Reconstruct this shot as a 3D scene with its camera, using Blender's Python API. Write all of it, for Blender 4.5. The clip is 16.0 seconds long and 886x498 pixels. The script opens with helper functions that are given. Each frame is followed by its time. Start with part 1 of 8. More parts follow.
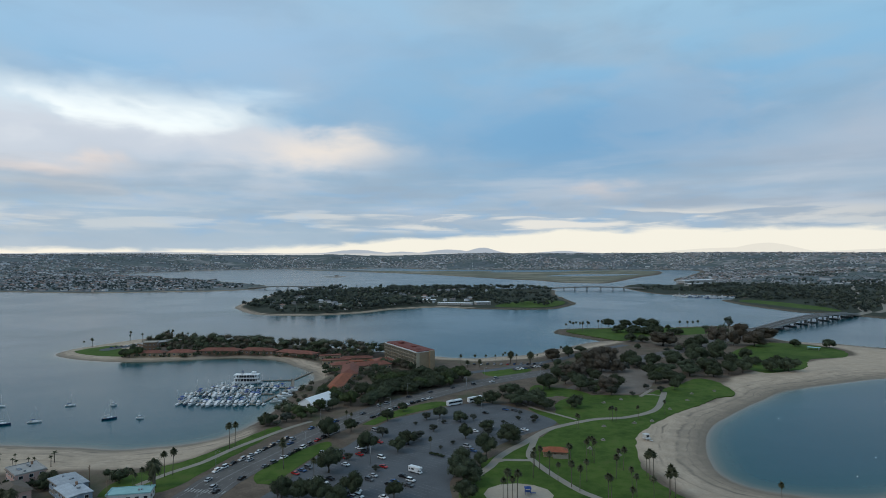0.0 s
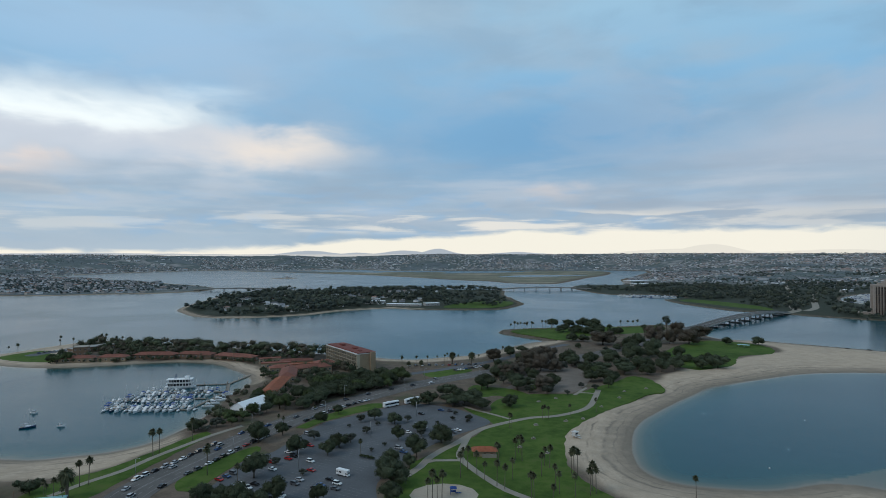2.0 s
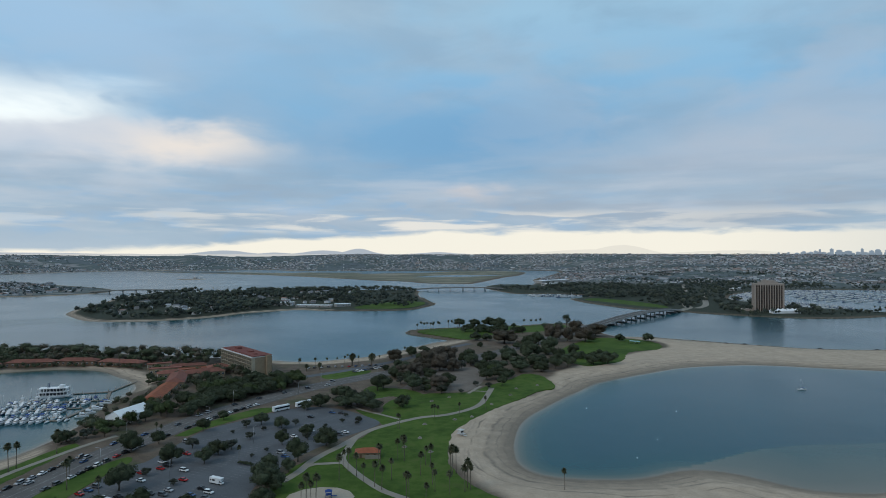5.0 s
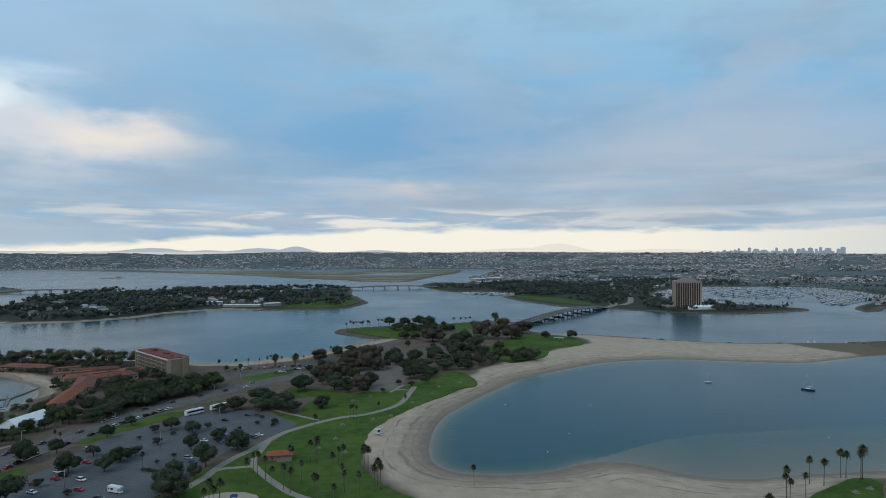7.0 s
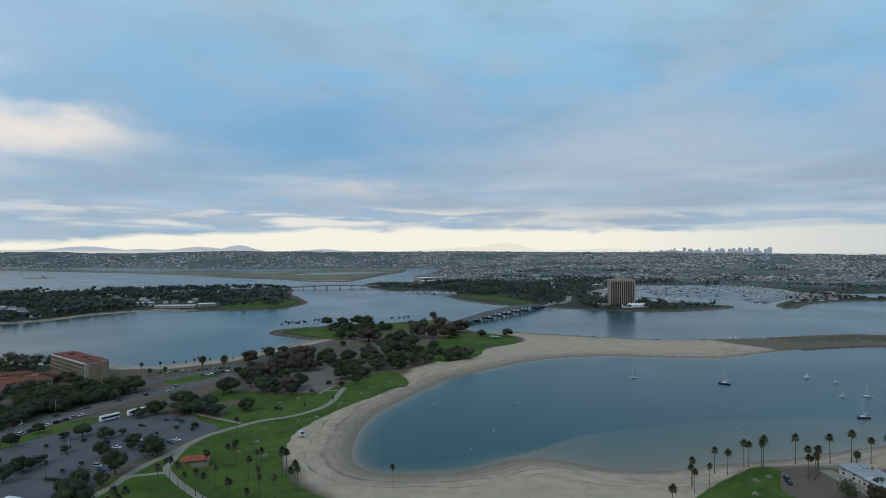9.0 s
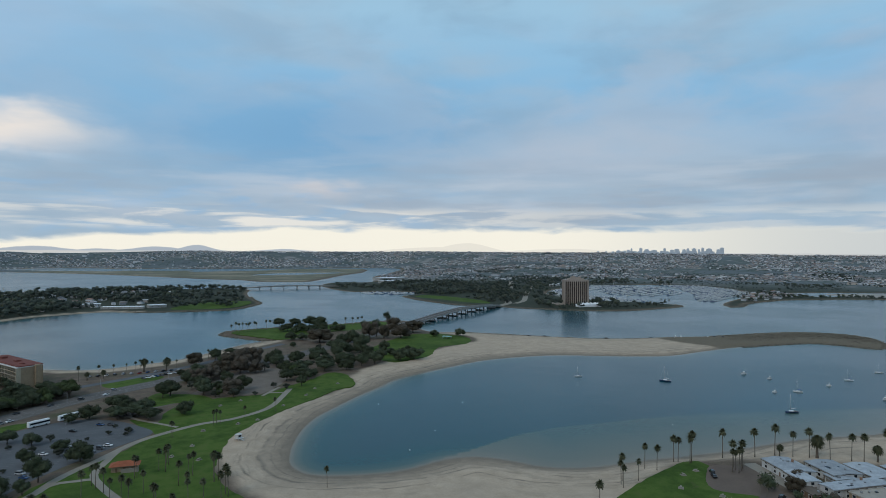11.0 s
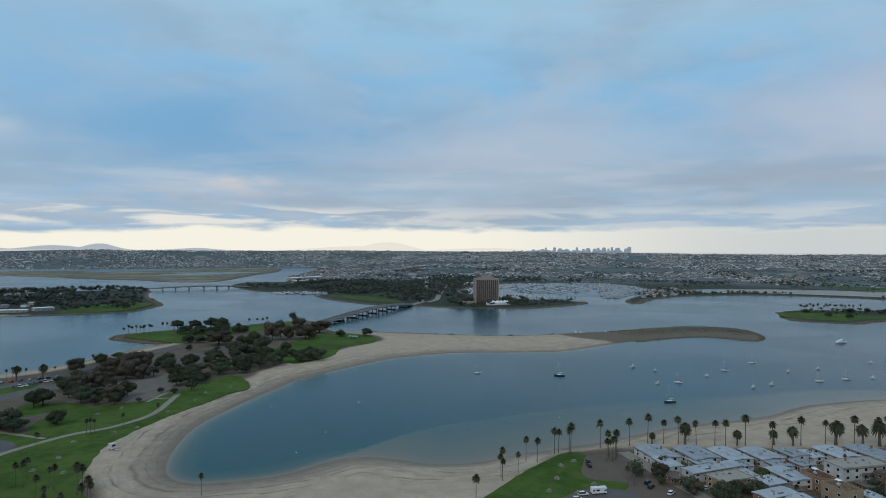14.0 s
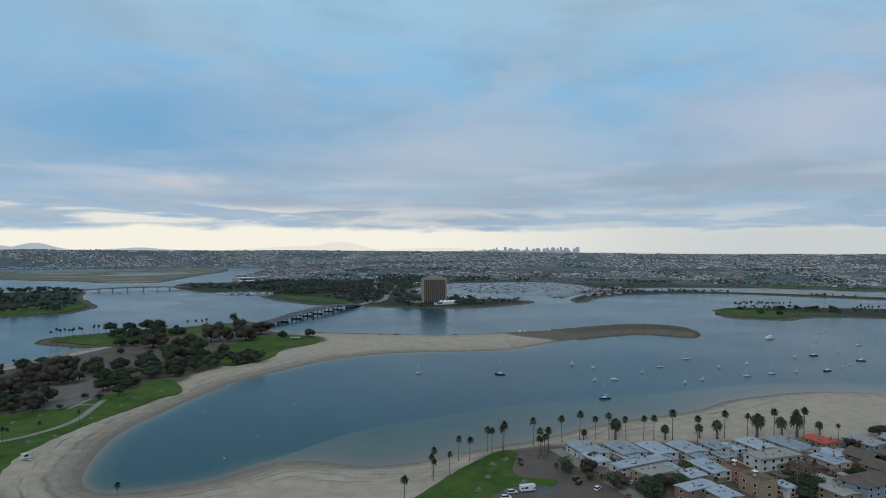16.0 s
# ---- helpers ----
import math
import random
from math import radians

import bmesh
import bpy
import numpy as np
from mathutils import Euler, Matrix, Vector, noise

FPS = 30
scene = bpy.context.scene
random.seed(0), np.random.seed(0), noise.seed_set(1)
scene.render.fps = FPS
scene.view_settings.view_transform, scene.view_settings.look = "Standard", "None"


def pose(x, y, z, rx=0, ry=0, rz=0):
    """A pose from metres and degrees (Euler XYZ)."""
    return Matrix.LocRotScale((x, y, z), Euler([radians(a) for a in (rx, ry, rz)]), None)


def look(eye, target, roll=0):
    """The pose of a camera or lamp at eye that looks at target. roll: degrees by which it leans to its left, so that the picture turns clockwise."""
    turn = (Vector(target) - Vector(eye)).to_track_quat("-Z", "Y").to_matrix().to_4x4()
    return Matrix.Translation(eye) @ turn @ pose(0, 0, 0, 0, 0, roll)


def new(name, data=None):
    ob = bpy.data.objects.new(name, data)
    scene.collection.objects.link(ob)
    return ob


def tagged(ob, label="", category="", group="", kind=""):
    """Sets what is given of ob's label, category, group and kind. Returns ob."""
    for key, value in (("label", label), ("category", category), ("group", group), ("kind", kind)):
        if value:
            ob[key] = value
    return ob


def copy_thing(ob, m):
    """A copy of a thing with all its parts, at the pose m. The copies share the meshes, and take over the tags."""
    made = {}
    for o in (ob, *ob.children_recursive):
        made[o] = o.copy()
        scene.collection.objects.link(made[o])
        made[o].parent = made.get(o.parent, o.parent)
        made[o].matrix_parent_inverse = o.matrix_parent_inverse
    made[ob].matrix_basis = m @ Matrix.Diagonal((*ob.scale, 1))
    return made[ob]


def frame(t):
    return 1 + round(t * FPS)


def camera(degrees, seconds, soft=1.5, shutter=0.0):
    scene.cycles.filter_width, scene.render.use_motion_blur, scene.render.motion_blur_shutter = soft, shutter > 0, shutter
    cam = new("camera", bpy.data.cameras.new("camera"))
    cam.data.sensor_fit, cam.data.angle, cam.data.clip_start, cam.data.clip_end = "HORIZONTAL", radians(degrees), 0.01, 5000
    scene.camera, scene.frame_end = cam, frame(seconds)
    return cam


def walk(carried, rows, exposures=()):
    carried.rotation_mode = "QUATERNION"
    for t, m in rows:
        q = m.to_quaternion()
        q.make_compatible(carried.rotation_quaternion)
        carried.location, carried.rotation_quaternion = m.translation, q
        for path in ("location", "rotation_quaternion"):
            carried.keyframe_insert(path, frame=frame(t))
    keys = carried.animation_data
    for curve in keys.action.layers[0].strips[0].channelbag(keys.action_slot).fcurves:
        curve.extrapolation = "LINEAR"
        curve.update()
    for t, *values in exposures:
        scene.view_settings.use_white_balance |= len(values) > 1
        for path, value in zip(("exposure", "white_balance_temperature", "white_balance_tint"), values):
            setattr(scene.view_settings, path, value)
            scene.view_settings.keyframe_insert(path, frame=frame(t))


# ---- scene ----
# ================= camera and path =================
cam = camera(72.0, 16.0, soft=0.55)
PATH = [
    (0, (1.878, 2.166, 105.736), (1.77, 4.164, 105.749), -0.1),
    (0.5, (5.131, 2.148, 105.752), (5.052, 4.146, 105.766), -0.1),
    (1, (8.331, 2.135, 105.788), (8.286, 4.135, 105.804), -0.2),
    (1.5, (11.506, 2.113, 105.84), (11.499, 4.113, 105.854), -0.0),
    (2, (14.71, 2.046, 105.873), (14.748, 4.045, 105.889), -0.1),
    (2.5, (17.904, 1.928, 105.914), (17.992, 3.926, 105.93), -0.1),
    (3, (21.088, 1.718, 105.964), (21.223, 3.714, 105.979), -0.1),
    (3.5, (24.295, 1.382, 106.03), (24.473, 3.374, 106.045), 0.0),
    (4, (27.462, 0.863, 106.102), (27.678, 2.851, 106.118), 0.0),
    (6.5, (43.122, -2.73, 107.084), (43.558, -0.778, 107.096), 0.1),
    (7, (46.156, -3.534, 107.166), (46.646, -1.595, 107.176), 0.1),
    (7.5, (49.152, -4.358, 107.231), (49.694, -2.433, 107.24), 0.1),
    (8, (52.152, -5.22, 107.302), (52.734, -3.307, 107.311), 0.2),
    (8.5, (55.194, -6.212, 107.373), (55.811, -4.309, 107.382), 0.2),
    (9, (58.206, -7.371, 107.436), (58.861, -5.482, 107.444), 0.2),
    (11.5, (72.59, -13.939, 107.867), (73.387, -12.104, 107.875), 0.3),
    (12, (75.31, -15.32, 107.887), (76.139, -13.501, 107.894), 0.3),
    (12.5, (77.924, -16.725, 107.893), (78.791, -14.923, 107.901), 0.3),
    (13, (80.491, -18.076, 107.893), (81.401, -16.295, 107.9), 0.4),
    (13.5, (83.037, -19.31, 107.889), (83.994, -17.553, 107.897), 0.3),
    (14, (85.564, -20.427, 107.87), (86.564, -18.695, 107.877), 0.3),
    (14.5, (88.098, -21.435, 107.836), (89.134, -19.724, 107.843), 0.3),
    (15, (90.579, -22.32, 107.796), (91.648, -20.63, 107.804), 0.2),
    (15.5, (93.012, -23.15, 107.748), (94.116, -21.483, 107.755), 0.3),
    (16, (95.385, -23.965, 107.705), (96.516, -22.315, 107.712), 0.3),
]
walk(cam, [(t, look(eye, target, roll)) for t, eye, target, roll in PATH], exposures=[(0.0, 0.0)])

# ================= world, sun =================
def nodes_of(owner):
    owner.use_nodes = True
    tree = owner.node_tree
    tree.nodes.clear()
    return tree


def nd(tree, kind, inputs=(), **props):
    """One node; inputs is a dict of socket name or number to a value or another socket."""
    n = tree.nodes.new(kind)
    for k, v in props.items():
        if k == "op":
            n.operation = v
        elif k == "blend":
            n.blend_type = v
        elif k == "dtype":
            n.data_type = v
        elif k == "attr":
            n.attribute_name = v
        elif k == "clamp":
            n.use_clamp = v
    for k, v in dict(inputs).items():
        s = n.inputs[k]
        if isinstance(v, bpy.types.NodeSocket):
            tree.links.new(v, s)
        else:
            s.default_value = v
    return n


def mth(tree, op, a, b=0.0, c=0.0, clamp=False):
    return nd(tree, "ShaderNodeMath", {0: a, 1: b, 2: c}, op=op, clamp=clamp).outputs[0]


def mixc(tree, fac, a, b, blend="MIX"):
    n = tree.nodes.new("ShaderNodeMix")
    n.data_type, n.blend_type = "RGBA", blend
    for i, v in ((0, fac), (6, a), (7, b)):
        if isinstance(v, bpy.types.NodeSocket):
            tree.links.new(v, n.inputs[i])
        else:
            n.inputs[i].default_value = v if i == 0 or len(v) == 4 else (*v, 1)
    return n.outputs[2]


def noise_of(tree, vec, scale, detail=3.0, rough=0.55, distortion=0.0):
    n = nd(tree, "ShaderNodeTexNoise", {"Vector": vec, "Scale": scale, "Detail": detail, "Roughness": rough, "Distortion": distortion})
    return n.outputs[0]


def ramp_of(tree, fac, stops, mode="EASE"):
    n = tree.nodes.new("ShaderNodeValToRGB")
    n.color_ramp.interpolation = mode
    el = n.color_ramp.elements
    while len(el) < len(stops):
        el.new(0.5)
    for e, (p, c) in zip(el, stops):
        e.position, e.color = p, (*c, 1) if len(c) == 3 else c
    tree.links.new(fac, n.inputs[0])
    return n.outputs[0]


def sst(T, v, a, b):
    """0 below a, 1 above b, smooth between."""
    n = T.nodes.new("ShaderNodeMapRange")
    n.interpolation_type = "SMOOTHSTEP"
    for i, q in ((0, v), (1, a), (2, b), (3, 0.0), (4, 1.0)):
        if isinstance(q, bpy.types.NodeSocket):
            T.links.new(q, n.inputs[i])
        else:
            n.inputs[i].default_value = q
    return n.outputs[0]


def make_sky():
    """An overcast evening sky: a stratus deck with thin blue gaps, a lit break to the north-east, a clear strip at the horizon and far mountains."""
    world = bpy.data.worlds.new("evening_sky")
    scene.world = world
    T = nodes_of(world)
    way = nd(T, "ShaderNodeTexCoord").outputs["Generated"]
    x, y, z = nd(T, "ShaderNodeSeparateXYZ", {0: way}).outputs
    deg = 180 / math.pi
    az = mth(T, "MULTIPLY", mth(T, "ARCTAN2", x, y), deg)
    el = mth(T, "MULTIPLY", mth(T, "ARCSINE", z), deg)

    def field(sa, se, scale=1.0, detail=4.0, rough=0.5, dist=0.2, shift=0.0):
        v = nd(T, "ShaderNodeCombineXYZ", {0: mth(T, "MULTIPLY", az, sa), 1: mth(T, "MULTIPLY", el, se), 2: shift}).outputs[0]
        return noise_of(T, v, scale, detail, rough, dist)

    mul, add, sub = (lambda p, q: mth(T, "MULTIPLY", p, q)), (lambda p, q: mth(T, "ADD", p, q)), (lambda p, q: mth(T, "SUBTRACT", p, q))
    n_puff = field(0.13, 0.30, 1.0, 4.0, 0.5, 0.3, 3.0)
    n_soft = field(0.045, 0.16, 1.0, 3.0, 0.5, 0.4, 7.0)
    n_band = field(0.13, 0.55, 1.0, 5.0, 0.5, 0.25, 1.0)
    n_fine = field(0.22, 0.85, 1.0, 5.0, 0.5, 0.3, 5.0)
    wob, wob2 = sub(n_puff, 0.5), sub(n_fine, 0.5)
    elw = add(el, add(mul(wob, 5.0), mul(wob2, 0.8)))
    azw = add(az, mul(wob, 14.0))

    def blob(a, e, wa, we, power=1.0):
        da, de = mth(T, "DIVIDE", sub(azw, a), wa), mth(T, "DIVIDE", sub(elw, e), we)
        return mul(mth(T, "POWER", 2.718, mul(add(mul(da, da), mul(de, de)), -1.0)), power)

    # the deck by height
    h = mth(T, "DIVIDE", add(el, mul(sub(n_soft, 0.5), 5.0)), 30.0, clamp=True)
    col = ramp_of(T, h, [(0.0, (0.42, 0.53, 0.63)), (0.12, (0.34, 0.475, 0.61)), (0.22, (0.285, 0.45, 0.61)), (0.32, (0.225, 0.43, 0.645)), (0.48, (0.24, 0.475, 0.71)), (0.70, (0.325, 0.54, 0.72)), (1.0, (0.31, 0.47, 0.61))], "LINEAR")
    # grey heaps in it, and thin blue places
    grey = mul(sst(T, add(mul(n_soft, 0.7), mul(n_puff, 0.3)), 0.42, 0.62), 0.5)
    col = mixc(T, grey, col, (0.37, 0.47, 0.57))
    veil = mul(sst(T, field(0.075, 0.2, 1.0, 5.0, 0.55, 0.3, 11.0), 0.42, 0.70), 0.45)
    col = mixc(T, veil, col, (0.225, 0.36, 0.50))
    for a, e, wa, we, p, c in SKY_PARTS:
        col = mixc(T, mth(T, "MINIMUM", blob(a, e, wa, we, p), 1.0), col, c)
    # soft grey lumps in the southern deck
    lump = sst(T, field(0.085, 0.21, 1.0, 5.0, 0.52, 0.25, 51.0), 0.44, 0.62)
    col = mixc(T, mul(mul(lump, mul(sst(T, el, 5.0, 9.0), sub(1.0, sst(T, el, 15.0, 22.0)))), add(0.16, mul(sst(T, az, 5.0, 35.0), 0.26))), col, (0.43, 0.50, 0.60))
    # the lit break: white-blue rim above, cream below
    left = sub(1.0, sst(T, azw, -24.0, -15.0))
    rim = mul(mul(sst(T, elw, 8.8, 11.2), sub(1.0, sst(T, elw, 11.8, 15.0))), left)
    col = mixc(T, mul(rim, add(0.55, mul(sst(T, n_puff, 0.42, 0.58), 0.45))), col, (0.90, 0.98, 1.0))
    cream_w = mul(sst(T, elw, 5.6, 9.0), sub(1.0, sst(T, elw, 9.8, 12.0)))
    cream = mul(cream_w, sub(1.0, sst(T, add(azw, mul(sub(elw, 8.8), 1.0)), -16.0, -8.0)))
    col = mixc(T, mul(cream, 0.8), col, (0.64, 0.68, 0.75))
    glow = blob(-14.5, 9.2, 6.5, 1.5, 0.75)
    col = mixc(T, glow, col, (0.90, 0.80, 0.70))
    # flat bands low down: cream lit edges and blue gaps
    low = mul(sst(T, el, 0.8, 2.2), sub(1.0, sst(T, el, 4.5, 7.5)))
    col = mixc(T, mul(mul(sst(T, n_band, 0.50, 0.68), low), 0.24), col, (0.56, 0.60, 0.66))
    # long flat grey undersides of the deck, heavier to the south
    under = sst(T, field(0.045, 0.42, 1.0, 5.0, 0.55, 0.2, 31.0), 0.42, 0.60)
    col = mixc(T, mul(mul(under, mul(sst(T, el, 1.9, 3.0), sub(1.0, sst(T, el, 5.5, 9.0)))), add(0.22, mul(sst(T, az, 5.0, 40.0), 0.40))), col, (0.335, 0.40, 0.485))
    col = mixc(T, mul(mul(mul(sst(T, n_fine, 0.48, 0.68), low), 0.6), sub(1.0, mul(sst(T, az, 5.0, 30.0), 0.7))), col, (0.27, 0.46, 0.68))
    bright = mul(mul(sst(T, field(0.11, 0.95, 1.0, 5.0, 0.5, 0.3, 21.0), 0.46, 0.60), mul(sst(T, el, 1.6, 2.4), sub(1.0, sst(T, el, 3.4, 4.4)))), add(0.28, mul(blob(8.0, 3.0, 20.0, 8.0), 0.5)))
    col = mixc(T, bright, col, (0.88, 0.84, 0.76))
    # thin strata with lit upper edges
    strata = field(0.075, 0.55, 1.0, 4.0, 0.5, 0.2, 41.0)
    zone = mul(sst(T, el, 2.6, 4.0), sub(1.0, sst(T, el, 6.5, 10.0)))
    col = mixc(T, mul(mul(sst(T, strata, 0.48, 0.70), zone), 0.38), col, (0.55, 0.61, 0.69))
    col = mixc(T, mul(mul(sub(1.0, sst(T, strata, 0.32, 0.52)), zone), 0.40), col, (0.30, 0.38, 0.48))
    # clear cream strip over the horizon, thinner to the north, paler to the south
    top = add(0.35, mul(sst(T, az, -28.0, 12.0), 1.75))
    strip = sub(1.0, sst(T, add(el, mul(wob2, 1.4)), sub(top, 0.35), add(top, 0.25)))
    col = mixc(T, mul(strip, 0.94), col, (0.94, 0.90, 0.78))
    col = mixc(T, mul(mul(strip, sst(T, az, 30.0, 62.0)), 0.85), col, (0.52, 0.57, 0.60))
    # far mountains
    rough = sub(field(0.55, 0.0, 1.0, 4.0, 0.55, 0.0, 2.0), 0.5)
    for peaks, shade, weight in ((MOUNTAINS, (0.27, 0.35, 0.46), 0.8), (FAINT_MOUNTAINS, (0.70, 0.68, 0.62), 0.55)):
        ridge = mul(rough, 0.1)
        for a, w, hh in peaks:
            d = mth(T, "DIVIDE", sub(az, a), w)
            ridge = mth(T, "MAXIMUM", ridge, add(mul(mth(T, "POWER", 2.718, mul(mul(d, d), -1.0)), hh), mul(rough, 0.16)))
        col = mixc(T, mul(mth(T, "MULTIPLY", sub(ridge, el), 14.0, clamp=True), weight), col, shade)
    bg = nd(T, "ShaderNodeBackground", {"Color": col, "Strength": SKY_LIGHT})
    # the clear sky over the deck
    both = nd(T, "ShaderNodeAddShader", {0: bg.outputs[0], 1: tree_sky(T)})
    nd(T, "ShaderNodeOutputWorld", {0: both.outputs[0]})
    return world


def tree_sky(T):
    s = T.nodes.new("ShaderNodeTexSky")
    s.sky_type, s.sun_disc = "NISHITA", False
    s.sun_elevation, s.sun_rotation = radians(12), radians(-60)
    return nd(T, "ShaderNodeBackground", {"Color": s.outputs[0], "Strength": 0.003}).outputs[0]


SKY_LIGHT = 1.0
SKY_PARTS = [
    (16, 4.4, 24, 2.6, 0.5, (0.44, 0.52, 0.62)),
    (-34, 4.0, 13, 2.6, 0.5, (0.36, 0.49, 0.62)),
    (-18, 4.4, 18, 1.7, 0.5, (0.30, 0.45, 0.61)),
    (-22, 18.0, 20, 5.0, 0.7, (0.36, 0.54, 0.75)),
    (8, 10.5, 15, 4.0, 0.8, (0.17, 0.37, 0.60)),
    (-6, 15.0, 10, 5.0, 0.5, (0.24, 0.46, 0.68)),
    (34, 9.0, 8, 2.4, 0.60, (0.46, 0.53, 0.63)),
    (46, 9.0, 9, 2.0, 0.55, (0.42, 0.53, 0.65)),
    (66, 11.0, 9, 3.4, 0.70, (0.52, 0.54, 0.63)),
    (60, 6.0, 22, 1.8, 0.45, (0.31, 0.37, 0.45)),
    (10.0, 5.5, 3.6, 1.1, 0.75, (0.66, 0.62, 0.62)),
    (-36, 7.0, 5, 1.0, 0.8, (0.84, 0.70, 0.62)),
    (-36, 5.0, 9, 0.6, 0.4, (0.70, 0.65, 0.61)),
]
MOUNTAINS = [(-11.3, 2.4, 0.34), (-7.0, 1.6, 0.16), (0.6, 1.5, 0.52), (-2.6, 2.2, 0.36), (8.0, 2.0, 0.20), (-30.0, 9.0, 0.16)]
FAINT_MOUNTAINS = [(24.8, 2.8, 0.85), (22.0, 5.0, 0.45), (34.0, 5.0, 0.35)]
make_sky()

sun = new("sun", bpy.data.lights.new("sun", "SUN"))
sun.data.energy, sun.data.angle, sun.data.color = 0.8, radians(25), (1.0, 0.92, 0.82)
sun.matrix_world = look((0, 0, 0), (math.sin(radians(60)) * 1.0, math.cos(radians(60)) * 1.0, -0.9))

# ================= materials =================
def principled(name, color, rough=0.8, spec=0.3, metal=0.0):
    m = bpy.data.materials.new(name)
    T = nodes_of(m)
    b = nd(T, "ShaderNodeBsdfPrincipled", {"Roughness": rough, "Metallic": metal, "Specular IOR Level": spec})
    if isinstance(color, bpy.types.NodeSocket):
        T.links.new(color, b.inputs["Base Color"])
    else:
        b.inputs["Base Color"].default_value = (*color, 1)
    nd(T, "ShaderNodeOutputMaterial", {0: b.outputs[0]})
    return m, T, b


def worn(name, color, dark=0.6, light=1.25, scale=0.3, fine=3.0, rough=0.85, spec=0.25, bump=0.0, vary=0.0, metal=0.0, coords="Object"):
    """A surface whose colour varies at two scales, and from object to object by vary."""
    m, T, b = principled(name, color, rough, spec, metal)
    vec = nd(T, "ShaderNodeTexCoord").outputs[coords] if coords != "World" else nd(T, "ShaderNodeNewGeometry").outputs["Position"]
    n1, n2 = noise_of(T, vec, scale, 4.0, 0.6), noise_of(T, vec, fine, 3.0, 0.6)
    mixn = mth(T, "ADD", mth(T, "MULTIPLY", n1, 0.6), mth(T, "MULTIPLY", n2, 0.4))
    f = mth(T, "MULTIPLY", mth(T, "SUBTRACT", mixn, 0.3), 2.5, clamp=True)
    c = mixc(T, f, tuple(v * dark for v in color), tuple(min(v * light, 0.9) for v in color))
    if vary:
        r = nd(T, "ShaderNodeObjectInfo").outputs["Random"]
        k = mth(T, "ADD", 1.0 - vary, mth(T, "MULTIPLY", r, 2 * vary))
        c = mixc(T, 1.0, c, nd(T, "ShaderNodeCombineColor", {0: k, 1: k, 2: k}).outputs[0], "MULTIPLY")
    T.links.new(c, b.inputs["Base Color"])
    if bump:
        bp = nd(T, "ShaderNodeBump", {"Height": n2, "Strength": bump, "Distance": 0.3})
        T.links.new(bp.outputs[0], b.inputs["Normal"])
    return m


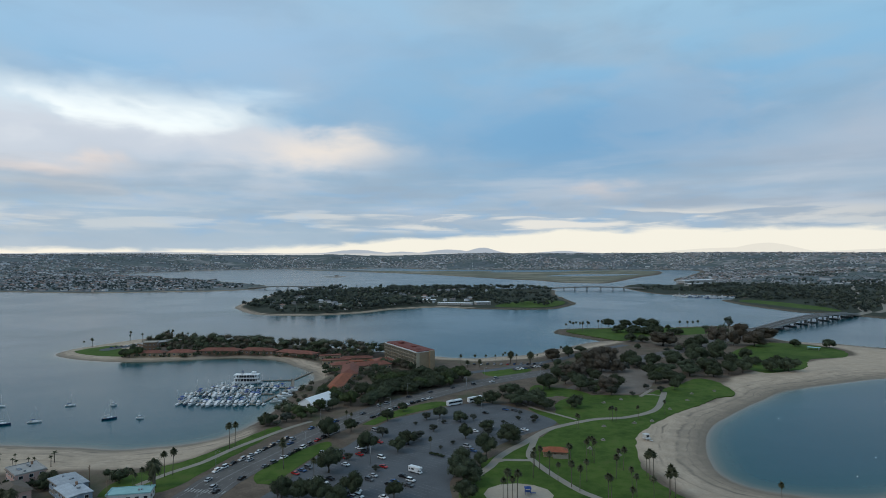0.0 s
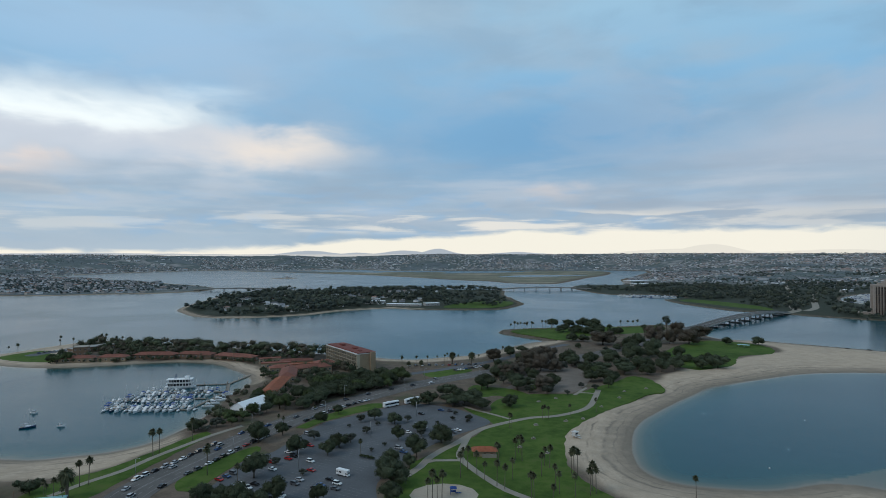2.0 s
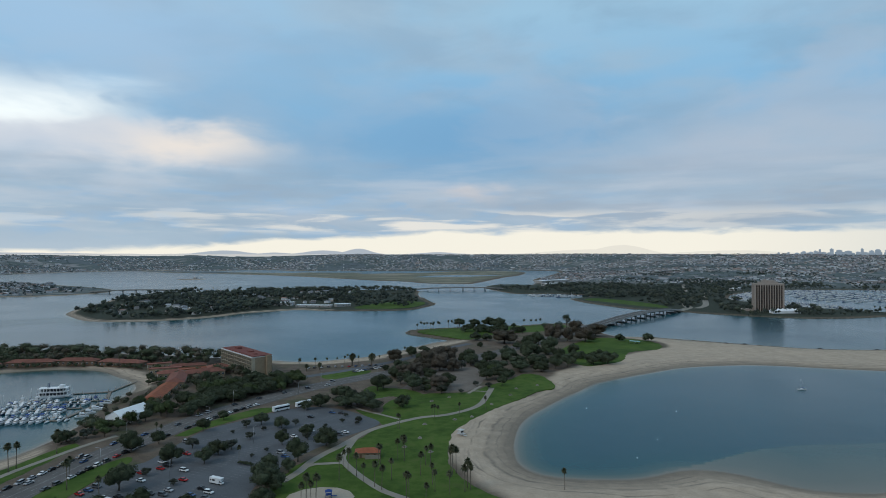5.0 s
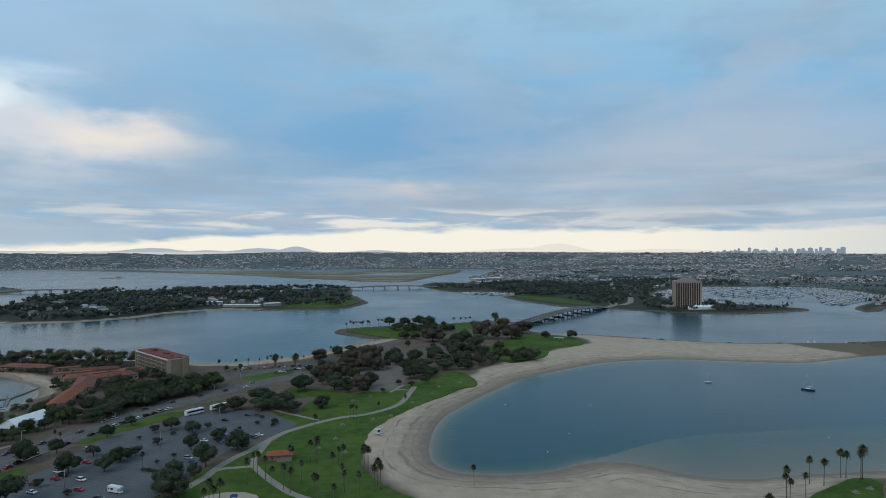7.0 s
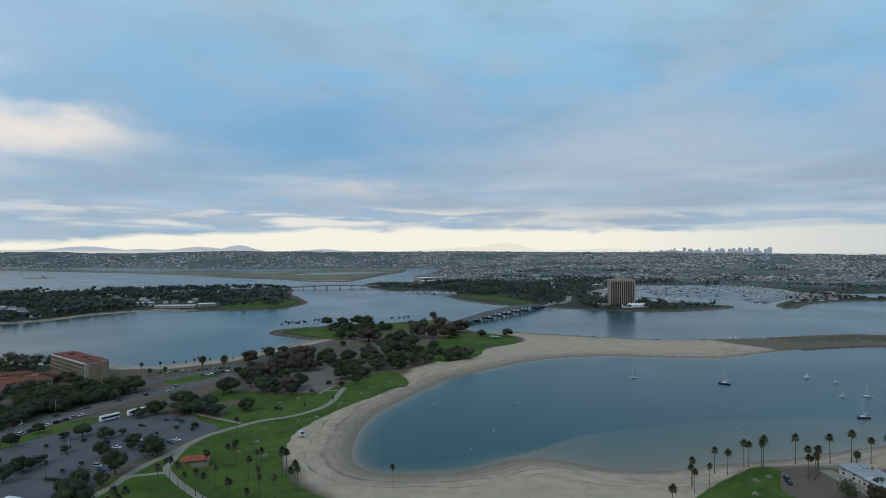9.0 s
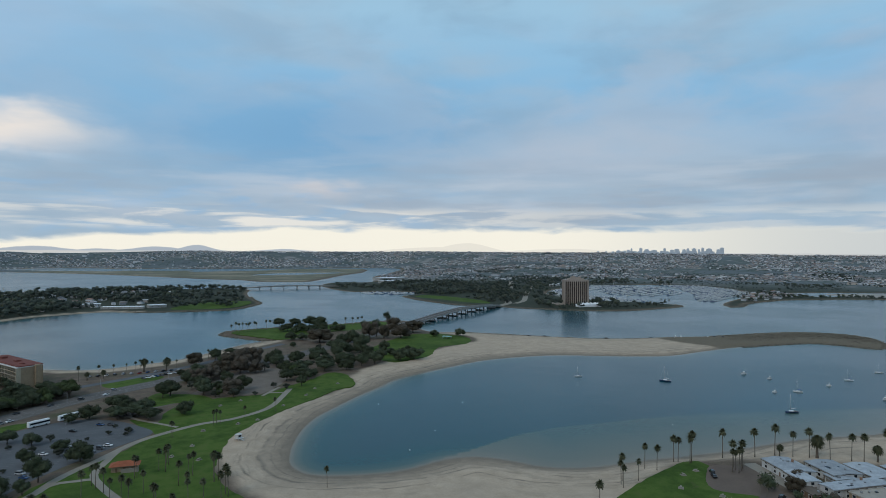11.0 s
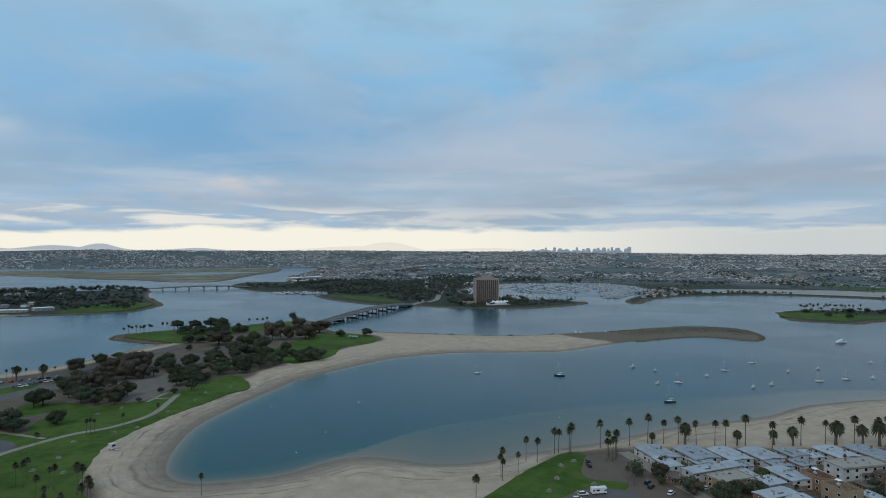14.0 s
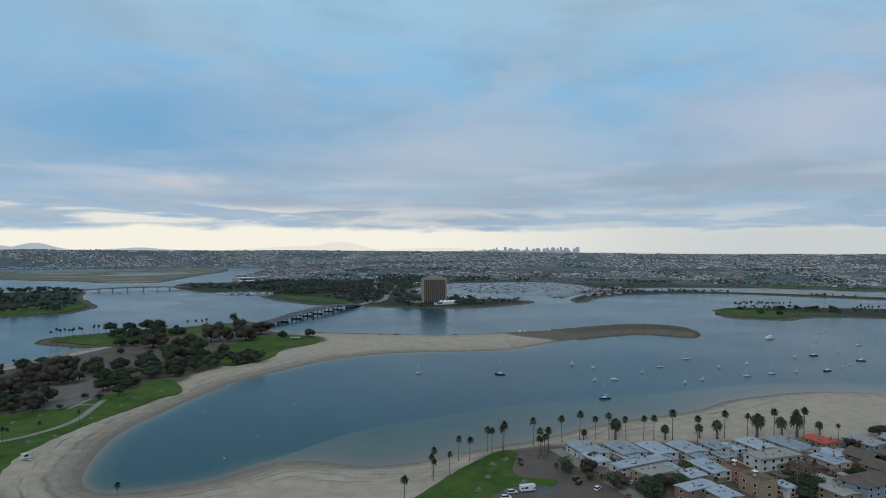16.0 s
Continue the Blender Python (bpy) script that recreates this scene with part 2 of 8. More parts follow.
def ground_material():
    """Beach sand, with darker damp drift lines, going over into dirt, marsh grass and rock by the ground's own attribute."""
    m, T, b = principled("sand_and_dirt", (0.4, 0.36, 0.3), 0.95, 0.2)
    pos = nd(T, "ShaderNodeNewGeometry").outputs["Position"]
    z = nd(T, "ShaderNodeSeparateXYZ", {0: pos}).outputs[2]
    att = nd(T, "ShaderNodeAttribute", attr="cover")
    dirt, veg, rock = nd(T, "ShaderNodeSeparateColor", {0: att.outputs["Color"]}).outputs
    shore = nd(T, "ShaderNodeAttribute", attr="shore").outputs["Fac"]
    n1, n2, n3 = noise_of(T, pos, 0.02, 4.0), noise_of(T, pos, 0.12, 5.0, 0.65), noise_of(T, pos, 1.2, 4.0, 0.7)
    # sand: drift lines run along the shore
    line = nd(T, "ShaderNodeCombineXYZ", {0: mth(T, "ADD", mth(T, "MULTIPLY", shore, 0.085), mth(T, "MULTIPLY", n2, 0.9)), 1: mth(T, "MULTIPLY", n1, 3.0)}).outputs[0]
    drift = mth(T, "MULTIPLY", mth(T, "SUBTRACT", noise_of(T, line, 2.2, 4.0, 0.6), 0.46), 4.5, clamp=True)
    grain = mth(T, "MULTIPLY", mth(T, "SUBTRACT", mth(T, "ADD", mth(T, "MULTIPLY", n2, 0.6), mth(T, "MULTIPLY", n3, 0.4)), 0.35), 3.0, clamp=True)
    sand = mixc(T, grain, (0.37, 0.292, 0.218), (0.52, 0.415, 0.32))
    fade = mth(T, "SUBTRACT", 1.0, mth(T, "DIVIDE", mth(T, "SUBTRACT", shore, 24.0), 25.0, clamp=True))
    sand = mixc(T, mth(T, "MULTIPLY", mth(T, "MULTIPLY", drift, 0.40), fade), sand, (0.20, 0.175, 0.145))
    line2 = nd(T, "ShaderNodeCombineXYZ", {0: mth(T, "ADD", mth(T, "MULTIPLY", shore, 0.30), mth(T, "MULTIPLY", n2, 1.5)), 1: mth(T, "MULTIPLY", n1, 6.0)}).outputs[0]
    wrack = mth(T, "MULTIPLY", mth(T, "SUBTRACT", noise_of(T, line2, 1.6, 5.0, 0.65), 0.56), 7.0, clamp=True)
    sand = mixc(T, mth(T, "MULTIPLY", mth(T, "MULTIPLY", wrack, 0.35), fade), sand, (0.13, 0.115, 0.10))
    blotch = mth(T, "MULTIPLY", mth(T, "SUBTRACT", noise_of(T, pos, 0.03, 6.0, 0.68, 0.4), 0.47), 4.0, clamp=True)
    sand = mixc(T, mth(T, "MULTIPLY", blotch, 0.35), sand, (0.27, 0.225, 0.18))
    # wrack lines left by the tides, broken and winding
    wind = mth(T, "MULTIPLY", mth(T, "SUBTRACT", noise_of(T, pos, 0.012, 3.0, 0.5), 0.5), 26.0)
    broken = mth(T, "MULTIPLY", mth(T, "SUBTRACT", noise_of(T, pos, 0.05, 5.0, 0.65), 0.40), 4.0, clamp=True)
    for away, wide in ((7.0, 1.1), (12.0, 0.7), (17.0, 1.6), (26.0, 1.0)):
        off = mth(T, "ABSOLUTE", mth(T, "SUBTRACT", mth(T, "ADD", shore, mth(T, "ADD", wind, mth(T, "MULTIPLY", n2, 3.0))), away))
        mark = mth(T, "SUBTRACT", 1.0, mth(T, "DIVIDE", off, wide), clamp=True)
        sand = mixc(T, mth(T, "MULTIPLY", mth(T, "MULTIPLY", mark, broken), 0.75), sand, (0.105, 0.09, 0.075))
    damp = mth(T, "SUBTRACT", 1.0, mth(T, "DIVIDE", mth(T, "ADD", z, mth(T, "MULTIPLY", mth(T, "SUBTRACT", n2, 0.5), 0.7)), 1.3), clamp=True)
    sand = mixc(T, mth(T, "MULTIPLY", damp, 0.9), sand, (0.165, 0.14, 0.112))
    soil = mixc(T, grain, (0.082, 0.062, 0.047), (0.185, 0.142, 0.110))
    weeds = mth(T, "MULTIPLY", mth(T, "SUBTRACT", mth(T, "ADD", mth(T, "MULTIPLY", noise_of(T, pos, 0.035, 5.0, 0.65, 0.5), 0.7), mth(T, "MULTIPLY", n2, 0.3)), 0.50), 7.0, clamp=True)
    soil = mixc(T, mth(T, "MULTIPLY", weeds, 0.7), soil, (0.050, 0.068, 0.028))
    marsh = mixc(T, mth(T, "MULTIPLY", mth(T, "SUBTRACT", mth(T, "ADD", mth(T, "MULTIPLY", n1, 0.5), mth(T, "MULTIPLY", n2, 0.5)), 0.4), 4.0, clamp=True), (0.085, 0.095, 0.062), (0.22, 0.20, 0.15))
    bars = noise_of(T, nd(T, "ShaderNodeMapping", {"Vector": pos, "Scale": (0.35, 1.0, 1.0), "Rotation": (0, 0, -0.5)}).outputs[0], 0.012, 5.0, 0.6, 0.8)
    marsh = mixc(T, mth(T, "MULTIPLY", mth(T, "SUBTRACT", bars, 0.5), 6.0, clamp=True), marsh, (0.32, 0.275, 0.21))
    stone = mixc(T, mth(T, "MULTIPLY", mth(T, "SUBTRACT", n3, 0.3), 2.2, clamp=True), (0.095, 0.080, 0.058), (0.22, 0.18, 0.13))
    c = mixc(T, dirt, sand, soil)
    c = mixc(T, veg, c, marsh)
    c = mixc(T, rock, c, stone)
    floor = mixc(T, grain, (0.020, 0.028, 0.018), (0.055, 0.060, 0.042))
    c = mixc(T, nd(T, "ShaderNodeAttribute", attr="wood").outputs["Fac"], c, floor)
    # far town ground in patches; their blue cast is haze painted into the colour
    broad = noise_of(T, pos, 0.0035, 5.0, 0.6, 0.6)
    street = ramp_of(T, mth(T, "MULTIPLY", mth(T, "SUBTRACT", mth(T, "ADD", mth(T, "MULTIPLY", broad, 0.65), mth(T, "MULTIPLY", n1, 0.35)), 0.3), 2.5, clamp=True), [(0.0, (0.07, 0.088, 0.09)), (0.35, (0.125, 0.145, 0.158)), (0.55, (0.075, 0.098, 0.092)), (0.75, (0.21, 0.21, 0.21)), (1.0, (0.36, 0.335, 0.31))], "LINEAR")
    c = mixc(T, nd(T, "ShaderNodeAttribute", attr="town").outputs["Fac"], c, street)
    T.links.new(c, b.inputs["Base Color"])
    bp = nd(T, "ShaderNodeBump", {"Height": n3, "Strength": 0.4, "Distance": 0.4})
    T.links.new(bp.outputs[0], b.inputs["Normal"])
    return m


def water_material():
    """Bay water: mirror of the sky at low angles, blue-green body, the sandy bed showing where it is shallow."""
    m, T, b = principled("bay_water", (0.02, 0.05, 0.07), 0.10, 0.25)
    b.inputs["IOR"].default_value = 1.36
    b.inputs["Specular Tint"].default_value = (0.78, 0.95, 1.0, 1)
    pos = nd(T, "ShaderNodeNewGeometry").outputs["Position"]
    depth = nd(T, "ShaderNodeAttribute", attr="depth").outputs["Fac"]
    n = noise_of(T, pos, 0.018, 4.0, 0.6, 0.5)
    d = mth(T, "ADD", depth, mth(T, "MULTIPLY", mth(T, "SUBTRACT", n, 0.5), mth(T, "MULTIPLY", mth(T, "MINIMUM", depth, 2.0), 0.5)))
    c = ramp_of(T, mth(T, "DIVIDE", d, 4.0, clamp=True), [(0.0, (0.20, 0.165, 0.12)), (0.06, (0.11, 0.118, 0.092)), (0.17, (0.040, 0.082, 0.076)), (0.40, (0.0, 0.056, 0.068)), (1.0, (0.0, 0.050, 0.070))], "LINEAR")
    T.links.new(c, b.inputs["Base Color"])
    sc = nd(T, "ShaderNodeMapping", {"Vector": pos, "Scale": (1.0, 0.55, 1.0), "Rotation": (0, 0, 0.5)}).outputs[0]
    wave = mth(T, "ADD", mth(T, "MULTIPLY", noise_of(T, sc, 0.55, 3.0, 0.6), 0.75), mth(T, "MULTIPLY", noise_of(T, pos, 0.045, 2.0, 0.5), 1.2))
    calm = mth(T, "MULTIPLY", mth(T, "SUBTRACT", noise_of(T, pos, 0.006, 3.0, 0.5, 0.8), 0.36), 3.2, clamp=True)
    bp = nd(T, "ShaderNodeBump", {"Height": wave, "Strength": mth(T, "ADD", 0.16, mth(T, "MULTIPLY", calm, 0.12)), "Distance": 0.5})
    T.links.new(bp.outputs[0], b.inputs["Normal"])
    T.links.new(mth(T, "ADD", 0.185, mth(T, "MULTIPLY", calm, 0.05)), b.inputs["Roughness"])
    return m


# ================= the shores in plan =================
def smooth_loop(points, step=6.0, closed=True):
    """A rounded line through the points, with a vertex about every step metres."""
    p = [Vector(q) for q in points]
    n, out = len(p), []
    for i in range(n if closed else n - 1):
        a, b, c, d = (p[(i - 1) % n], p[i], p[(i + 1) % n], p[(i + 2) % n])
        if not closed:
            a, d = p[max(i - 1, 0)], p[min(i + 2, n - 1)]
        k = max(1, int((c - b).length / step))
        for j in range(k):
            t = j / k
            out.append(0.5 * ((2 * b) + (c - a) * t + (2 * a - 5 * b + 4 * c - d) * t * t + (3 * b - a - 3 * c + d) * t ** 3))
    if not closed:
        out.append(p[-1])
    return np.array([(v.x, v.y) for v in out])


COVE_SHORE = [(-900, 390), (-400, 332), (-260, 325), (-215, 323), (-191, 320), (-173, 326), (-159, 331), (-146, 342), (-139, 358), (-134, 383), (-133, 425), (-136, 465),
              (-133, 491), (-135, 514), (-150, 545), (-171, 570), (-184, 587), (-208, 602), (-245, 606), (-280, 595), (-313, 584), (-349, 579), (-385, 587), (-413, 599),
              (-431, 611), (-440, 625), (-443, 652), (-435, 676), (-424, 708), (-405, 742)]
OUTER_SHORE = [(-380, 758), (-330, 742), (-250, 712), (-150, 672), (-90, 645), (-44, 627), (-26, 617), (1, 614), (28, 626), (57, 638), (80, 662), (107, 695), (131, 724),
               (150, 738), (143, 754), (128, 774), (111, 801), (108, 818), (116, 845), (145, 858), (200, 870), (280, 878), (338, 893), (372, 897), (384, 860), (376, 825), (367, 783), (374, 748)]
SPIT_SHORE = [(411, 731), (442, 703), (480, 667), (516, 634), (541, 616), (585, 601), (643, 591), (704, 577), (780, 578), (835, 568), (869, 539), (872, 500), (832, 453), (794, 433),
              (782, 441), (774, 470), (757, 493), (718, 499), (677, 501), (638, 502), (585, 494), (538, 486), (502, 495), (465, 512), (427, 530), (385, 536), (339, 531)]
BASIN_SHORE = [(298, 513), (264, 496), (233, 478), (210, 454), (189, 433), (165, 406), (149, 387), (137, 367), (128, 345), (121, 322), (118, 300), (124, 284), (140, 276), (162, 272),
               (177, 274), (192, 279), (207, 278), (221, 268), (235, 250), (255, 241), (285, 239), (334, 234), (365, 234), (399, 233), (431, 227), (455, 223), (479, 221), (518, 224),
               (548, 219), (581, 211), (616, 194), (650, 160), (760, 60), (900, -150), (1000, -700), (-900, -700)]
ISLE_SHORE = [(-470, 1177), (-440, 1119), (-381, 1040), (-314, 1017), (-252, 1033), (-193, 1075), (-160, 1130), (-110, 1165), (-62, 1187), (-17, 1160), (48, 1150), (106, 1147), (151, 1166),
              (191, 1242), (206, 1290), (203, 1375), (200, 1470), (206, 1600), (222, 1730), (200, 1790), (100, 1810), (-100, 1820), (-300, 1800), (-440, 1790), (-490, 1740), (-520, 1600), (-500, 1400), (-490, 1280)]
NORTH_SHORE = [(-5200, 1900), (-3000, 1750), (-1900, 1700), (-1311, 1619), (-1117, 1580), (-961, 1585), (-828, 1636), (-721, 1664), (-654, 1745), (-639, 1832), (-684, 1959), (-891, 2184), (-1279, 2523), (-1800, 2980),
               (-1727, 3360), (-1562, 3780), (-1250, 4050), (-600, 3930), (0, 3860), (600, 3800), (1123, 3820), (1270, 3560), (1000, 2900), (791, 2480), (700, 2150), (649, 2045), (530, 2054), (452, 1900), (445, 1730)]
EAST_SHORE = [(470, 1570), (540, 1560), (625, 1520), (620, 1450), (548, 1384), (540, 1300), (545, 1237), (558, 1160), (575, 1110), (610, 1080), (640, 1040), (664, 1000), (746, 924), (819, 900), (929, 914), (985, 936),
              (1000, 965), (985, 1010), (930, 1080), (900, 1200), (930, 1350), (1060, 1500), (1280, 1610), (1520, 1600), (1590, 1450), (1520, 1270), (1390, 1120), (1250, 1035), (1140, 970), (1078, 916), (1065, 884), (1100, 890), (1162, 935)]
SOUTH_SHORE = [(1260, 965), (1373, 975), (1544, 925), (1621, 833), (1665, 740), (1735, 558), (1900, 200), (2300, -400), (2600, -1500), (5300, -1500), (5300, 5300), (-5300, 5300)]
SANDBAR = [(-1189, 3829), (-700, 3420), (-300, 3050), (26, 2600), (134, 2433), (240, 2330), (300, 2180), (430, 2120), (495, 2213), (701, 2654), (892, 3025), (1033, 3505), (900, 3650), (489, 3600), (100, 3480), (-400, 3600), (-1000, 3880)]
ISLET = [(1223, 640), (1160, 630), (1121, 600), (1060, 548), (1060, 510), (1101, 468), (1144, 470), (1202, 455), (1267, 395), (1350, 330), (1500, 260), (1600, 300), (1550, 400), (1400, 520), (1300, 600)]
RIVER = [(1480, 1060), (1620, 960), (1700, 850), (1760, 720), (1830, 560), (1950, 250), (2400, -300), (2800, -1400), (3100, -1400), (2700, -200), (2250, 300), (2080, 600), (2010, 800), (1900, 980), (1700, 1120), (1560, 1140)]
LANDS = [smooth_loop(COVE_SHORE + OUTER_SHORE + SPIT_SHORE + BASIN_SHORE), smooth_loop(ISLE_SHORE, 12), smooth_loop(NORTH_SHORE + EAST_SHORE + SOUTH_SHORE, 25), smooth_loop(SANDBAR, 30), smooth_loop(ISLET, 12)]
LAGOONS = [[(-769, 4080), (-558, 4229), (-289, 3803), (-278, 3457), (-504, 3566), (-676, 3683)], [(70, 3300), (197, 3677), (412, 3797), (566, 3674), (501, 3455), (272, 3354)],
           [(315, 2786), (463, 3005), (607, 3045), (800, 2990), (614, 2822), (449, 2754)]]
CUTS = [smooth_loop(RIVER, 40)] + [smooth_loop(q, 30) for q in LAGOONS]
LANDS.append(smooth_loop([(-690, 2660), (-650, 2740), (-580, 2720), (-595, 2640)], 20))


def inside_distance(pts, loop):
    """Signed distance to a closed line, positive inside."""
    a, b = loop, np.roll(loop, -1, 0)
    ab = b - a
    best, inside = np.full(len(pts), 1e9), np.zeros(len(pts), bool)
    px, py = pts[:, 0], pts[:, 1]
    for (ax, ay), (dx, dy) in zip(a, ab):
        wx, wy = px - ax, py - ay
        t = np.clip((wx * dx + wy * dy) / (dx * dx + dy * dy + 1e-9), 0, 1)
        best = np.minimum(best, (wx - t * dx) ** 2 + (wy - t * dy) ** 2)
        hit = ((ay > py) != (ay + dy > py))
        if abs(dy) > 1e-9:
            inside ^= hit & (px < ax + (py - ay) / dy * dx)
    return np.where(inside, 1, -1) * np.sqrt(best)


def shore_distance(pts):
    d = np.full(len(pts), -1e9)
    for loop in LANDS:
        d = np.maximum(d, inside_distance(pts, loop))
    for loop in CUTS:
        d = np.minimum(d, -inside_distance(pts, loop))
    return d


def ripple(x, y, s, seed=0.0):
    """A cheap smooth unevenness of about -1 to 1."""
    return (np.sin(x / s + 1.7 * np.sin(y / s * 0.7 + seed)) + np.sin(y / s * 1.13 + 2.1 * np.sin(x / s * 0.6 + 1.3 * seed))) * 0.5


def step01(v, a, b):
    t = np.clip((v - a) / (b - a), 0, 1)
    return t * t * (3 - 2 * t)


GROUND_Z = 1.8
SHOAL = smooth_loop([(118, 262), (150, 268), (190, 281), (209, 287), (256, 304), (300, 306), (372, 300), (440, 285), (520, 262), (600, 240), (700, 150), (500, 100), (300, 150), (140, 200)], 8)


def height(pts, d=None):
    """Height of the ground: flat inland, gently sloping beaches, the bay's bed, and the mesas far off."""
    d = shore_distance(pts) if d is None else d
    x, y = pts[:, 0], pts[:, 1]
    gentle = step01(x, 60, 110) * (1 - step01(x, 430, 520)) * step01(y, 235, 265)
    z = np.where(d > 0, np.minimum(d * (0.13 - 0.068 * gentle), GROUND_Z), np.maximum(d * 0.10, -6.0))
    near = (np.abs(x - 250) < 700) & (np.abs(y - 300) < 400)
    if near.any():
        s = inside_distance(pts[near], SHOAL)
        zn = z[near]
        zn = np.where((zn < 0), np.maximum(zn, -0.10 - 0.011 * np.clip(-d[near], 0, 60) - np.clip(-s, 0, 60) * 0.9), zn)
        z[near] = zn
    r = np.hypot(x - 50, y)
    az = np.degrees(np.arctan2(x - 50, y))
    hills = step01(r, 2300, 4900) ** 1.1
    top = 100 + 3 * ripple(x, y, 240) + 2.0 * ripple(x, y, 90, 2.0) - 9 * step01(az, 38, 55) + 9 * step01(az, 62, 74)
    z = np.where(d > 0, z + hills * top * step01(d, 0, 900), z)
    return z


def axis_steps(marks):
    """Coordinates along one axis: (from, to, step) stretches."""
    out = []
    for a, b, s in marks:
        out += list(np.linspace(a, b, max(2, int(abs(b - a) / s) + 1))[:-1])
    return np.array(out + [marks[-1][1]])


MAT_GROUND, MAT_WATER = ground_material(), water_material()


def blank_mesh(name, verts, faces, mat=None, smooth=False):
    me = bpy.data.meshes.new(name)
    me.from_pydata([tuple(v) for v in verts] if not isinstance(verts, np.ndarray) else verts.tolist(), [], faces if not isinstance(faces, np.ndarray) else faces.tolist())
    if mat:
        me.materials.append(mat)
    if smooth:
        me.polygons.foreach_set("use_smooth", [True] * len(me.polygons))
    me.update()
    return me


def build_ground():
    xs = axis_steps([(-4950, -1500, 60), (-1500, -520, 22), (-520, 700, 3.0), (700, 1800, 11), (1800, 4950, 60)])
    ys = axis_steps([(-900, 120, 40), (120, 640, 3.0), (640, 1000, 5), (1000, 2000, 14), (2000, 4950, 40)])
    gx, gy = np.meshgrid(xs, ys)
    pts = np.stack([gx.ravel(), gy.ravel()], 1)
    d = shore_distance(pts)
    z = height(pts, d)
    nx, ny = len(xs), len(ys)
    idx = np.arange(nx * ny).reshape(ny, nx)
    quads = np.stack([idx[:-1, :-1], idx[:-1, 1:], idx[1:, 1:], idx[1:, :-1]], -1).reshape(-1, 4)
    r = np.hypot(pts[:, 0] - 50, pts[:, 1])
    x, y = pts[:, 0], pts[:, 1]
    # what covers the ground
    dirt = np.ones(len(pts))
    for loop, soft in BEACHES:
        dirt *= 1 - step01(inside_distance(pts, loop) + 2 * ripple(x, y, 7), -soft, soft)
    far_sand = step01(r, 950, 1100) * (1 - step01(d, 9, 17)) * (x < 0)
    dirt *= 1 - far_sand
    veg = step01(inside_distance(pts, LANDS[3]), 12, 40)
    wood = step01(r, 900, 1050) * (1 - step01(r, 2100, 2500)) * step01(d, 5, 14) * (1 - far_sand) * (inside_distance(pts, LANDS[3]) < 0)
    rock = np.zeros(len(pts))
    for loop in ROCKY:
        rock = np.maximum(rock, step01(inside_distance(pts, loop), -3, 3))
    rock *= (d > -6)
    z = z + rock * (d > 3) * (d < 60) * (0.5 * ripple(x, y, 3.1) * ripple(x, y, 5.7, 1.0) + 0.5)
    keep = (r[quads].min(1) < 4950) 
    me = blank_mesh("ground", np.column_stack([pts, z]), quads[keep], MAT_GROUND, True)
    col = me.attributes.new("cover", "FLOAT_COLOR", "POINT")
    col.data.foreach_set("color", np.column_stack([dirt, np.clip(veg, 0, 1), rock, np.ones(len(pts))]).astype(np.float32).ravel())
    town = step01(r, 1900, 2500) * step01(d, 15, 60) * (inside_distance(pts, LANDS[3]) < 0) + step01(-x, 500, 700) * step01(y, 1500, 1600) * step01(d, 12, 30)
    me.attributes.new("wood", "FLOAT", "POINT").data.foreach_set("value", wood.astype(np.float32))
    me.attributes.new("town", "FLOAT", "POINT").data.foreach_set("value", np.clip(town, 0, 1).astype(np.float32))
    me.attributes.new("shore", "FLOAT", "POINT").data.foreach_set("value", d.astype(np.float32))
    tagged(new("ground", me), "pale beach sand and brown dirt ground rising to far mesas", "ground", kind="structure")
    # water lies over all ground lower than its surface
    wet = (z[quads].min(1) < 0.1) & keep
    me = blank_mesh("water", np.column_stack([pts, np.zeros(len(pts))]), quads[wet], MAT_WATER)
    me.attributes.new("depth", "FLOAT", "POINT").data.foreach_set("value", (-z).astype(np.float32))
    tagged(new("water", me), "calm blue-grey bay water, sandy in the shallows", "water", kind="structure")


BEACHES = [(smooth_loop([(60, 190), (100, 240), (85, 300), (88, 350), (122, 400), (188, 462), (200, 500), (236, 540), (330, 608), (392, 650), (388, 700), (372, 720), (380, 770), (450, 760), (700, 640), (640, 590), (640, 470), (460, 440), (250, 420), (180, 330), (400, 330), (900, 250), (900, -100), (640, 40), (560, 75), (505, 118), (450, 155), (415, 172), (375, 195), (340, 214), (312, 226), (286, 222), (262, 213), (235, 190), (200, 175)], 12), 4),
           (smooth_loop([(-900, 280), (-400, 262), (-215, 282), (-150, 296), (-138, 318), (-128, 345), (-130, 368), (-150, 372), (-300, 380), (-900, 430)], 12), 3),
           (smooth_loop([(-150, 492), (-129, 498), (-125, 530), (-138, 560), (-160, 586), (-205, 612), (-280, 606), (-345, 590), (-345, 560), (-200, 560), (-160, 530)], 12), 3),
           (smooth_loop([(-70, 640), (-60, 612), (0, 590), (40, 600), (75, 625), (120, 670), (175, 725), (165, 740), (120, 720), (60, 650), (0, 630)], 12), 3)]
BEACHES.append((smooth_loop([(-345, 560), (-345, 640), (-400, 720), (-380, 770), (-480, 760), (-480, 570)], 12), 3))
ROCKY = [smooth_loop([(640, 630), (640, 480), (900, 380), (950, 600)], 20)]
build_ground()


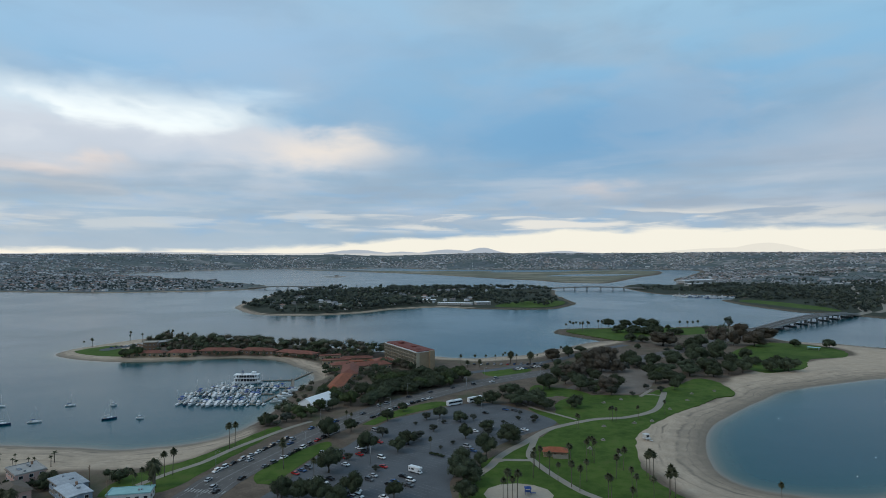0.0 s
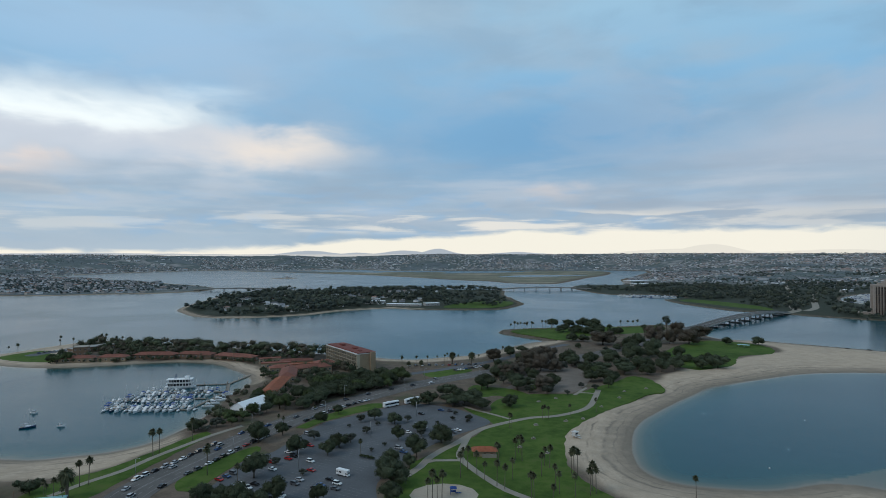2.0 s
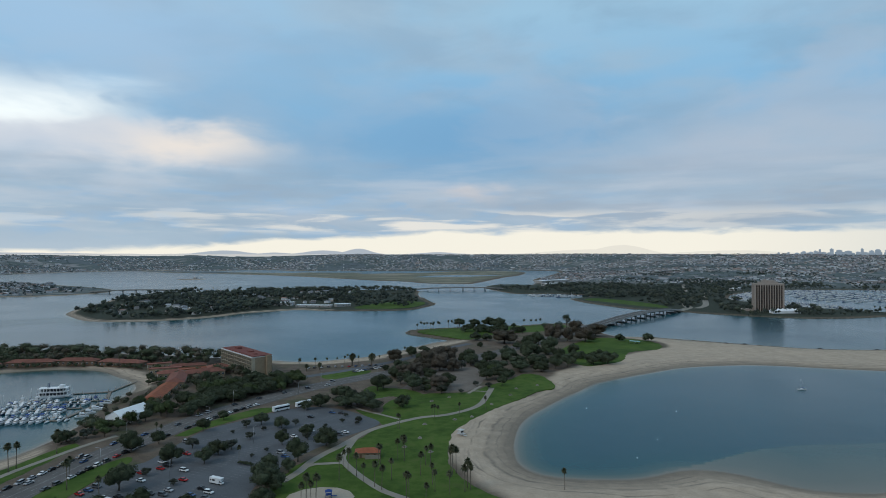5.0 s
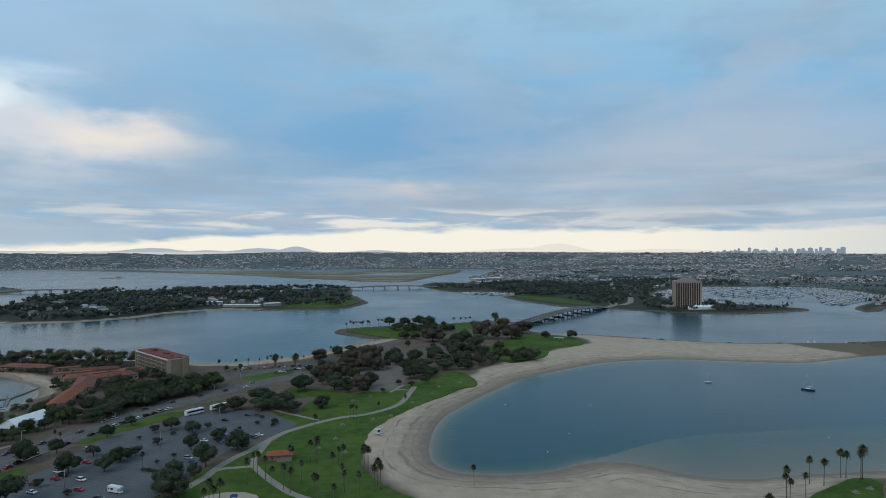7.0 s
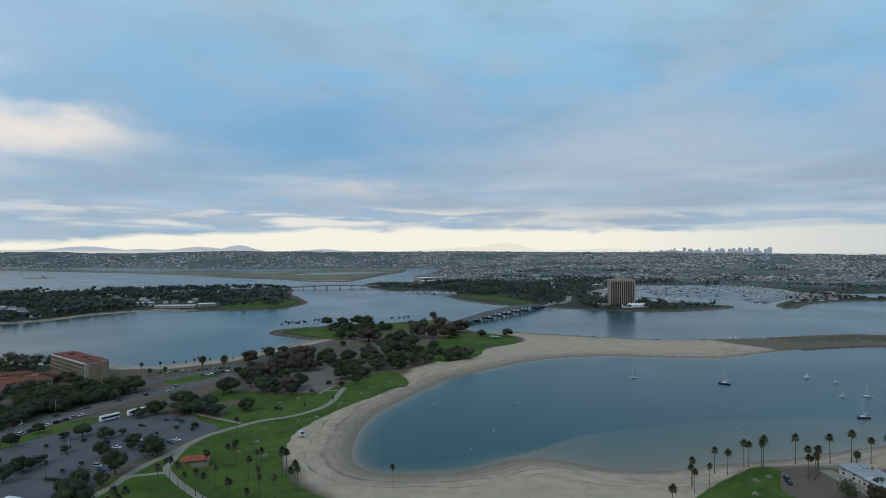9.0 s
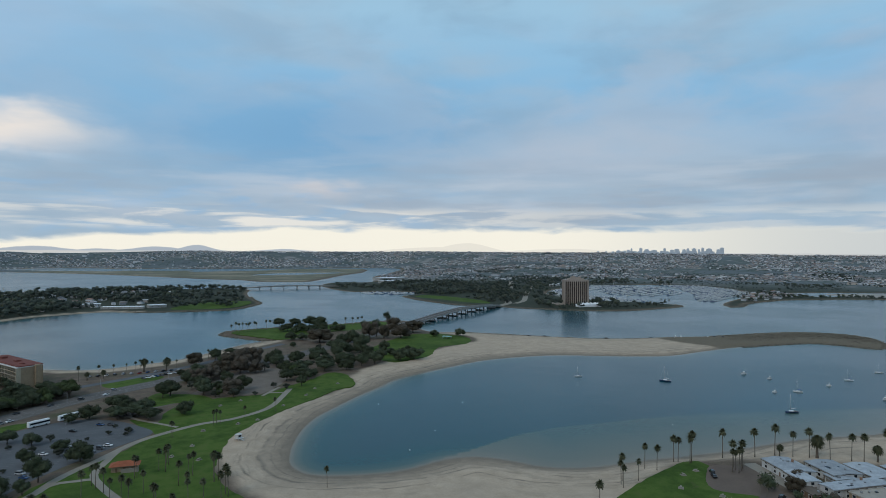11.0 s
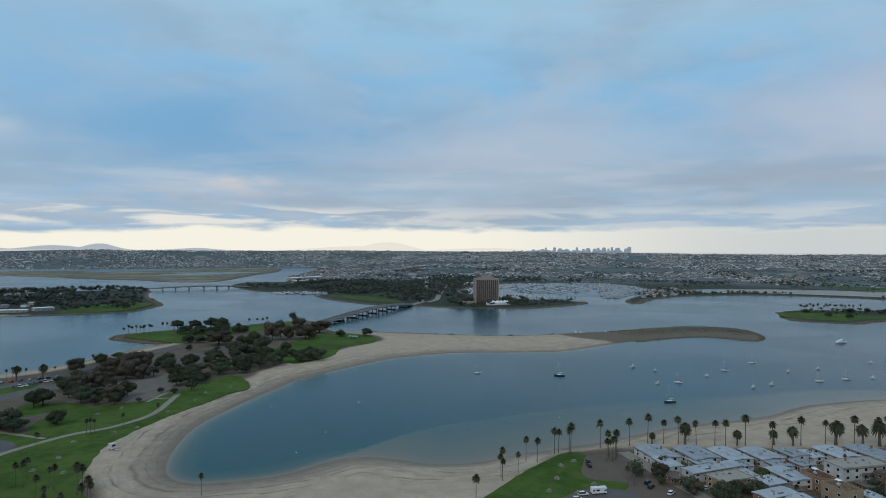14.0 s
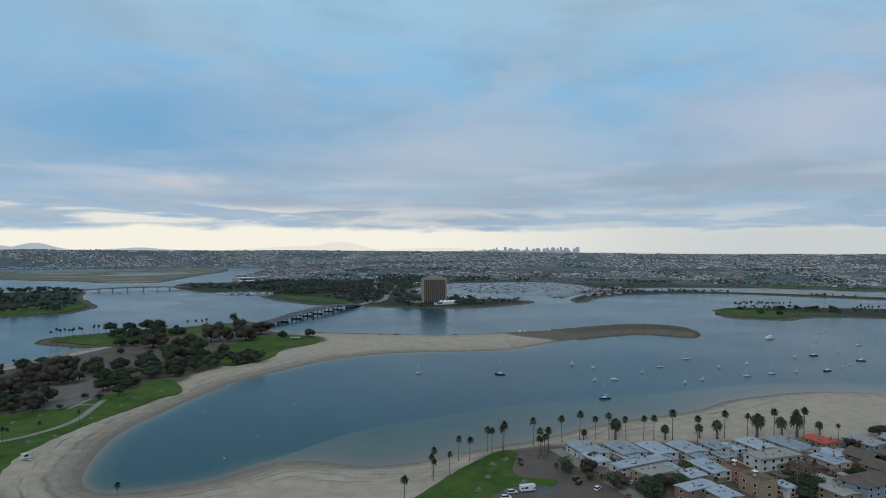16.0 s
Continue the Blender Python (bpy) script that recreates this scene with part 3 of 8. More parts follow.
# ================= lawns, roads, paths =================
def sheet(name, loop, mat, dz, label, category, step=4.0, closed=True, round_it=True, jitter=0.0):
    """A flat piece of ground cover, dz above the ground, with a thin edge."""
    pts = smooth_loop(loop, step) if round_it else np.array(loop, float)
    if jitter:
        pts = pts + jitter * np.stack([ripple(pts[:, 0], pts[:, 1], 3.0), ripple(pts[:, 1], pts[:, 0], 2.3, 1.0)], 1)
    bm = bmesh.new()
    vs = [bm.verts.new((p[0], p[1], GROUND_Z + dz)) for p in pts]
    es = [bm.edges.new((vs[i], vs[(i + 1) % len(vs)])) for i in range(len(vs))]
    bmesh.ops.triangle_fill(bm, edges=es, use_beauty=True, use_dissolve=False)
    for f in bm.faces:
        if f.normal.z < 0:
            f.normal_flip()
    low = [bm.verts.new((v.co.x, v.co.y, v.co.z - 0.6)) for v in vs]
    for i in range(len(vs)):
        j = (i + 1) % len(vs)
        bm.faces.new((vs[i], low[i], low[j], vs[j]))
    bmesh.ops.recalc_face_normals(bm, faces=[f for f in bm.faces if abs(f.normal.z) < 0.5])
    me = bpy.data.meshes.new(name)
    bm.to_mesh(me)
    bm.free()
    me.materials.append(mat)
    return tagged(new(name, me), label, category, kind="structure")


def ribbon(name, line, width, mat, dz, label, category, step=5.0, zs=None):
    """A strip of the given width along a line."""
    p = smooth_loop(line, step, closed=False)
    t = np.gradient(p, axis=0)
    t /= np.linalg.norm(t, axis=1)[:, None]
    nrm = np.stack([-t[:, 1], t[:, 0]], 1)
    w = np.asarray(width, float)
    if w.ndim:
        w = np.interp(np.linspace(0, 1, len(p)), np.linspace(0, 1, len(w)), w)[:, None]
    a, b = p + nrm * w / 2, p - nrm * w / 2
    z = GROUND_Z + dz
    n = len(p)
    verts = [(*q, z) for q in a] + [(*q, z) for q in b] + [(*q, z - 0.6) for q in a] + [(*q, z - 0.6) for q in b]
    faces = []
    for i in range(n - 1):
        faces += [(n + i, n + i + 1, i + 1, i), (i, i + 1, 2 * n + i + 1, 2 * n + i), (n + i + 1, n + i, 3 * n + i, 3 * n + i + 1)]
    return tagged(new(name, blank_mesh(name, verts, faces, mat)), label, category, kind="structure")


def lawn_material():
    """Mown grass with darker places, painted shady patches and thin dry brownish ones."""
    m, T, b = principled("mown_grass", (0.04, 0.09, 0.015), 0.95, 0.1)
    pos = nd(T, "ShaderNodeNewGeometry").outputs["Position"]
    n1, n2, n3 = noise_of(T, pos, 0.03, 4.0, 0.6), noise_of(T, pos, 0.16, 5.0, 0.65), noise_of(T, pos, 1.6, 3.0, 0.6)
    f = mth(T, "MULTIPLY", mth(T, "SUBTRACT", mth(T, "ADD", mth(T, "MULTIPLY", n1, 0.5), mth(T, "MULTIPLY", n2, 0.5)), 0.33), 3.0, clamp=True)
    c = mixc(T, f, (0.030, 0.062, 0.012), (0.108, 0.172, 0.034))
    dry = mth(T, "MULTIPLY", mth(T, "SUBTRACT", mth(T, "ADD", mth(T, "MULTIPLY", n2, 0.7), mth(T, "MULTIPLY", n1, 0.3)), 0.52), 6.0, clamp=True)
    c = mixc(T, mth(T, "MULTIPLY", dry, 0.7), c, (0.095, 0.095, 0.040))
    worn_bare = mth(T, "MULTIPLY", mth(T, "SUBTRACT", noise_of(T, pos, 0.055, 6.0, 0.7, 0.6), 0.60), 9.0, clamp=True)
    c = mixc(T, mth(T, "MULTIPLY", worn_bare, 0.55), c, (0.115, 0.098, 0.058))
    # broad dark patches: tree shade put into the grass colour
    shady = mth(T, "MULTIPLY", mth(T, "SUBTRACT", noise_of(T, pos, 0.02, 3.0, 0.5, 0.4), 0.50), 5.0, clamp=True)
    c = mixc(T, mth(T, "MULTIPLY", shady, 0.35), c, (0.030, 0.060, 0.014))
    c = mixc(T, mth(T, "MULTIPLY", n3, 0.35), c, (0.03, 0.055, 0.012))
    T.links.new(c, b.inputs["Base Color"])
    return m


MAT_LAWN = lawn_material()
MAT_ASPHALT = worn("asphalt", (0.098, 0.104, 0.114), 0.72, 1.25, 0.06, 1.5, 0.9, 0.25, coords="World")
MAT_ROAD = worn("road_asphalt", (0.112, 0.104, 0.100), 0.7, 1.3, 0.08, 1.5, 0.9, 0.25, coords="World")
MAT_CONCRETE = worn("concrete_path", (0.26, 0.235, 0.20), 0.8, 1.15, 0.1, 2.0, 0.9, 0.2, coords="World")
MAT_PAINT = worn("road_paint", (0.36, 0.36, 0.35), 0.5, 1.1, 0.5, 4.0, 0.8, 0.3, coords="World")
MAT_PLAYSAND = worn("play_sand", (0.36, 0.31, 0.25), 0.85, 1.15, 0.1, 1.0, 0.95, 0.1, coords="World")

sheet("lawn", [(192, 462), (174, 449), (150, 423), (127, 401), (106, 374), (94, 357), (87, 331), (82, 305), (85, 280), (95, 258), (104, 238), (60, 232), (-5, 240), (-6, 262), (0, 290), (8, 312), (20, 326), (32, 340), (46, 362),
              (55, 376), (53, 392), (57, 427), (69, 444), (87, 453), (108, 454), (124, 455), (140, 474), (158, 488), (183, 516), (195, 503)], MAT_LAWN, 0.05, "vivid green mown park lawn beside the beach", "lawn", jitter=0.8)
sheet("lawn", [(122, 812), (135, 838), (200, 852), (280, 860), (335, 872), (338, 840), (295, 800), (250, 785), (208, 768), (191, 745), (172, 735), (150, 765)], MAT_LAWN, 0.05, "green lawn on the rocky point", "lawn", jitter=0.8)
sheet("lawn", [(253, 630), (288, 680), (330, 720), (352, 722), (380, 700), (388, 668), (369, 629), (327, 613), (296, 566), (268, 548), (248, 546), (240, 596)], MAT_LAWN, 0.05, "green lawn by the foot of the bridge", "lawn", jitter=0.8)
sheet("lawn", [(7, 540), (18, 550), (47, 553), (48, 540), (20, 517), (10, 523)], MAT_LAWN, 0.05, "small green lawn beside the road junction", "lawn")
sheet("lawn", [(-102, 284), (-98, 300), (-93, 314), (-86, 328), (-80, 335), (-76, 328), (-80, 313), (-84, 298), (-87, 284), (-90, 272), (-97, 273)], MAT_LAWN, 0.12, "green verge between road and car park", "lawn")
sheet("lawn", [(-67, 369), (-51, 402), (-27, 428), (-17, 420), (-37, 400), (-52, 383), (-60, 368)], MAT_LAWN, 0.12, "narrow green verge beside the road", "lawn")
sheet("lawn", [(-160, 280), (-143, 302), (-133, 325), (-124, 351), (-117, 363), (-112, 357), (-119, 325), (-124, 303), (-129, 280), (-135, 262), (-160, 255)], MAT_LAWN, 0.05, "green strip between beach and road", "lawn", jitter=0.6)
sheet("lawn", [(205, 176), (220, 192), (232, 198), (245, 204), (264, 213), (288, 222), (302, 226), (310, 224), (310, 217), (301, 210), (292, 202), (288, 194), (292, 187), (300, 180), (293, 174), (287, 181), (280, 184), (271, 184), (259, 180), (249, 172), (225, 155)], MAT_LAWN, 0.05, "green lawn with concrete picnic pads", "lawn", jitter=0.5)
sheet("car_park", [(-88, 235), (-84, 278), (-82, 301), (-77, 318), (-69, 325), (-62, 349), (-52, 379), (-37, 395), (-18, 414), (5, 426), (27, 416), (41, 399), (51, 380), (41, 365), (27, 351), (13, 332), (4, 318), (-4, 300), (-10, 280), (-14, 235)],
      MAT_ASPHALT, 0.06, "grey asphalt car park with worn bay lines", "car park")
ROAD_LINE = [(-128, 215), (-118, 255), (-114, 281), (-104, 309), (-92, 344), (-73, 385), (-52, 422), (-28, 453), (-4, 482), (30, 512), (75, 545), (130, 585), (200, 645), (275, 725), (350, 807)]
ribbon("road", ROAD_LINE, 20, MAT_ROAD, 0.09, "dark four-lane asphalt road", "road")
ribbon("footpath", [(-150, 268), (-143, 284), (-134, 299), (-128, 318), (-120, 337), (-111, 357), (-100, 375)], 3.4, MAT_CONCRETE, 0.10, "pale concrete footpath", "path")
ribbon("footpath", [(2, 288), (9, 301), (13, 313), (20, 326), (27, 336), (35, 350), (44, 364), (54, 373), (68, 383), (79, 389), (94, 392), (112, 404), (123, 418), (133, 442), (142, 466)], 4.2, MAT_CONCRETE, 0.10, "pale curving concrete park path", "path")
ribbon("footpath", [(36, 352), (32, 334), (29, 316), (34, 299), (41, 283), (48, 270), (58, 259), (75, 240)], 3.6, MAT_CONCRETE, 0.11, "pale curving concrete park path", "path")
sheet("lawn", [(41, 462), (48, 485), (60, 478), (72, 473), (82, 462), (86, 448), (73, 440), (64, 449), (56, 446), (45, 444)], MAT_LAWN, 0.08, "shaded green lawn under the park trees", "lawn", jitter=0.6)
sheet("lawn", [(36, 414), (45, 409), (55, 399), (62, 389), (60, 378), (54, 372), (51, 381), (45, 392), (40, 403)], MAT_LAWN, 0.045, "green corner between path and car park", "lawn", jitter=0.4)
sheet("park_lot", [(94, 503), (109, 544), (135, 570), (152, 556), (150, 516), (134, 478), (123, 460), (103, 459), (94, 470)], worn("gravel_lot", (0.17, 0.145, 0.125), 0.75, 1.2, 0.1, 1.2, 0.95, 0.15, coords="World"), 0.05, "bare brown gravel lot among the park trees", "lot", jitter=1.0)
ribbon("park_road", [(26, 424), (39, 433), (49, 443), (60, 452), (73, 470), (85, 495), (97, 522), (112, 546), (140, 575), (180, 610)], 6.5, worn("brown_asphalt", (0.135, 0.118, 0.108), 0.75, 1.2, 0.1, 1.5, 0.9, 0.2, coords="World"), 0.07, "narrow brownish park road", "road")
ribbon("footpath", [(120, 450), (128, 463), (135, 474)], 2.6, MAT_CONCRETE, 0.10, "short pale concrete path", "path")
ribbon("footpath", [(124, 458), (131, 456), (138, 453)], 2.2, MAT_CONCRETE, 0.11, "short pale concrete path", "path")
ribbon("footpath", [(34, 424), (42, 411), (52, 400), (64, 386)], 2.4, MAT_CONCRETE, 0.11, "pale concrete path beside the car park", "path")
ribbon("footpath", [(10, 306), (16, 310), (23, 310), (30, 310)], 3.0, MAT_CONCRETE, 0.12, "pale concrete path across the lawn", "path")
sheet("play_area", [(20 + 15 * math.cos(a / 12 * math.tau), 266 + 13 * math.sin(a / 12 * math.tau)) for a in range(12)], MAT_PLAYSAND, 0.09, "round sandy play area with a concrete rim", "play area")

# ================= building kit =================
def part(name, bm, mat, parent=None, label=""):
    """Links a bmesh (or a mesh) as one object under a thing or part."""
    if isinstance(bm, bmesh.types.BMesh):
        me = bpy.data.meshes.new(name)
        bm.to_mesh(me)
        bm.free()
        me.materials.append(mat)
    else:
        me = bm
    ob = new(name, me)
    if parent is not None:
        ob.parent = parent
    return tagged(ob, label)


def root(name, label, category, group="", kind="", at=None):
    ob = tagged(new(name), label, category, group, kind)
    ob.empty_display_size = 0.5
    if at is not None:
        ob.matrix_basis = at
    return ob


def boxes(*specs, bevel=0.0):
    """A bmesh of boxes (x, y, z, width, depth, height[, turn]) with z the underside."""
    bm = bmesh.new()
    for s in specs:
        x, y, z, w, d, h = s[:6]
        m = pose(x, y, z + h / 2, 0, 0, s[6] if len(s) > 6 else 0) @ Matrix.Diagonal((w, d, h, 1))
        bmesh.ops.create_cube(bm, size=1, matrix=m)
    if bevel:
        bmesh.ops.bevel(bm, geom=bm.edges[:], offset=bevel, segments=1, affect="EDGES")
    return bm


def tube(points, radii, sides=8, caps=True):
    """A tapered pipe along points."""
    bm = bmesh.new()
    rings = []
    for i, p in enumerate(points):
        p = Vector(p)
        a = Vector(points[max(i - 1, 0)])
        b = Vector(points[min(i + 1, len(points) - 1)])
        q = (b - a).to_track_quat("Z", "Y")
        rings.append([bm.verts.new(p + q @ Vector((math.cos(k * math.tau / sides), math.sin(k * math.tau / sides), 0)) * radii[i]) for k in range(sides)])
    for r, s in zip(rings, rings[1:]):
        for k in range(sides):
            bm.faces.new((r[k], r[(k + 1) % sides], s[(k + 1) % sides], s[k]))
    if caps:
        bm.faces.new(rings[0][::-1])
        bm.faces.new(rings[-1])
    for f in bm.faces:
        f.smooth = True
    return bm


def merge(*bms):
    """Several bmeshes in one."""
    out = bmesh.new()
    for b in bms:
        me = bpy.data.meshes.new("piece")
        b.to_mesh(me)
        b.free()
        out.from_mesh(me)
        bpy.data.meshes.remove(me)
    return out


def prism(profile, y0, y1):
    """A profile in x and z, drawn out along y."""
    bm = bmesh.new()
    a = [bm.verts.new((x, y0, z)) for x, z in profile]
    b = [bm.verts.new((x, y1, z)) for x, z in profile]
    n = len(profile)
    bm.faces.new(a)
    bm.faces.new(b[::-1])
    for i in range(n):
        j = (i + 1) % n
        bm.faces.new((a[j], a[i], b[i], b[j]))
    bmesh.ops.recalc_face_normals(bm, faces=bm.faces[:])
    return bm


class Kit:
    """One built thing, and its copies."""

    every = []

    def __init__(self, ob):
        self.ob, self.used = ob, False
        Kit.every.append(self)

    def put(self, m):
        if not self.used:
            self.used = True
            self.ob.matrix_basis = m
            return self.ob
        return copy_thing(self.ob, m)


def at_place(x, y, turn=0.0, z=None, s=1.0, sz=None):
    z = GROUND_Z if z is None else z
    return pose(x, y, z, 0, 0, turn) @ Matrix.Diagonal((s, s, sz or s, 1))


# ================= plants =================
def leaf_material(name, color, light, vary=0.3):
    m, T, b = principled(name, color, 0.75, 0.25)
    geo = nd(T, "ShaderNodeNewGeometry").outputs["Random Per Island"]
    c = mixc(T, geo, color, light)
    r = nd(T, "ShaderNodeObjectInfo").outputs["Random"]
    k = mth(T, "ADD", 1 - vary, mth(T, "MULTIPLY", r, 2 * vary))
    c = mixc(T, 1.0, c, nd(T, "ShaderNodeCombineColor", {0: k, 1: k, 2: mth(T, "POWER", k, 1.3)}).outputs[0], "MULTIPLY")
    T.links.new(c, b.inputs["Base Color"])
    return m


MAT_LEAF = leaf_material("dark_leaves", (0.029, 0.038, 0.021), (0.056, 0.070, 0.036))
MAT_LEAF_LIGHT = leaf_material("fresh_leaves", (0.034, 0.050, 0.018), (0.068, 0.090, 0.032))
MAT_LEAF_BROWN = leaf_material("dry_twigs", (0.054, 0.045, 0.032), (0.084, 0.067, 0.048))
MAT_LEAF_GREY = leaf_material("grey_leaves", (0.032, 0.037, 0.029), (0.060, 0.066, 0.050))
MAT_PALM = leaf_material("palm_fronds", (0.034, 0.042, 0.022), (0.082, 0.082, 0.042), 0.25)
MAT_THATCH = worn("dead_fronds", (0.13, 0.095, 0.06), 0.6, 1.3, 1.0, 6.0)
MAT_BARK = worn("bark", (0.10, 0.085, 0.07), 0.6, 1.3, 0.8, 6.0, bump=0.4)
MAT_PALMBARK = worn("palm_bark", (0.15, 0.125, 0.10), 0.6, 1.3, 0.8, 8.0, bump=0.4)


def leaf_quads(centres, size, rng, out, loose=0.45):
    """Small bent leaf sprays, one at each centre, that lie roughly in the skin of the crown."""
    n = len(centres)
    up = out + loose * rng.normal(size=(n, 3))
    up /= np.linalg.norm(up, axis=1)[:, None] + 1e-9
    a = np.cross(up, rng.normal(size=(n, 3)))
    a /= np.linalg.norm(a, axis=1)[:, None] + 1e-9
    b = np.cross(up, a)
    s = size * rng.uniform(0.6, 1.3, (n, 1))
    bend = -up * s * 0.2
    v = np.stack([centres - a * s, centres - b * s * 0.6 + bend, centres + a * s, centres + b * s * 0.6 + bend], 1).reshape(-1, 3)
    f = np.arange(4 * n).reshape(-1, 4)
    return v, np.concatenate([f[:, [0, 1, 2]], f[:, [0, 2, 3]]])


def crown_points(lobes, per, rng):
    """Points in the outer shells of several lobes (x, y, z, radius, flatness), and their outward directions."""
    out, ways = [], []
    for x, y, z, r, fl in lobes:
        k = max(8, int(per * r * r))
        d = rng.normal(size=(k, 3))
        d /= np.linalg.norm(d, axis=1)[:, None]
        rad = r * rng.uniform(0.62, 1.06, (k, 1)) * (1 + 0.18 * np.sin(5 * d[:, :1] + 3 * d[:, 1:2] + x))
        p = d * rad
        p[:, 2] *= fl
        keep = p[:, 2] > -0.6 * r * fl
        out.append(p[keep] + (x, y, z))
        ways.append(d[keep])
    return np.concatenate(out), np.concatenate(ways)


def make_tree(kind, seed):
    """A broad-leaved tree of about unit spread 10 m; its trunk forks into limbs that reach the lobes of the crown."""
    rng = np.random.default_rng(seed)
    spec = {
        "round": ("tree", "dark green round-crowned park tree with a short trunk", MAT_LEAF, 8.6, 5.2, 0.84, 9, 44, 0.48),
        "umbrella": ("tree", "wide flat-topped dark green tree", MAT_LEAF, 7.4, 6.2, 0.56, 10, 38, 0.50),
        "airy": ("tree", "small airy grey-green car park tree", MAT_LEAF_GREY, 7.0, 4.6, 0.74, 8, 40, 0.42),
        "fresh": ("tree", "dense bright green leafy tree", MAT_LEAF_LIGHT, 9.2, 5.0, 0.95, 9, 42, 0.48),
        "brown": ("tree", "sparse reddish-brown tree, mostly twigs", MAT_LEAF_BROWN, 9.4, 5.6, 0.85, 11, 30, 0.40),
        "tall": ("tree", "tall slender dark eucalyptus tree with open crown", MAT_LEAF, 14.0, 3.9, 1.1, 9, 30, 0.46),
    }[kind]
    name, label, leaf, h, spread, fl, nl, per, size = spec
    base = h * (0.30 if kind != "tall" else 0.45)
    lobes = []
    for i in range(nl):
        a = i * 2.4 + rng.uniform(-0.4, 0.4)
        q = spread * (0.18 if i == 0 else rng.uniform(0.42, 0.68))
        r = spread * rng.uniform(0.36, 0.52)
        z = h - r * fl - rng.uniform(0, 1) * (h - base) * (0.35 if kind == "umbrella" else 0.62) * (0 if i == 0 else 1)
        lobes.append((math.cos(a) * q, math.sin(a) * q, z, r, fl))
    t = root(name, label, "tree")
    limbs = [tube([(0, 0, -0.3), (0.1, 0.05, base * 0.45), (0.0, 0.1, base * 0.85)], [0.42, 0.30, 0.24], 7)]
    for x, y, z, r, _ in lobes:
        limbs.append(tube([(0, 0.05, base * 0.7), (x * 0.45, y * 0.45, (base + z) * 0.48), (x * 0.95, y * 0.95, z)], [0.20, 0.13, 0.05], 5, False))
    part("trunk", merge(*limbs), MAT_BARK, t)
    pts, ways = crown_points(lobes, per * 1.5, rng)
    v, f = leaf_quads(pts, size * 0.72, rng, ways)
    if kind != "tall":
        # inner foliage behind the outer sprays
        bm = bmesh.new()
        for x, y, z, r, fl in lobes:
            bmesh.ops.create_icosphere(bm, subdivisions=2, radius=r * 0.74, matrix=Matrix.Translation((x, y, z)) @ Matrix.Diagonal((1, 1, fl, 1)))
        bm.verts.ensure_lookup_table()
        cv = np.array([q.co for q in bm.verts]) + rng.normal(size=(len(bm.verts), 3)) * 0.22
        cf = np.array([[q.index for q in w.verts] for w in bm.faces])
        bm.free()
        f = np.concatenate([f, cf + len(v)])
        v = np.concatenate([v, cv])
    part("crown", blank_mesh("crown", v, f, leaf), leaf, t)
    return Kit(t)


def frond(bm, base, a, lift, length, width, droop, segs=4):
    """One folded palm leaf that arches out and down."""
    out, up = Vector((math.cos(a), math.sin(a), 0)), Vector((0, 0, 1))
    side = out.cross(up)
    prev = None
    for i in range(segs + 1):
        s = i / segs
        p = Vector(base) + out * length * s * math.cos(lift) + up * (length * s * math.sin(lift) - droop * s * s)
        w = width * (0.35 + 1.3 * s if s < 0.5 else 2.0 * (1 - s) + 0.06)
        row = [bm.verts.new(p + side * w - up * w * 0.35), bm.verts.new(p), bm.verts.new(p - side * w - up * w * 0.35)]
        if prev:
            for k in (0, 1):
                bm.faces.new((prev[k], prev[k + 1], row[k + 1], row[k]))
        prev = row


def make_palm(kind, seed):
    rng = random.Random(seed)
    spec = {"fan": (16.5, 0.24, 84, 3.05, 0.6, "tall slender fan palm with a small shaggy crown"),
            "date": (8.0, 0.5, 260, 3.3, 0.34, "stout date palm with a big dense round crown"),
            "short": (6.5, 0.26, 22, 2.6, 0.45, "short palm with arching fronds")}[kind]
    h, r, n, length, width, label = spec
    t = root("palm_tree", label, "palm")
    bx, by = rng.uniform(-0.6, 0.6), rng.uniform(-0.6, 0.6)
    pts = [(bx * s * s, by * s * s, h * s - (0.3 if s == 0 else 0)) for s in (0, 0.15, 0.4, 0.7, 1.0)]
    part("trunk", tube(pts, [r * 1.35, r * 1.08, r, r * 0.9, r * 0.85], 7), MAT_PALMBARK, t)
    bm = bmesh.new()
    for i in range(n):
        lift = radians(rng.uniform(-50, 88) if kind == "date" else rng.uniform(-48, 85) if kind == "fan" else rng.uniform(5, 70))
        frond(bm, (bx, by, h), i * 2.399 + rng.uniform(-0.3, 0.3), lift, length * rng.uniform(0.8, 1.1), width * rng.uniform(0.8, 1.15), length * (rng.uniform(0.45, 0.8) if kind == "date" else rng.uniform(0.2, 0.5)), 4)
    part("crown", bm, MAT_PALM, t)
    if kind != "short":
        bm = bmesh.new()
        for i in range(16):
            frond(bm, (bx, by, h - 0.1), i * 2.399, radians(rng.uniform(-78, -60)), length * rng.uniform(0.6, 0.95), width * 0.7, 0.2, 2)
        part("dead_frond_skirt", bm, MAT_THATCH, t, "skirt of dry brown dead fronds")
    return Kit(t)


TREES = {k: [make_tree(k, 11 * i + 3 + j) for j in range(3 if k in ("round", "umbrella", "airy") else 2)] for i, k in enumerate(("round", "umbrella", "airy", "fresh", "brown", "tall"))}
PALMS = {k: [make_palm(k, 40 + j) for j in range(3 if k == "fan" else 2)] for k in ("fan", "date", "short")}
pick = random.Random(5)


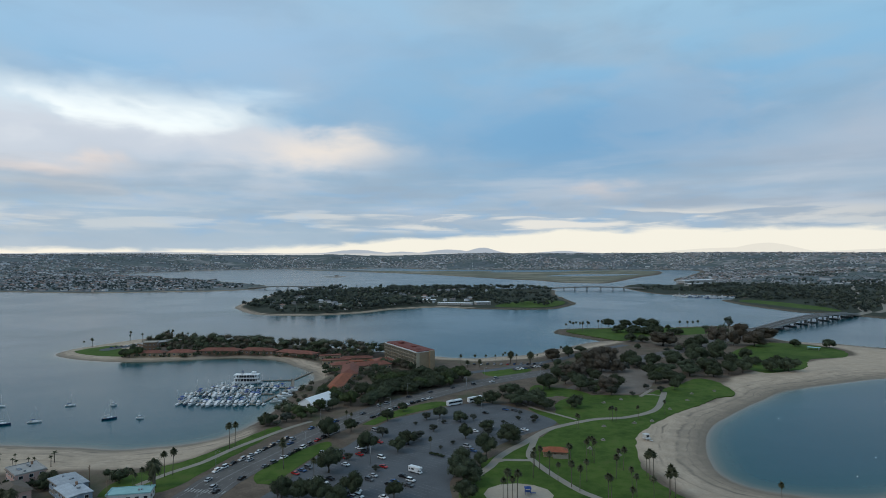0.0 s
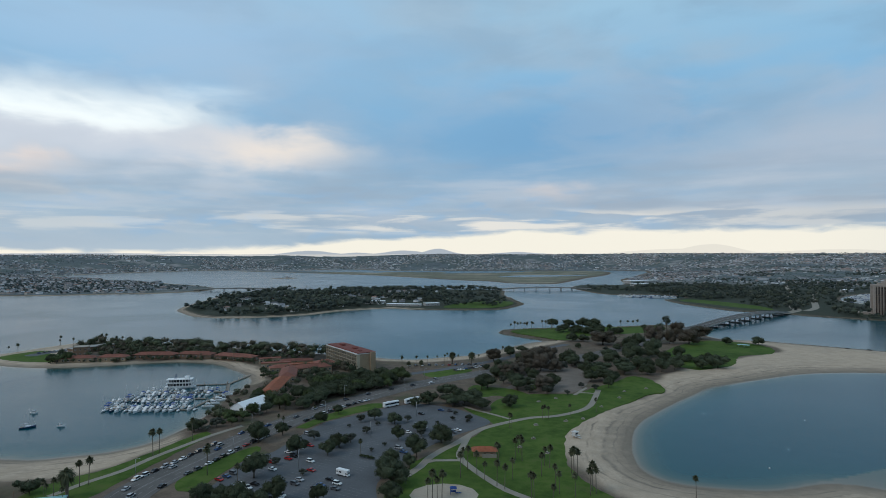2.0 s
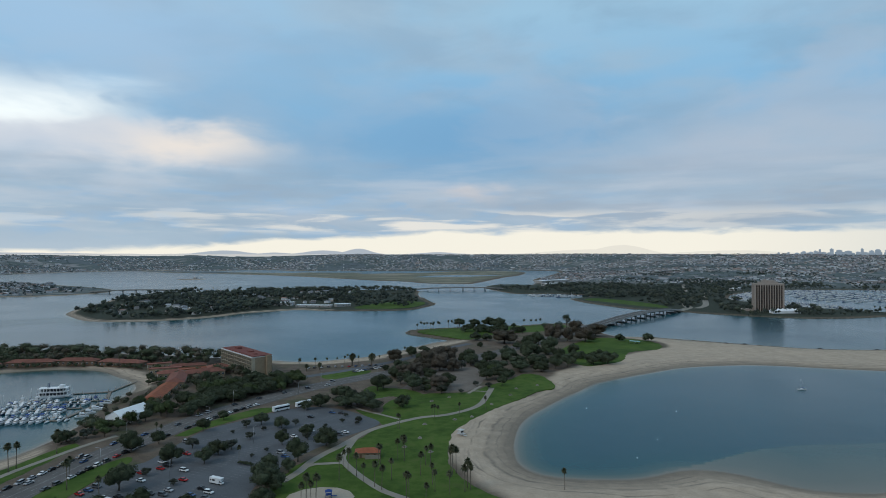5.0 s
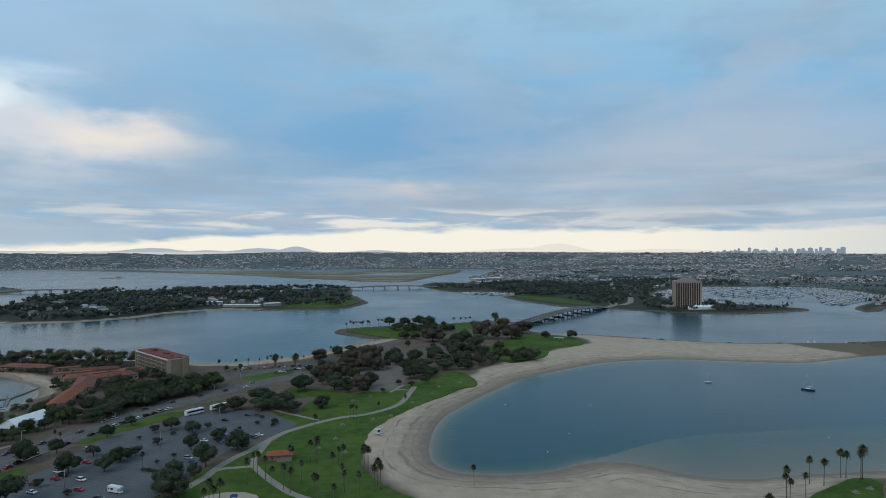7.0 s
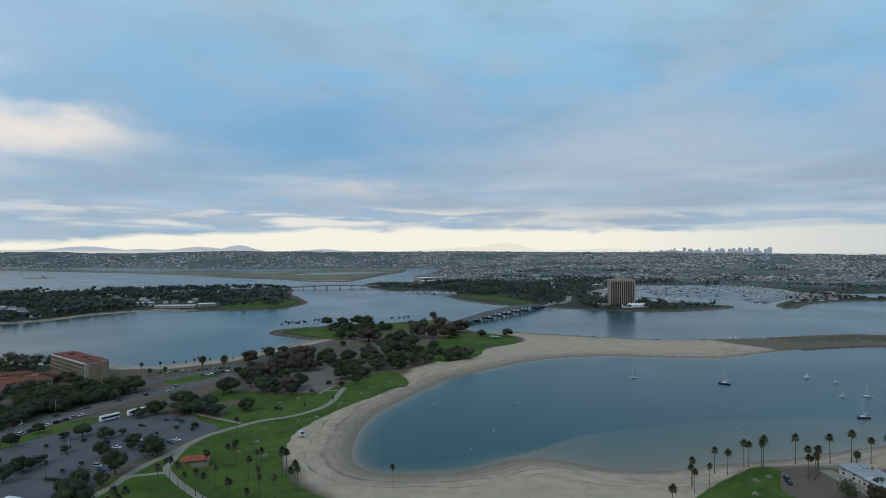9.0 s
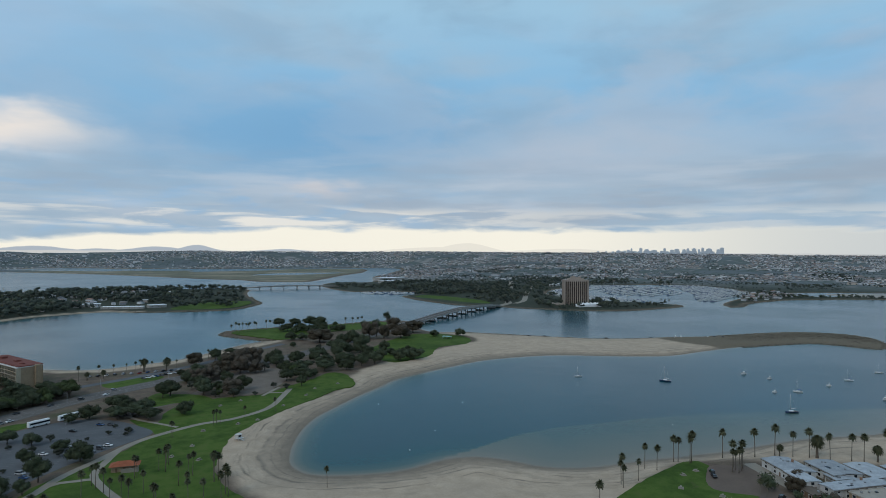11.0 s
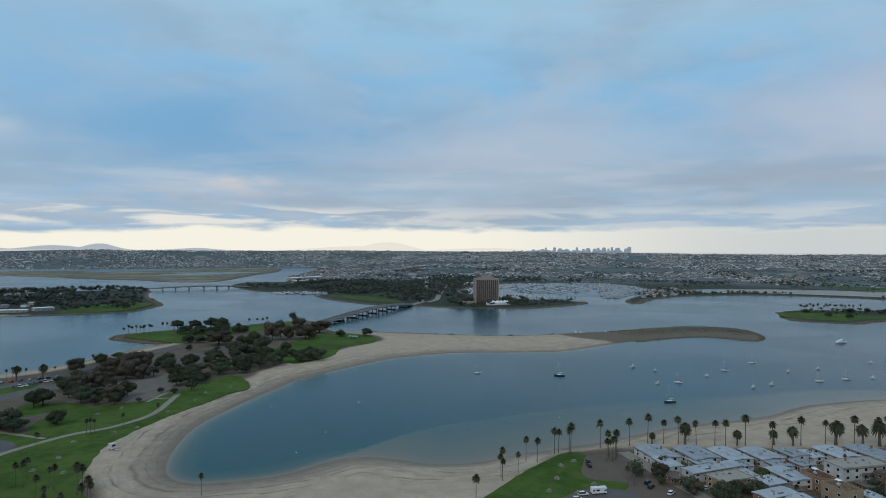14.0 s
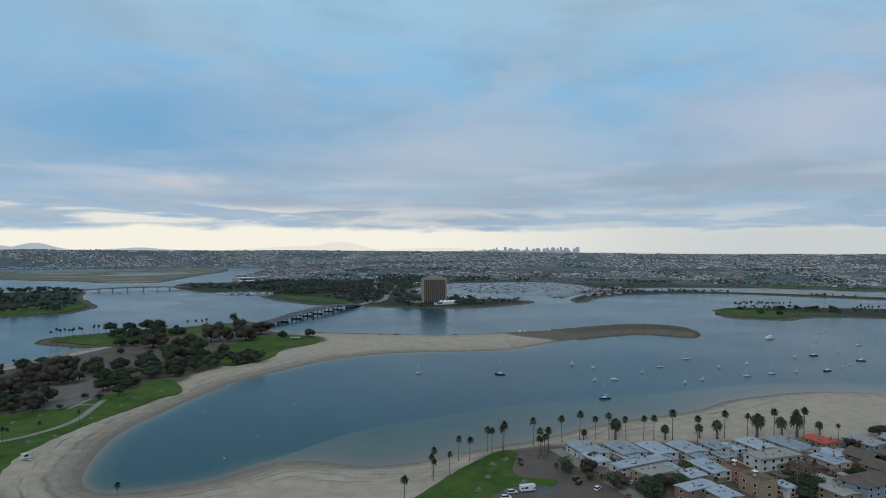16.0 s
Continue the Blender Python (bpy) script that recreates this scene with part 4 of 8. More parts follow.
def tree(kind, x, y, spread=1.0, tall=None):
    """spread and tall scale the kind's own size."""
    k = pick.choice(TREES[kind])
    s = spread * pick.uniform(0.92, 1.08)
    return k.put(at_place(x, y, pick.uniform(0, 360), GROUND_Z, s, (tall or spread) * pick.uniform(0.92, 1.08)))


def palm(kind, x, y, s=1.0, z=None):
    z = min(GROUND_Z, float(height(np.array([(x, y)], float))[0])) if z is None else z
    return pick.choice(PALMS[kind]).put(at_place(x, y, pick.uniform(0, 360), z, s * pick.uniform(0.94, 1.06)))


def scatter(loop, n, gap, seed):
    """Up to n places inside an outline that keep a gap."""
    rng = random.Random(seed)
    loop = np.array(loop, float)
    lo, hi = loop.min(0), loop.max(0)
    out = []
    for _ in range(n * 30):
        p = (rng.uniform(lo[0], hi[0]), rng.uniform(lo[1], hi[1]))
        if inside_distance(np.array([p]), loop)[0] > 0 and all((p[0] - q[0]) ** 2 + (p[1] - q[1]) ** 2 > gap * gap for q in out):
            out.append(p)
            if len(out) >= n:
                break
    return out


def grove(loop, n, gap, seed, kinds, size=(0.8, 1.2)):
    rng = random.Random(seed)
    for x, y in scatter(loop, n, gap, seed):
        s = rng.uniform(*size)
        tree(rng.choice(kinds), x, y, s, s * rng.uniform(0.85, 1.1))


# --- car park trees: place and spread
CAR_PARK_TREES = [(-55, 321, 10.1), (-51, 345, 6.7), (-30, 340, 7.2), (-35, 332, 8.4), (-39, 319, 8.7), (-46, 291, 4.3), (-62, 305, 5.4), (-51, 260, 10.5), (-33, 259, 8.3), (-29, 381, 6.6), (-21, 385, 8.8), (-35, 370, 5.7),
                  (-18, 374, 7.2), (-23, 357, 6.2), (-8, 377, 7.9), (0, 381, 5.8), (-5, 364, 4.9), (8, 361, 7.6), (-4, 344, 8.0), (9, 351, 6.8), (-11, 334, 5.8), (-17, 325, 5.7), (18, 376, 5.8), (28, 384, 7.4), (37, 379, 5.8)]
EDGE_TREES = [(20, 339, 11.8), (-6, 301, 8.2), (7, 315, 12.8), (4, 300, 7.6), (-2, 277, 12.0), (-7, 286, 8.4), (-2, 259, 10.3), (13, 425, 11.3), (4, 419, 7.1), (29, 418, 9.5), (-81, 342, 10.2), (-53, 377, 8.7), (-46, 401, 6.9),
              (-71, 355, 8.3), (-81, 258, 8.0), (-73, 256, 7.9), (-64, 254, 9.4), (-56, 251, 7.8), (-68, 288, 13.3)]
for x, y, s in CAR_PARK_TREES:
    tree("airy" if s < 7.5 else "round", x, y, s / 8.9, s / 8.6)
for x, y, s in EDGE_TREES:
    tree("round", x, y, s / 9.2, s / 9.0)
tree("tall", -80, 250, 0.8)
# --- green trees in front of the hotel and along the road
grove([(-92, 414), (-82, 445), (-66, 502), (-37, 520), (-9, 512), (-8, 478), (-33, 470), (-55, 440), (-74, 408)], 56, 5.0, 1, ("round", "fresh", "round", "umbrella"), (0.9, 1.3))
grove([(-126, 362), (-122, 400), (-121, 407), (-109, 440), (-95, 440), (-92, 385), (-107, 366)], 22, 4.2, 2, ("round", "fresh", "airy"), (0.6, 0.95))
grove([(-352, 590), (-338, 590), (-330, 612), (-345, 622), (-356, 610)], 7, 4.5, 4, ("round", "fresh"), (0.9, 1.15))
grove([(-140, 560), (-128, 520), (-118, 512), (-108, 560), (-128, 590), (-150, 600)], 12, 5.0, 14, ("fresh", "round", "airy"), (0.5, 0.8))
for x, y, s in [(-300, 606, 0.55), (-262, 612, 0.6), (-236, 614, 0.5), (-214, 612, 0.6), (-178, 600, 0.6), (-160, 585, 0.55), (-140, 572, 0.6), (-128, 545, 0.6), (-126, 515, 0.55), (-330, 600, 0.6), (-196, 608, 0.5)]:
    palm("fan", x, y, s)
# --- park between the road and the beach
PARK_TREES = [("round", 53, 469, 19.6), ("airy", 34, 441, 11.8), ("airy", 23, 452, 11.2), ("umbrella", 47, 411, 18.1), ("round", 68, 416, 10.3), ("round", 80, 467, 13.3), ("round", 109, 476, 14.6), ("umbrella", 97, 477, 11.8), ("airy", 115, 451, 9.5),
              ("airy", 100, 452, 13.0), ("airy", 88, 458, 9.6), ("brown", 77, 514, 17.5), ("brown", 87, 523, 14.9), ("round", 70, 519, 14.7), ("round", 100, 582, 18.7), ("brown", 127, 586, 27.8), ("airy", 147, 555, 15.9), ("round", 162, 571, 15.3),
              ("airy", 132, 545, 15.6), ("brown", 111, 541, 15.4), ("round", 180, 569, 19.8), ("round", 207, 592, 18.4), ("round", 236, 610, 24.0), ("umbrella", 181, 525, 16.3), ("round", 200, 524, 14.4), ("round", 217, 535, 15.8), ("round", 144, 495, 13.4),
              ("umbrella", 156, 499, 19.3), ("round", 152, 473, 9.2), ("airy", 131, 475, 11.0), ("round", 95, 628, 11.8), ("umbrella", 110, 641, 12.1), ("round", 75, 561, 9.5), ("round", 64, 550, 6.2), ("airy", 107, 594, 8.4), ("round", 233, 571, 15.8),
              ("airy", 30, 397, 6.9), ("airy", 38, 383, 5.9), ("brown", 104, 558, 13.7), ("round", 204, 556, 13.0), ("round", 146, 584, 13.4), ("airy", 161, 537, 11.4)]
for kd, x, y, w in PARK_TREES:
    k = 1.0 * w / {"round": 10.4, "umbrella": 12.4, "airy": 9.2, "brown": 11.2}[kd]
    k = min(k, 1.3)
    tree(kd, x, y, k, min(k, 1.2) * (0.9 if kd == "umbrella" else 1.1))
grove([(66, 500), (80, 540), (120, 575), (150, 572), (185, 600), (225, 625), (240, 600), (225, 555), (190, 515), (165, 500), (150, 515), (150, 548), (128, 560), (105, 540), (92, 500)], 16, 7.0, 21, ("round", "fresh", "round", "airy", "umbrella"), (0.6, 1.1))
grove([(16, 438), (26, 456), (42, 440), (52, 418), (40, 418), (28, 424)], 8, 6.0, 6, ("round", "airy", "umbrella"), (0.9, 1.3))
grove([(58, 462), (76, 500), (92, 495), (104, 458), (84, 456), (76, 475)], 6, 6.5, 22, ("round", "airy", "fresh"), (0.6, 1.0))
# trees as they stand between the junction and the bridge: kind, place, width, height factor
GROWN = [('round', 94, 616, 12.7, 1.0), ('brown', 113, 570, 18.2, 1.0), ('round', 144, 562, 16.0, 1.0), ('round', 166, 579, 15.4, 1.0), ('round', 189, 593, 20.4, 1.0), ('round', 213, 601, 20.9, 1.5), ('round', 238, 617, 20.4, 1.5), ('round', 185, 544, 15.7, 1.0), ('round', 208, 547, 13.3, 1.0), ('round', 224, 552, 11.9, 1.0), ('round', 231, 541, 14.9, 1.0), ('round', 260, 582, 10.4, 1.0), ('round', 259, 601, 11.9, 1.0), ('round', 241, 554, 13.1, 1.0), ('round', 260, 550, 14.3, 1.0), ('round', 275, 552, 16.7, 1.0), ('round', 274, 572, 12.6, 1.0), ('round', 353, 695, 11.3, 1.0), ('round', 385, 687, 12.8, 1.0), ('round', 176, 672, 7.6, 1.0), ('round', 182, 726, 15.1, 1.0), ('round', 195, 722, 12.4, 1.0), ('brown', 210, 695, 21.3, 1.0), ('round', 187, 865, 21.2, 1.0), ('round', 209, 860, 21.2, 1.0), ('round', 228, 862, 16.4, 1.0), ('round', 237, 840, 22.4, 1.0), ('round', 262, 847, 8.1, 1.0), ('brown', 272, 704, 15.5, 1.3), ('tall', 279, 755, 14.7, 1.1), ('tall', 286, 721, 14.1, 1.1), ('brown', 289, 700, 12.4, 1.3), ('tall', 326, 805, 12.7, 1.1), ('brown', 309, 695, 27.7, 1.0), ('brown', 341, 740, 22.2, 1.0), ('brown', 316, 746, 14.4, 1.3), ('round', 98, 503, 9.4, 1.0), ('round', 79, 490, 12.8, 1.0), ('round', 58, 474, 17.7, 1.0), ('brown', 75, 594, 11.3, 1.0), ('brown', 94, 533, 12.8, 1.0), ('round', 78, 524, 14.7, 1.0), ('round', 146, 520, 14.8, 1.0), ('round', 161, 530, 17.2, 1.0), ('round', 160, 493, 9.4, 1.0), ('airy', 139, 465, 13.3, 1.0), ('brown', 100, 464, 11.1, 1.0), ('brown', 124, 539, 11.2, 1.0), ('round', 141, 578, 13.1, 1.0), ('round', 228, 660, 15.3, 1.0), ('round', 247, 681, 14.5, 1.0)]
for kd, x, y, wide, high in GROWN:
    k = min(wide / {"round": 10.0, "umbrella": 12.0, "airy": 9.2, "brown": 11.0, "tall": 9.0}[kd], 1.2 if kd == "tall" else 2.0)
    tree(kd, x, y, k, min(k, 1.45) * high)
grove([(172, 812), (200, 822), (265, 815), (268, 785), (232, 765), (200, 785)], 16, 7.0, 8, ("round", "umbrella", "round"), (0.9, 1.35))
grove([(190, 640), (246, 735), (262, 715), (222, 645)], 8, 8.0, 7, ("round", "brown", "airy"), (0.7, 1.1))
# --- palms
for x, y in [(30, 301), (32, 297), (47, 304), (48, 305), (60, 321), (61, 318), (39, 283), (44, 276), (47, 272), (57, 261), (58, 260), (70, 301), (72, 298), (70, 274), (70, 266), (57, 311), (60, 308), (52, 283), (66, 287), (36, 290), (64, 250), (28, 286), (76, 262)]:
    palm("fan", x, y, pick.uniform(0.85, 1.15))
for x, y in [(81, 286), (81, 291), (83, 287), (86, 266), (85, 269), (83, 264), (13, 259), (15, 260), (17, 259), (19, 260), (61, 366), (62, 365), (103, 390), (123, 402), (86, 385), (88, 384), (84, 383), (128, 262)]:
    palm("fan", x, y, pick.uniform(0.75, 0.95) if y > 300 else pick.uniform(0.9, 1.2))
for x, y, s in [(-143, 279, 1.1), (-140, 281, 1.2), (-150, 265, 0.8), (-146, 265, 0.85), (-148, 263, 0.75), (-138, 258, 0.75), (-129, 320, 1.2), (-128, 325, 1.15), (-119, 346, 1.1), (-91, 292, 1.15), (-72, 277, 1.0), (-22, 317, 0.85), (-77, 371, 0.75), (-96, 306, 0.9), (-73, 366, 0.7), (-86, 346, 0.8), (-60, 395, 0.7)]:
    palm("fan", x, y, s)
palm("date", -141, 266, 1.3)
for x, y, s in [(-187, 266, 1.0), (-184, 268, 0.85), (-190, 263, 0.8), (-192, 242, 0.8), (-186, 240, 0.9)]:
    palm("date", x, y, s * 0.75)
for x, y, s in [(1, 568, 0.9), (11, 576, 0.75), (20, 584, 0.7), (27, 582, 0.8), (40, 584, 0.75), (60, 587, 0.7), (70, 600, 0.7), (75, 608, 0.7), (80, 623, 0.7), (88, 628, 0.8), (-12, 554, 1.1), (95, 640, 0.75), (30, 596, 0.7)]:
    palm("fan", x, y, s)
for x, y in [(5, 560), (-6, 556), (34, 578), (52, 575)]:
    palm("date", x, y, 0.95)
for x, y in [(121, 817), (126, 820), (130, 815), (135, 823), (139, 818), (144, 826), (149, 820), (142, 815), (153, 828), (166, 832), (171, 836), (180, 838), (274, 835), (285, 838), (294, 842), (299, 838), (178, 830)]:
    palm("fan", x, y, pick.uniform(1.05, 1.35))
for x, y, s in [(226, 194, 1.15), (253, 214, 1.1), (256, 217, 1.2), (251, 210, 1.0), (277, 226, 1.1), (281, 222, 1.2), (263, 214, 1.0), (299, 230, 1.3), (301, 229, 1.2), (303, 223, 1.3), (305, 224, 1.45), (326, 224, 1.4), (319, 211, 1.25), (315, 204, 1.15), (319, 206, 1.05), (322, 208, 1.2), (317, 208, 0.9), (313, 206, 1.0), (296, 176, 0.9)]:
    palm("fan", x, y, s)
for x, y in [(342, 218), (354, 216), (361, 211), (368, 207), (374, 200), (383, 195), (388, 192), (398, 187), (405, 176), (425, 172), (440, 167), (452, 158), (466, 152), (470, 150)]:
    palm("fan", x, y, pick.uniform(1.22, 1.5))
for x, y, s in [(371, 205, 0.95), (394, 189, 1.15), (421, 174, 0.8), (413, 180, 1.25), (443, 163, 1.1), (455, 155, 0.9), (462, 150, 1.15), (478, 145, 1.1), (355, 214, 0.5)]:
    palm("date", x, y, s)
for i in range(16):
    palm("short", -205 - i * 3.2 + pick.uniform(-1, 1), 292 + pick.uniform(-6, 8), 0.7)
for x, y, s in [(-425, 660, 0.8), (-422, 655, 0.9), (-428, 650, 0.7), (-408, 706, 1.1), (-404, 698, 0.8), (-390, 700, 0.9), (-370, 722, 1.0), (-365, 722, 1.05), (-345, 706, 0.95), (-338, 706, 1.0), (-250, 700, 0.9)]:
    palm("fan", x, y, s)
# --- palms and trees of the far islet and the far point
for x, y in [(1186, 605), (1175, 592), (1189, 595), (1208, 596), (1215, 590), (1238, 588), (1231, 582), (1249, 580), (1245, 574), (1260, 572), (1257, 565), (1271, 566), (1281, 552), (1291, 450), (1297, 446), (1303, 443), (1309, 439), (1315, 436), (1320, 432), (1322, 423), (1196, 600), (1202, 590), (1222, 594), (1226, 586), (1243, 584), (1252, 571), (1265, 575), (1274, 560), (1180, 600), (1212, 602)]:
    palm("fan", x, y, pick.uniform(1.2, 1.5), 1.6)
for x, y in [(1188, 596), (1147, 537), (1264, 562), (1258, 556), (1281, 540), (1287, 523), (1300, 522), (1313, 520), (1305, 488), (1342, 466), (1158, 509)]:
    tree("round", x, y, pick.uniform(1.0, 1.5), pick.uniform(0.8, 1.1))
for x, y in [(968, 975), (972, 968), (975, 960), (980, 965), (955, 950)]:
    palm("fan", x, y, 1.0, 1.6)
# --- palms standing out of the far island's woods
for x, y in scatter([(-430, 1150), (-320, 1050), (-220, 1090), (-110, 1220), (20, 1290), (150, 1240), (190, 1500), (180, 1760), (-100, 1780), (-420, 1740), (-470, 1400)], 34, 35, 91):
    palm("fan", x, y, pick.uniform(1.0, 1.5), 1.6)
# --- garden trees between the southern houses
for kd, x, y, s in [("round", 338, 141, 0.85), ("round", 385, 108, 1.0), ("round", 379, 112, 0.8), ("brown", 318, 177, 0.6), ("airy", 313, 172, 0.7), ("brown", 330, 185, 0.5), ("round", 376, 106, 0.9), ("round", 383, 105, 0.8), ("round", 371, 103, 0.8), ("round", 317, 144, 0.9), ("round", 322, 142, 0.8), ("brown", 316, 156, 0.6), ("umbrella", 503, 124, 0.9), ("round", 446, 100, 0.9), ("fresh", 357, 152, 0.6), ("round", 411, 100, 0.8), ("round", 332, 146, 0.7), ("brown", 462, 121, 0.6), ("round", -188, 262, 0.7), ("round", -160, 271, 0.75)]:
    tree(kd, x, y, s)
for x, y, s in [(308, 160, 0.6), (345, 128, 0.75), (398, 112, 0.9), (360, 118, 0.7), (318, 145, 0.8), (432, 128, 0.75), (473, 133, 0.9), (300, 176, 0.7), (410, 142, 0.6)]:
    palm("fan", x, y, s)

# ================= far woods and far town =================
def unit_ico():
    bm = bmesh.new()
    bmesh.ops.create_icosphere(bm, subdivisions=1, radius=1.0)
    bm.verts.ensure_lookup_table()
    v, f = np.array([q.co for q in bm.verts]), np.array([[q.index for q in w.verts] for w in bm.faces])
    bm.free()
    return v, f


ICO, ICO_FACES = unit_ico()


def woods(name, places, label, leaf, hmin, hmax, per, size, seed, shape=0.75, core=0.66):
    """Many far trees as one object: heaps of leaf sprays over thin stems."""
    rng = np.random.default_rng(seed)
    pts = np.array(places, float)
    z0 = height(pts)
    cs, ways, tints, body = [], [], [], []
    for (x, y), z in zip(pts, z0):
        h = hmin + (hmax - hmin) * rng.uniform() ** 1.7
        r = h * rng.uniform(0.35, 0.6)
        d = rng.normal(size=(per, 3))
        d /= np.linalg.norm(d, axis=1)[:, None]
        q = d * r * rng.uniform(0.5, 1.05, (per, 1))
        q[:, 2] = q[:, 2] * shape + h - r * shape
        q[:, 2] = np.maximum(q[:, 2], 0.8)
        cs.append(q + (x, y, z))
        ways.append(d)
        tints.append(np.full(per, rng.uniform()))
        body.append(ICO * (r * core, r * core, r * shape * core) * rng.uniform(0.7, 1.2, (12, 1)) + (x, y, z + h - r * shape))
    v, f = leaf_quads(np.concatenate(cs), size, rng, np.concatenate(ways), 0.35)
    k = np.arange(len(body))[:, None, None] * 12
    f = np.concatenate([f, (ICO_FACES[None] + k).reshape(-1, 3) + len(v)])
    v = np.concatenate([v] + body)
    me = blank_mesh(name, v, f, leaf)
    tint = np.concatenate([np.repeat(np.concatenate(tints), 4), np.repeat([q[0] for q in tints], 12)])
    me.attributes.new("tint", "FLOAT", "POINT").data.foreach_set("value", tint.astype(np.float32))
    return tagged(new(name, me), label, "trees", kind="stuff")


def many(loop, n, gap, seed, glade=0.0):
    """Places inside an outline, with open glades."""
    rng = np.random.default_rng(seed)
    loop = np.array(loop, float)
    p = rng.uniform(loop.min(0), loop.max(0), (n * 4, 2))
    p = p[inside_distance(p, loop) > 0]
    if glade:
        p = p[ripple(p[:, 0], p[:, 1], glade, seed) > -0.25]
    return p[:n]


def wood_material(name, colours):
    """Each tree of a wood has its own green."""
    m, T, b = principled(name, colours[0], 0.8, 0.2)
    f = mth(T, "ADD", mth(T, "MULTIPLY", nd(T, "ShaderNodeAttribute", attr="tint").outputs["Fac"], 0.75), mth(T, "MULTIPLY", nd(T, "ShaderNodeNewGeometry").outputs["Random Per Island"], 0.25))
    T.links.new(ramp_of(T, f, [(i / (len(colours) - 1), c) for i, c in enumerate(colours)], "LINEAR"), b.inputs["Base Color"])
    return m


MAT_LEAF_FAR = wood_material("far_leaves", [(0.028, 0.036, 0.034), (0.040, 0.052, 0.044), (0.060, 0.072, 0.062), (0.072, 0.088, 0.060), (0.098, 0.095, 0.080)])
# leaf greens greyed towards blue: distance haze put into the colour
MAT_LEAF_HAZY = wood_material("hazy_town_leaves", [(0.040, 0.054, 0.055), (0.062, 0.082, 0.080), (0.095, 0.115, 0.105)])
MAT_LEAF_GARDEN = wood_material("garden_leaves", [(0.034, 0.046, 0.026), (0.052, 0.064, 0.036), (0.070, 0.084, 0.044), (0.085, 0.078, 0.055), (0.098, 0.074, 0.055)])
woods("far_woods", np.concatenate([many([(-455, 1180), (-420, 1130), (-375, 1065), (-314, 1035), (-252, 1050), (-200, 1090), (-160, 1150), (-100, 1240), (20, 1300), (60, 1450), (50, 1790), (-430, 1770), (-490, 1500)], 1900, 8, 1, 52),
                             many([(40, 1200), (90, 1180), (140, 1200), (170, 1270), (180, 1400), (190, 1600), (60, 1600), (30, 1350)], 150, 8, 2, 30),
                             many([(100, 1720), (215, 1700), (210, 1780), (60, 1790)], 90, 8, 12)]),
      "dark green woods on the low island in the bay", MAT_LEAF_FAR, 5, 17, 40, 1.3, 21)
woods("far_woods", np.concatenate([many([(455, 1740), (500, 1620), (560, 1600), (640, 1700), (560, 1900), (480, 1850)], 70, 8, 3), many([(580, 1500), (650, 1250), (660, 1080), (720, 1000), (900, 1500), (1050, 1800), (700, 2050), (620, 1800)], 1200, 8, 4, 42),
                             many([(700, 960), (740, 960), (900, 960), (960, 950), (900, 1000), (860, 1150), (800, 1200), (720, 1080)], 110, 8, 5), many([(800, 1200), (900, 1250), (1050, 1520), (1280, 1640), (1500, 1640), (1560, 1550), (1700, 1800), (1300, 2100), (1000, 1900), (850, 1500)], 560, 8, 6, 45)]),
      "dark trees around the far marina and theme park", MAT_LEAF_FAR, 5, 15, 44, 1.4, 22)
woods("far_woods", np.concatenate([many([(1140, 600), (1180, 540), (1260, 450), (1400, 380), (1500, 330), (1480, 400), (1350, 520), (1230, 610)], 45, 8, 7), many([(1200, 985), (1373, 1000), (1540, 950), (1500, 1010), (1350, 1040)], 30, 8, 8)]),
      "low dark shrubs and trees on the far islet", MAT_LEAF, 4, 10, 30, 1.3, 23)
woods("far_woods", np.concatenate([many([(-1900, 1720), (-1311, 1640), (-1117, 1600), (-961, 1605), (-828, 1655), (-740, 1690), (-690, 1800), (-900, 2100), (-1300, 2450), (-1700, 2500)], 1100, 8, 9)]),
      "dark trees between houses on the far peninsula", MAT_LEAF_HAZY, 4, 12, 18, 1.6, 24)


woods("far_woods", np.concatenate([many([(700, 950), (760, 930), (860, 920), (970, 945), (985, 975), (900, 1000), (800, 1010), (740, 1000)], 70, 8, 61, 25), many([(1180, 950), (1260, 985), (1373, 995), (1540, 950), (1630, 860), (1660, 900), (1560, 1010), (1400, 1060), (1250, 1020)], 110, 8, 62, 30)]),
      "scattered dark trees and shrubs along the far shores", MAT_LEAF_FAR, 3, 9, 40, 1.2, 63)
woods("resort_trees", np.concatenate([many([(-330, 616), (-326, 650), (-385, 690), (-380, 735), (-250, 695), (-130, 655), (-80, 628), (-96, 605), (-130, 600), (-150, 612), (-205, 628), (-276, 622)], 360, 8, 71)]), "dark green and brown garden trees round the resort bungalows", MAT_LEAF_GARDEN, 4, 11, 120, 0.62, 72)
woods("resort_trees", many([(-352, 592), (-320, 592), (-280, 603), (-235, 612), (-200, 608), (-165, 590), (-150, 580), (-158, 600), (-195, 616), (-240, 618), (-290, 611), (-345, 602)], 130, 8, 83), "low garden shrubs along the cove beach", MAT_LEAF_GARDEN, 2.0, 5.5, 90, 0.45, 84)
woods("resort_trees", many([(-300, 700), (-130, 648), (-62, 616), (-56, 606), (-100, 612), (-300, 668)], 60, 8, 73), "flat-topped dark trees along the outer shore", MAT_LEAF_GARDEN, 10, 15, 190, 0.65, 74, 0.55)
woods("resort_trees", many([(-120, 455), (-112, 500), (-125, 530), (-120, 560), (-95, 575), (-75, 560), (-60, 530), (-90, 500), (-95, 460)], 30, 8, 75), "leafy trees among the restaurant roofs", MAT_LEAF_GARDEN, 4, 7.5, 130, 0.55, 76)
